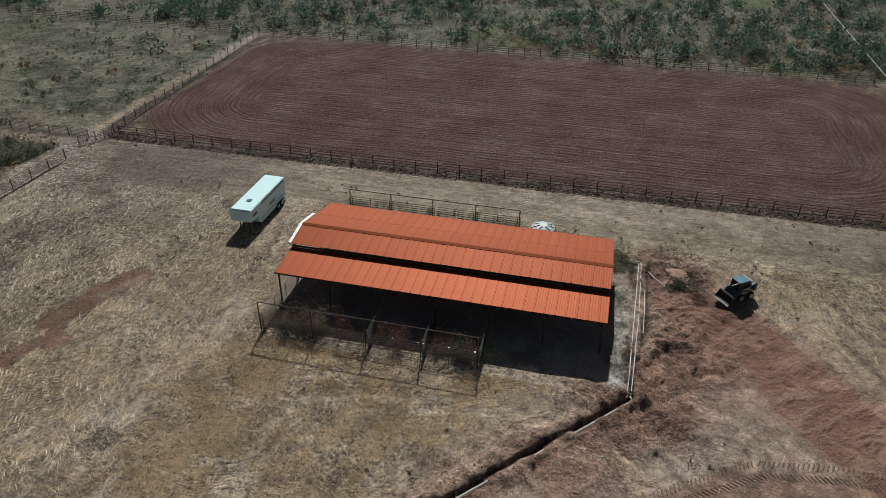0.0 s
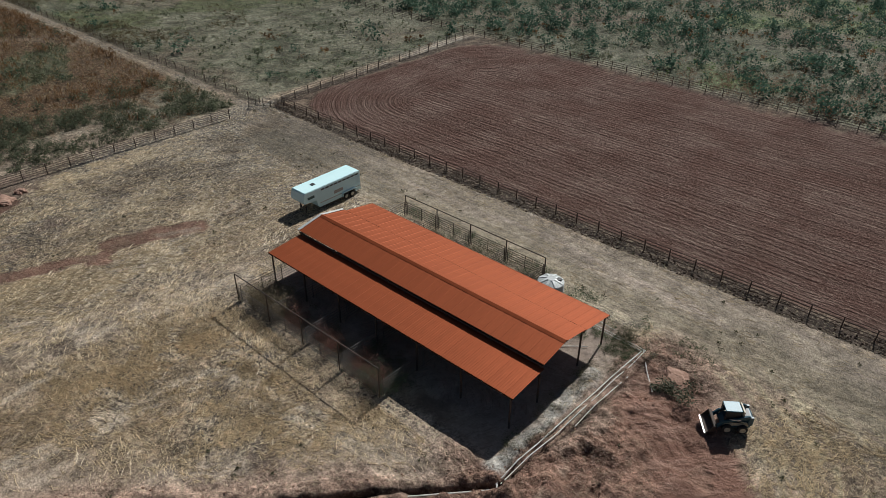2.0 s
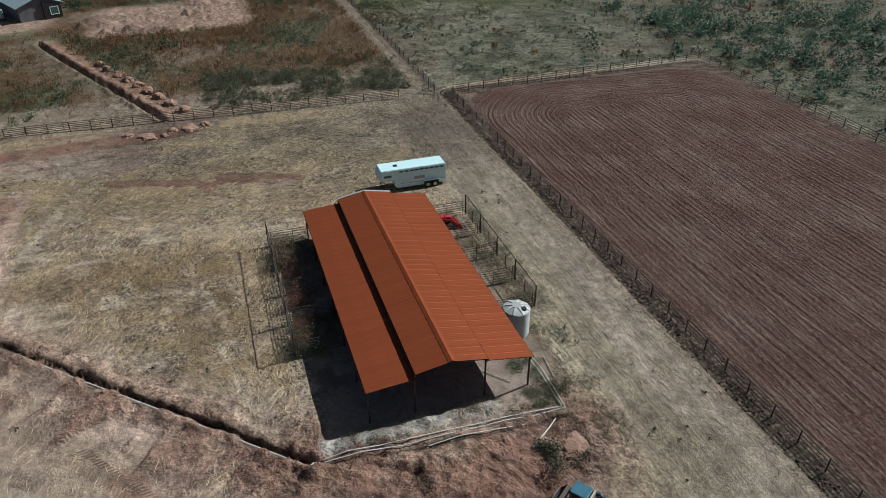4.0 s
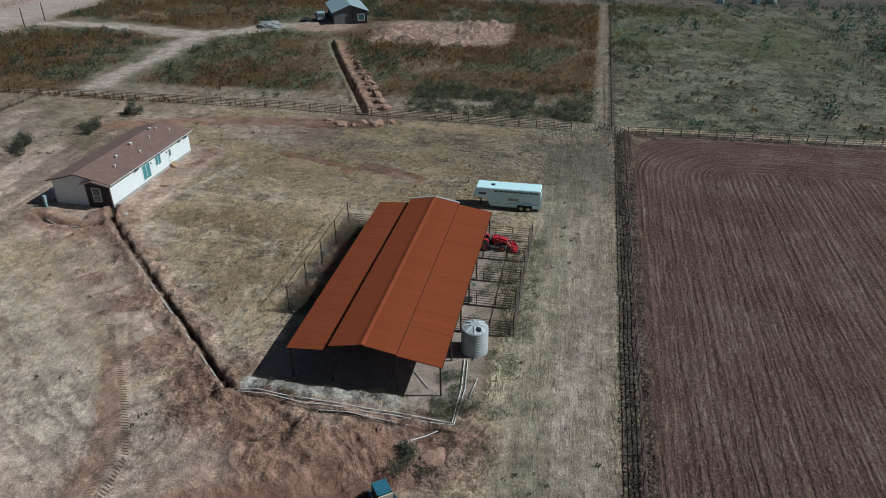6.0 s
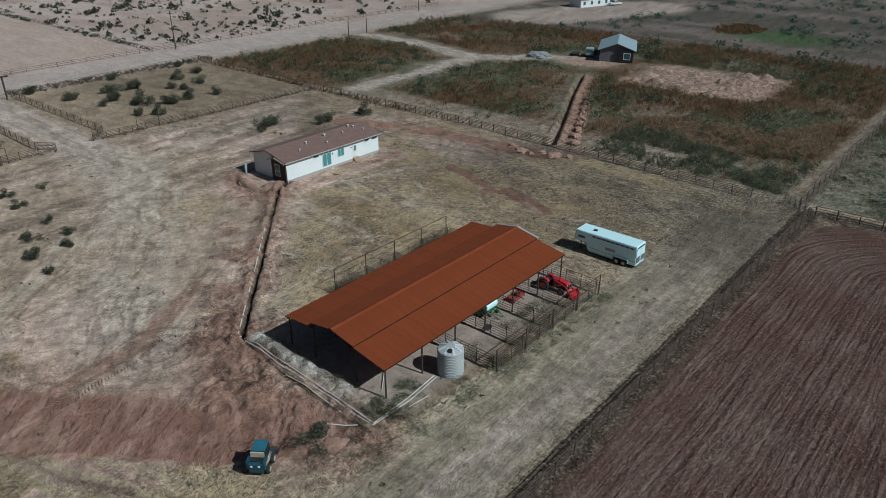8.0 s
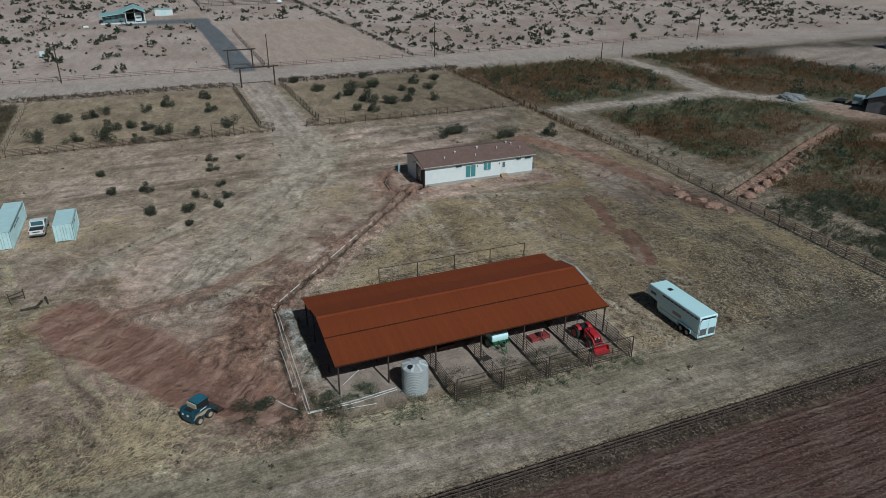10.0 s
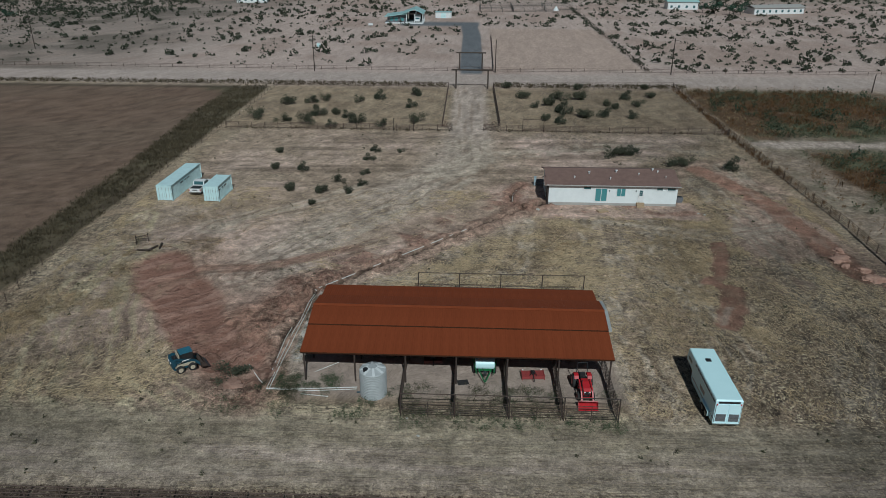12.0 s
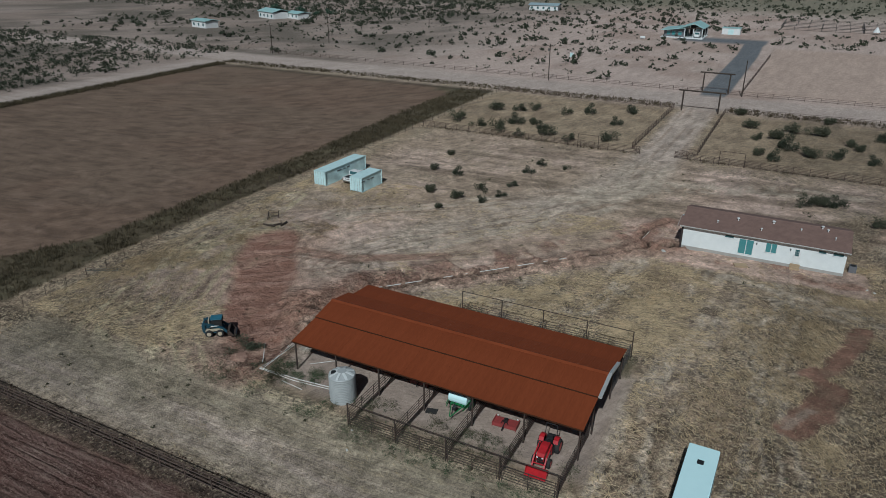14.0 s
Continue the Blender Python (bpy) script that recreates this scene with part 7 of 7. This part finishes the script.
p_ = sown(4600, -190, 120, 78, 265, lambda x, y: in_scrub(x, y) * (0.06 + 0.94 * step(130, 140, y) * step(0.33, 0.48, fbm(x, y, 18.0, 81))))
strew("green_scrub", "dense dark green desert scrub north of the field", "scrub", p_, sizes(p_, 0.9, 2.7), LUSH, GREEN_LEAF)
p_ = sown(6500, -190, 120, 78, 260, lambda x, y: in_scrub(x, y) * (0.25 + 0.7 * step(0.4, 0.6, fbm(x, y, 9.0, 82))))
strew("grey_scrub", "low grey-green brush on pale soil", "scrub", p_, sizes(p_, 0.35, 1.0), SMALL, GREY_LEAF)
p_ = sown(3600, -190, 120, 78, 260, lambda x, y: in_scrub(x, y) * step(0.5, 0.62, fbm(x, y, 14.0, 83)))
strew("rust_scrub", "rust brown dry brush north of the field", "scrub", p_, sizes(p_, 0.5, 1.5), SMALL, RUST_LEAF)
p_ = sown(2800, -60, 60, 131.5, 156, lambda x, y: in_scrub(x, y) * step(0.36, 0.56, fbm(x, y, 8.0, 104)) * step(154, 136, y) * step(-50, -10, x))
strew("rust_scrub", "rust brown weeds behind the field fence", "weeds", p_, sizes(p_, 0.5, 1.3), FLUFF, leaf_mat("red_brown_weed", (0.17, 0.11, 0.075), (0.30, 0.195, 0.135)))
p_ = sown(4200, -190, 120, 78, 260, lambda x, y: in_scrub(x, y) * step(0.55, 0.64, fbm(x, y, 16.0, 52)) * step(-80, -60, x))
strew("bright_weeds", "bright green weeds among the scrub", "weeds", p_, sizes(p_, 0.3, 0.8), SMALL, BRIGHT_LEAF)
p_ = sown(12000, -170, 90, 78, 215, lambda x, y: in_scrub(x, y) * 0.8)
strew("dry_grass", "dry pale grass tufts between the scrub", "grass", p_, sizes(p_, 0.25, 0.7), TUFTS, leaf_mat("grey_green_grass", (0.05, 0.058, 0.03), (0.20, 0.20, 0.115)))


# weedy paddocks west of the yard
def in_weeds(x, y):
    k = (x < -72.5) & (x > -181) & (y < 74.6) & (y > -80)
    t = np.minimum(line_dist(x, y, TRACK_A), line_dist(x, y, TRACK_B))
    bald = (x + (fbm(x, y, 6.0, 2) - 0.5) * 10 > -81) & (y > -22) & (y < 58)
    k &= ~bald | (hash2((x * 7).astype(int), (y * 7).astype(int), 5) < 0.12)
    k &= ~((x > -90 + 16 * (fbm(x, y, 5.0, 74) - 0.5)) & (y > 42)) | (hash2((x * 7).astype(int), (y * 7).astype(int), 6) < 0.25)
    k &= (t > 4.0 + 4.0 * fbm(x, y, 4.0, 73)) & (line_dist(x, y, TRENCH_WEST) > 3.2) & (rect_dist(x, y, -150, -124, 17, 52, 4) > 1) & (np.hypot(x + 142, y - 2) > 14)
    return k.astype(float)


p_ = sown(22000, -181, -72, -80, 74, lambda x, y: in_weeds(x, y) * (0.15 + 0.85 * step(0.40, 0.54, fbm(x, y, 22.0, 91))))
strew("rust_weeds", "tall rust brown dried weeds", "weeds", p_, sizes(p_, 0.6, 1.5), SPIKES[:3] + [leaf_cloud(30, 0.085, 1.0, 4) for _ in range(5)], RUST_LEAF)
p_ = sown(9000, -181, -72, -80, 74, lambda x, y: in_weeds(x, y) * step(0.45, 0.57, fbm(x, y, 12.0, 61)))
strew("olive_weeds", "olive green brush among dry weeds", "weeds", p_, sizes(p_, 0.5, 1.4), [leaf_cloud(40, 0.12, 0.85, 4) for _ in range(5)], leaf_mat("paddock_green", (0.055, 0.066, 0.038), (0.14, 0.155, 0.09)))
p_ = sown(420, -181, -72, -80, 74, lambda x, y: in_weeds(x, y) * step(0.5, 0.62, fbm(x, y, 15.0, 93)))
strew("green_brush", "dark green bushes among dry weeds", "brush", p_, sizes(p_, 1.0, 2.4), LUSH, leaf_mat("weed_green", (0.036, 0.058, 0.038), (0.095, 0.13, 0.08)))
p_ = sown(1800, -96, -72, 40, 74, lambda x, y: step(-96, -86, x) * step(0.36, 0.52, fbm(x, y, 5.0, 76)))
strew("grey_brush", "grey-green low brush behind the boundary fence", "brush", p_, sizes(p_, 0.4, 1.1), LUSH[:3] + FLUFF[:3], GREY_LEAF)
p_ = sown(9000, -181, -72, -80, 74, lambda x, y: in_weeds(x, y) * step(0.55, 0.42, fbm(x, y, 22.0, 91)))
strew("pale_weeds", "pale dry grass between weed patches", "grass", p_, sizes(p_, 0.3, 0.8), TUFTS, DRY_LEAF)
p_ = sown(5000, -181, -100, 77, 112, lambda x, y: step(0.40, 0.52, fbm(x, y, 16.0, 102)) * step(-105, -122, x) * step(112, 98, y))
strew("rust_weeds", "brown dried weeds beside the fenced lane", "weeds", p_, sizes(p_, 0.4, 1.1), FLUFF, leaf_mat("olive_brown_weed", (0.085, 0.07, 0.04), (0.175, 0.135, 0.075)))
p_ = sown(500, -233, -204, 4, 25, lambda x, y: step(9, 6, np.hypot((x + 218) * 0.7, y - 14)))
strew("rust_weeds", "rust brown weed patch on the western plain", "weeds", p_, sizes(p_, 0.7, 1.5), SMALL, RUST_LEAF)
p_ = sown(1500, -330, -183, -60, 200, lambda x, y: (line_dist(x, y, [(-200, -56), (-250, -36)]) > 19) * 0.6 * step(0.45, 0.6, fbm(x, y, 25.0, 94)))
strew("far_brush", "dark scattered brush on the far western plain", "brush", p_, sizes(p_, 0.8, 2.6), BUSHES[:3], GREEN_LEAF)


# desert beyond the road
def in_desert(x, y):
    k = (y < -109) | ((x > 166) & (y < 60))
    k &= ~((x > -72) & (x < -19) & (y > -216))
    k &= (line_dist(x, y, [(-13.5, -106), (-13.5, -190), (-12, -228)]) > 5.5) & (rect_dist(x, y, -17, 30, -262, -222) > 1) & (rect_dist(x, y, -76, -14, -330, -272) > 1)
    k &= (np.hypot(x + 133, y + 312) > 12) & (np.hypot(x + 178, y + 292) > 18) & (np.hypot(x - 230, y + 212) > 17) & (np.hypot(x - 236, y + 160) > 10)
    return k.astype(float)


p_ = sown(6800, -330, 330, -430, -109, lambda x, y: in_desert(x, y) * (0.24 + 0.25 * step(-60, -80, x) + 0.3 * step(0.42, 0.58, fbm(x, y, 30.0, 96))) * (1 - 0.75 * step(-150, -112, y) * step(-60, -20, x)))
strew("desert_shrubs", "dark olive creosote shrubs on pale pink sand", "shrubs", p_, sizes(p_, 0.8, 2.9), FAR, DESERT_LEAF)
p_ = sown(5000, -330, 330, -430, -109, lambda x, y: in_desert(x, y) * (0.15 + 0.6 * step(0.5, 0.62, fbm(x, y, 40.0, 97))))
strew("low_desert_brush", "low brown brush on pale pink sand", "brush", p_, sizes(p_, 0.4, 1.2), SMALL, DESERT_LEAF)
p_ = sown(7000, 166, 330, -109, 80, lambda x, y: 0.25 + 0.6 * step(0.42, 0.6, fbm(x, y, 22.0, 98)))
strew("east_brush", "olive brush beyond the eastern road", "brush", p_, sizes(p_, 0.7, 2.2), SMALL, DESERT_LEAF)
p_ = sown(1500, -420, 420, -640, -400, lambda x, y: 0.9 * step(-330, -430, y + 40 * (fbm(x, y, 50.0, 99) - 0.5)))
q_ = sown(1300, 150, 420, -400, -225, lambda x, y: 0.9 * step(-225, -250, y + 40 * (fbm(x, y, 50.0, 99) - 0.5)))
p_ = (np.concatenate((p_[0], q_[0])), np.concatenate((p_[1], q_[1])))
strew("far_thicket", "dark green thicket along the far wash", "thicket", p_, sizes(p_, 1.6, 3.6), SMALL, DESERT_LEAF)

# weed banks: east hedge, roadside verge and fence feet
p_ = sown(24000, 40, 62, -80, 76, lambda x, y: step(42.6, 44.0, x) * step(51.2, 49.4, x - 3.0 * step(10, -60, y) - 6.0 * step(46, 64, y)) * (0.3 + 0.7 * step(0.4, 0.55, fbm(x, y, 5.0, 103))))
strew("hedge_weeds", "brown and olive weed bank beside the brown field", "weeds", p_, sizes(p_, 0.3, 0.8), SPIKES, mat_bank := leaf_mat("bank_weed", (0.07, 0.06, 0.037), (0.175, 0.138, 0.085)))
p_ = sown(5000, 145.5, 150, -80, 76, lambda x, y: 0.9 * step(145.5, 147.0, x))
strew("verge_weeds", "dark weed strip between the brown field and the road", "weeds", p_, sizes(p_, 0.4, 1.1), SPIKES + SMALL[:2], mat_bank)
p_ = sown(2600, -75, 150, -86.5, -81.5, lambda x, y: ((x < -20) | (x > -7)) * 0.8)
strew("verge_weeds", "dry brown weeds along the road fence", "weeds", p_, sizes(p_, 0.4, 1.0), SPIKES + SMALL[:2], mat_bank)
p_ = sown(1500, -74, -66, -320, -108, lambda x, y: 0.8 * step(1.6, 0.5, np.abs(x + 69.6)) * step(0.35, 0.5, fbm(x, y, 9.0, 77)))
strew("fence_brush", "dark brush grown up along the lot fence", "brush", p_, sizes(p_, 0.5, 1.3), SMALL, DESERT_LEAF)
p_ = sown(2600, -72, -66, -85, 79, lambda x, y: step(1.3, 0.5, line_dist(x, y, [(-70.6, -84), (-69.9, -33), (-70.4, 20), (-68.2, 70)])) * step(30, -20, y))
strew("fence_weeds", "dark dry weeds under the boundary fence", "weeds", p_, sizes(p_, 0.4, 1.1), SPIKES, RUST_LEAF)
p_ = sown(9000, -68, 46, 77.6, 80.4, lambda x, y: 0.75 * step(0.3, 0.55, fbm(x, y, 5.0, 101)))
strew("fence_clods", "dark clods and stubble along the field fence", "soil", p_, sizes(p_, 0.06, 0.2), [clod() for _ in range(5)] + [t * 1.3 for t in TUFTS[:2]], leaf_mat("dark_stubble", (0.05, 0.034, 0.026), (0.17, 0.12, 0.088)))
p_ = sown(1300, -70, 50, -36, -31.5, lambda x, y: ((x > -9) | (x < -18)) * step(1.0, 0.3, np.abs(y + 33.2)))
strew("paddock_weeds", "dry brown weeds along the paddock fence", "weeds", p_, sizes(p_, 0.3, 0.8), SPIKES, mat_bank)


# weeds in the pens and round the barn end
def in_pens(x, y):
    a = (x > -28) & (x < -7.5) & (((y > 44.6) & (y < 49.0)) | ((y > 63.2) & (y < 68.0)))
    a &= ~((np.abs(x + 24.7) < 1.3) & (y > 60)) & ~((np.abs(x + 15.3) < 1.2) & (y < 63.5) & (y > 60))
    return a * (0.25 + 0.75 * step(0.42, 0.58, fbm(x, y, 2.4, 111)))


p_ = sown(3400, -28, -7, 44, 68, in_pens)
strew("pen_weeds", "tall dry brown weeds growing in the pens", "weeds", p_, sizes(p_, 0.25, 0.8), FINE, leaf_mat("pen_weed", (0.085, 0.085, 0.05), (0.21, 0.195, 0.12)))
p_ = sown(3200, -28, -7, 44, 69.5, lambda x, y: np.maximum(in_pens(x, y) * step(0.46, 0.56, fbm(x, y, 3.0, 113)), (y > 67.4) * step(0.44, 0.56, fbm(x, y, 2.0, 116))))
strew("pen_greens", "green weeds growing in the pens", "weeds", p_, sizes(p_, 0.25, 0.6), FINE, mat_pen := leaf_mat("pen_green", (0.055, 0.08, 0.045), (0.14, 0.18, 0.10)))
p_ = sown(1100, 2.6, 5.0, 45, 66, lambda x, y: step(0.42, 0.6, fbm(x, y, 1.8, 114)) * (0.35 + step(58, 62, y)))
strew("barn_end_weeds", "low green and grey weeds along the barn end", "weeds", p_, sizes(p_, 0.2, 0.6), FINE, OLIVE_LEAF)
p_ = sown(1000, -8, 11, 63.2, 68.5, lambda x, y: 0.8 * step(0.45, 0.62, fbm(x, y, 2.0, 115)))
strew("tank_weeds", "grey-green weeds round the water tank", "weeds", p_, sizes(p_, 0.2, 0.65), FINE, mat_pen)
p_ = sown(420, -1.5, 5.0, 61.8, 64.0, lambda x, y: 0.9 * step(0.40, 0.56, fbm(x, y, 1.6, 117)))
strew("pipe_weeds", "low green weeds between barn end and pipes", "weeds", p_, sizes(p_, 0.2, 0.5), FINE, mat_pen)


# tall dry brush standing inside the southern pen fence
def pen_brush(label, x0, x1, n, material):
    p = sown(n, x0, x1, 44.7, 47.6, lambda x, y: step(47.6, 45.6, y) * step(0.38, 0.52, fbm(x, y, 1.8, 118)))
    strew("pen_brush", label, "brush", p, sizes(p, 0.5, 1.35), [leaf_cloud(150, 0.05, 1.2, 6) for _ in range(4)], material)


TAN_BRUSH = leaf_mat("tan_brush", (0.11, 0.085, 0.055), (0.30, 0.24, 0.16))
RED_BRUSH = leaf_mat("reddish_brush", (0.13, 0.062, 0.05), (0.28, 0.15, 0.115))
pen_brush("tall tan and olive brush inside the pen fence", -26.8, -21.5, 150, TAN_BRUSH)
pen_brush("tall reddish dry brush inside the pen fence", -20.5, -14.5, 130, RED_BRUSH)
pen_brush("tall reddish dry brush inside the pen fence", -12.0, -8.0, 90, RED_BRUSH)
pen_brush("olive weeds inside the pen fence", -10.5, -7.2, 70, mat_pen)


# lying straw and clods in the yard
def in_yard(x, y):
    k = (x > -68.5) & (x < 40) & (y > -30) & (y < 78) & (rect_dist(x, y, -28.5, 3.5, 44.0, 68.5) > 0.3)
    k &= (rect_dist(x, y, -47.5, -26, 2, 12) > 0.5) & (line_dist(x, y, TRENCH) > 1.0)
    return k.astype(float)


def straw_keep(x, y):
    c, s, i, d, r = ground_colour(x, y)
    near = 1 - 0.65 * np.maximum(step(54, 60, y) * step(68, 65, y) * step(18, 14, x), step(2, 8, x) * step(66, 62, y) * step(22, 14, x))
    near = near * (1 - 0.8 * step(65, 68, y)) * (1 - 0.5 * step(-44, -54, x) * step(24, 40, y))
    return in_yard(x, y) * np.clip(s, 0.04, 1) * near * step(0.5, 0.2, d) * (0.10 + 0.5 * step(0.38, 0.54, fbm(x, y, 3.6, 121)) + 0.4 * step(0.48, 0.58, fbm(x, y, 1.2, 127, 3)))


def combed(x, y):
    """The way the straw lies: swept along the tracks, swirling between them."""
    a = 7.0 * fbm(x, y, 26.0, 125, 2) + 1.5 * fbm(x, y, 7.0, 126, 2)
    a = np.where(y > 66.5, 0.12 * (a - 4.0), a)
    k = step(-22, -40, x + 10 * (fbm(x, y, 6.0, 129) - 0.5)) * (y <= 66.5)
    a = a + k * (1.2 - 0.65 * (a - 4.0) - 4.0)
    return a + rng.normal(0, 1.0, len(x)) * np.where(y > 66.5, 0.3, 0.8)


p_ = sown(900000, -68, 40, 6, 78, straw_keep)
strew("lying_straw", "pale dry straw stalks lying over the yard", "straw", p_, sizes(p_, 0.35, 1.15), [stalk(0.9, 0.02, 0.035, 0.03), stalk(0.7, 0.024, 0.03, -0.04), stalk(1.15, 0.018, 0.04, 0.05), stalk(0.8, 0.026, 0.025, -0.02)], STRAW, -0.005, 1.0, combed(*p_))
p_ = sown(42000, -68, 40, -30, 78, lambda x, y: straw_keep(x, y) * step(0.5, 0.66, fbm(x, y, 2.6, 122)))
strew("straw_tufts", "small dry grass tufts in the yard", "grass", p_, sizes(p_, 0.12, 0.42), TUFTS, DRY_LEAF)
p_ = sown(3200, -68, 40, -30, 78, lambda x, y: in_yard(x, y) * step(0.6, 0.68, fbm(x, y, 3.6, 123)))
strew("dark_tufts", "dark olive weed tufts in the yard", "weeds", p_, sizes(p_, 0.15, 0.45), SMALL, OLIVE_LEAF)
p_ = sown(20000, -27, 30, 8, 68, lambda x, y: np.maximum(disturbed(x, y), 0.7 * tongues(x, y)) * 0.8 * (line_dist(x, y, TRENCH) > 0.45))
strew("soil_clods", "red broken clods of dug soil", "soil", p_, sizes(p_, 0.05, 0.2), [clod() for _ in range(6)], CLOD, 0.03, 0.6)
p_ = sown(90000, -68, 44, 80.5, 129, lambda x, y: rect(x, y, -67, 44, 80.6, 129, 0.8, 9) * step(112, 92, y + 20 * fbm(x, y, 5.0, 128)) * (0.25 + 0.75 * step(0.45, 0.6, fbm(x * 0.3, y, 4.0, 124))))
strew("field_stubble", "pale stubble bits on the ploughed field", "stubble", p_, sizes(p_, 0.2, 0.6), [stalk(1.0, 0.028, 0.05), stalk(0.6, 0.04, 0.06)], leaf_mat("stubble", (0.10, 0.06, 0.045), (0.28, 0.185, 0.135)), 0.0, 1.0, rng.normal(0, 0.35, len(p_[0])))


# ---- tyre marks pressed into the bare soil ----
def tread(pts, gap):
    x, y, a = [], [], []
    for (ax, ay), (bx_, by_) in zip(pts, pts[1:]):
        n, turn = int(math.hypot(bx_ - ax, by_ - ay) / 0.34), math.atan2(by_ - ay, bx_ - ax)
        for i in range(n):
            for s, lean in ((-gap, 0.5), (gap, -0.5)):
                x.append(ax + (bx_ - ax) * i / n - math.sin(turn) * s)
                y.append(ay + (by_ - ay) * i / n + math.cos(turn) * s)
                a.append(turn + math.pi / 2 + lean)
    return np.array(x), np.array(y), np.array(a)


BAR = np.array([[[-0.32, -0.07, 0.0], [0.32, -0.07, 0.0], [0.30, 0.0, 0.07], [-0.30, 0.0, 0.07]], [[-0.30, 0.0, 0.07], [0.30, 0.0, 0.07], [0.32, 0.07, 0.0], [-0.32, 0.07, 0.0]]])
tx, ty, ta = tread([(-1.5, 27.0), (4.4, 32.0), (8.8, 35.4), (14.3, 38.9), (23.5, 40.2)], 0.55)
strew("tread_marks", "tyre tread ridges pressed into bare soil", "tracks", (tx, ty), rng.uniform(0.85, 1.1, len(tx)), [BAR], leaf_mat("tread_soil", (0.22, 0.145, 0.11), (0.36, 0.26, 0.20), 0.95), 0.01, 1.0, ta)


# ---- single shrubs ----
def shrub_kind(n, leaf, flat, material, stems):
    s = thing("shrub", "dark olive desert shrub on dry soil", "shrub", pose(0, 0, -50))
    me = quad_mesh("crown", leaf_cloud(n, leaf, flat, 6, 0.05))
    me.materials.append(material)
    piece("crown", me, s, pose(0, 0, 0))
    for i in range(stems):
        a = 2 * math.pi * i / stems + 0.4
        part("stem", rd((0.05 * math.cos(a), 0.05 * math.sin(a), -0.1), (0.45 * math.cos(a), 0.45 * math.sin(a), 0.5), 0.03, 5, 0.012), TWIG, s)
    return s


SHRUB_LEAF = leaf_mat("grey_olive_shrub", (0.05, 0.056, 0.036), (0.135, 0.138, 0.092))
KINDS = [shrub_kind(1500, 0.06, 0.95, DESERT_LEAF, 7), shrub_kind(1400, 0.06, 1.0, SHRUB_LEAF, 7), shrub_kind(1500, 0.06, 0.9, SHRUB_LEAF, 7)]
PAD_EAST = ((32.7, -56.4), (26.9, -58.4), (23.7, -62.1), (15.1, -60.9), (10, -65.1), (36.1, -42.4), (29.8, -39.4), (23.2, -37.6), (17.8, -35.8), (22.8, -46.4), (18.3, -47.2), (12.5, -39.4), (6.1, -36.2), (15.7, -44.5), (-0.5, -41), (1.4, -56.3), (1.6, -69.9))
PAD_WEST = ((-30, -56.9), (-37.2, -67.5), (-41.9, -67.5), (-48.4, -60.1), (-54.8, -68), (-36.6, -52.1), (-31.3, -43.9), (-34.6, -41.7), (-41, -48.1), (-46, -48.3), (-51.6, -47.4), (-55.4, -60.6), (-60.8, -70.4), (-27, -67.1), (-43.6, -80), (-23.2, -80), (-61.8, -81.5), (-33, -60), (-50, -57))
YARD = ((23.9, -14.7), (22.1, -4.1), (16.9, -3.9), (5.8, -11.1), (5.2, -16.8), (0.5, -16.2), (5.2, -1.7), (5.3, 3.7), (9.2, 2.3), (11.2, 8.5), (7.2, 7.8), (16.5, 7.6), (12.1, 13.9))
HOUSE = ((-41.5, -15), (-45.6, -17.7), (-43.2, -16.0), (-52.2, -10.6), (-54, -11.2), (-62.7, -8))
pick = random.Random(5)
for group, places, lo, hi in (("shrubs in the paddocks", PAD_EAST, 1.25, 2.3), ("shrubs in the paddocks", PAD_WEST, 1.3, 2.5), ("shrubs in the yard", YARD, 0.9, 1.45), ("shrubs behind the house", HOUSE, 1.4, 2.0)):
    for x, y in places:
        k = pick.choice(KINDS[:3] + KINDS[:1])
        c = copy_thing(k, pose(x, y, gz(x, y) - 0.05, 0, 0, pick.uniform(0, 360)))
        s = pick.uniform(lo, hi)
        c.scale = (s, s * pick.uniform(0.8, 1.15), s * pick.uniform(0.75, 1.05))
        tagged(c, group=group)
c = copy_thing(KINDS[1], pose(9.8, 61.8, gz(9.8, 61.8) - 0.05))
c.scale = (1.9, 1.5, 0.9)
tagged(c, "olive green weed clump on the edge of scraped red soil")
for k in KINDS:
    for o in list(k.children_recursive) + [k]:
        bpy.data.objects.remove(o)


# ---- far trees ----
def tree(x, y, h, label):
    t = thing("tree", label, "tree", pose(x, y, 0, 0, 0, pick.uniform(0, 360)), "trees by the far house")
    part("trunk", rd((0, 0, -0.3), (0.1, 0, h * 0.5), h * 0.03, 7, h * 0.018), TWIG, t)
    for i in range(4):
        a = 1.57 * i + 0.3
        part("limb", rd((0.08, 0, h * 0.35), (h * 0.22 * math.cos(a), h * 0.22 * math.sin(a), h * 0.62), h * 0.013, 5), TWIG, t)
    me = quad_mesh("crown", leaf_cloud(420, 0.11, 0.9, 9, 0.1) * h * 0.45 + np.array([0, 0, h * 0.3]))
    me.materials.append(GREEN_LEAF)
    piece("crown", me, t, pose(0, 0, 0))


for x, y, h in ((-144, -285, 9), (-151, -282, 7), (-157, -283, 6), (-139, -290, 6), (-165, -300, 6), (228, -226, 7), (244, -224, 8), (210, -228, 6), (214, -222, 5)):
    tree(x, y, h, "dark green leafy tree beside the far house")
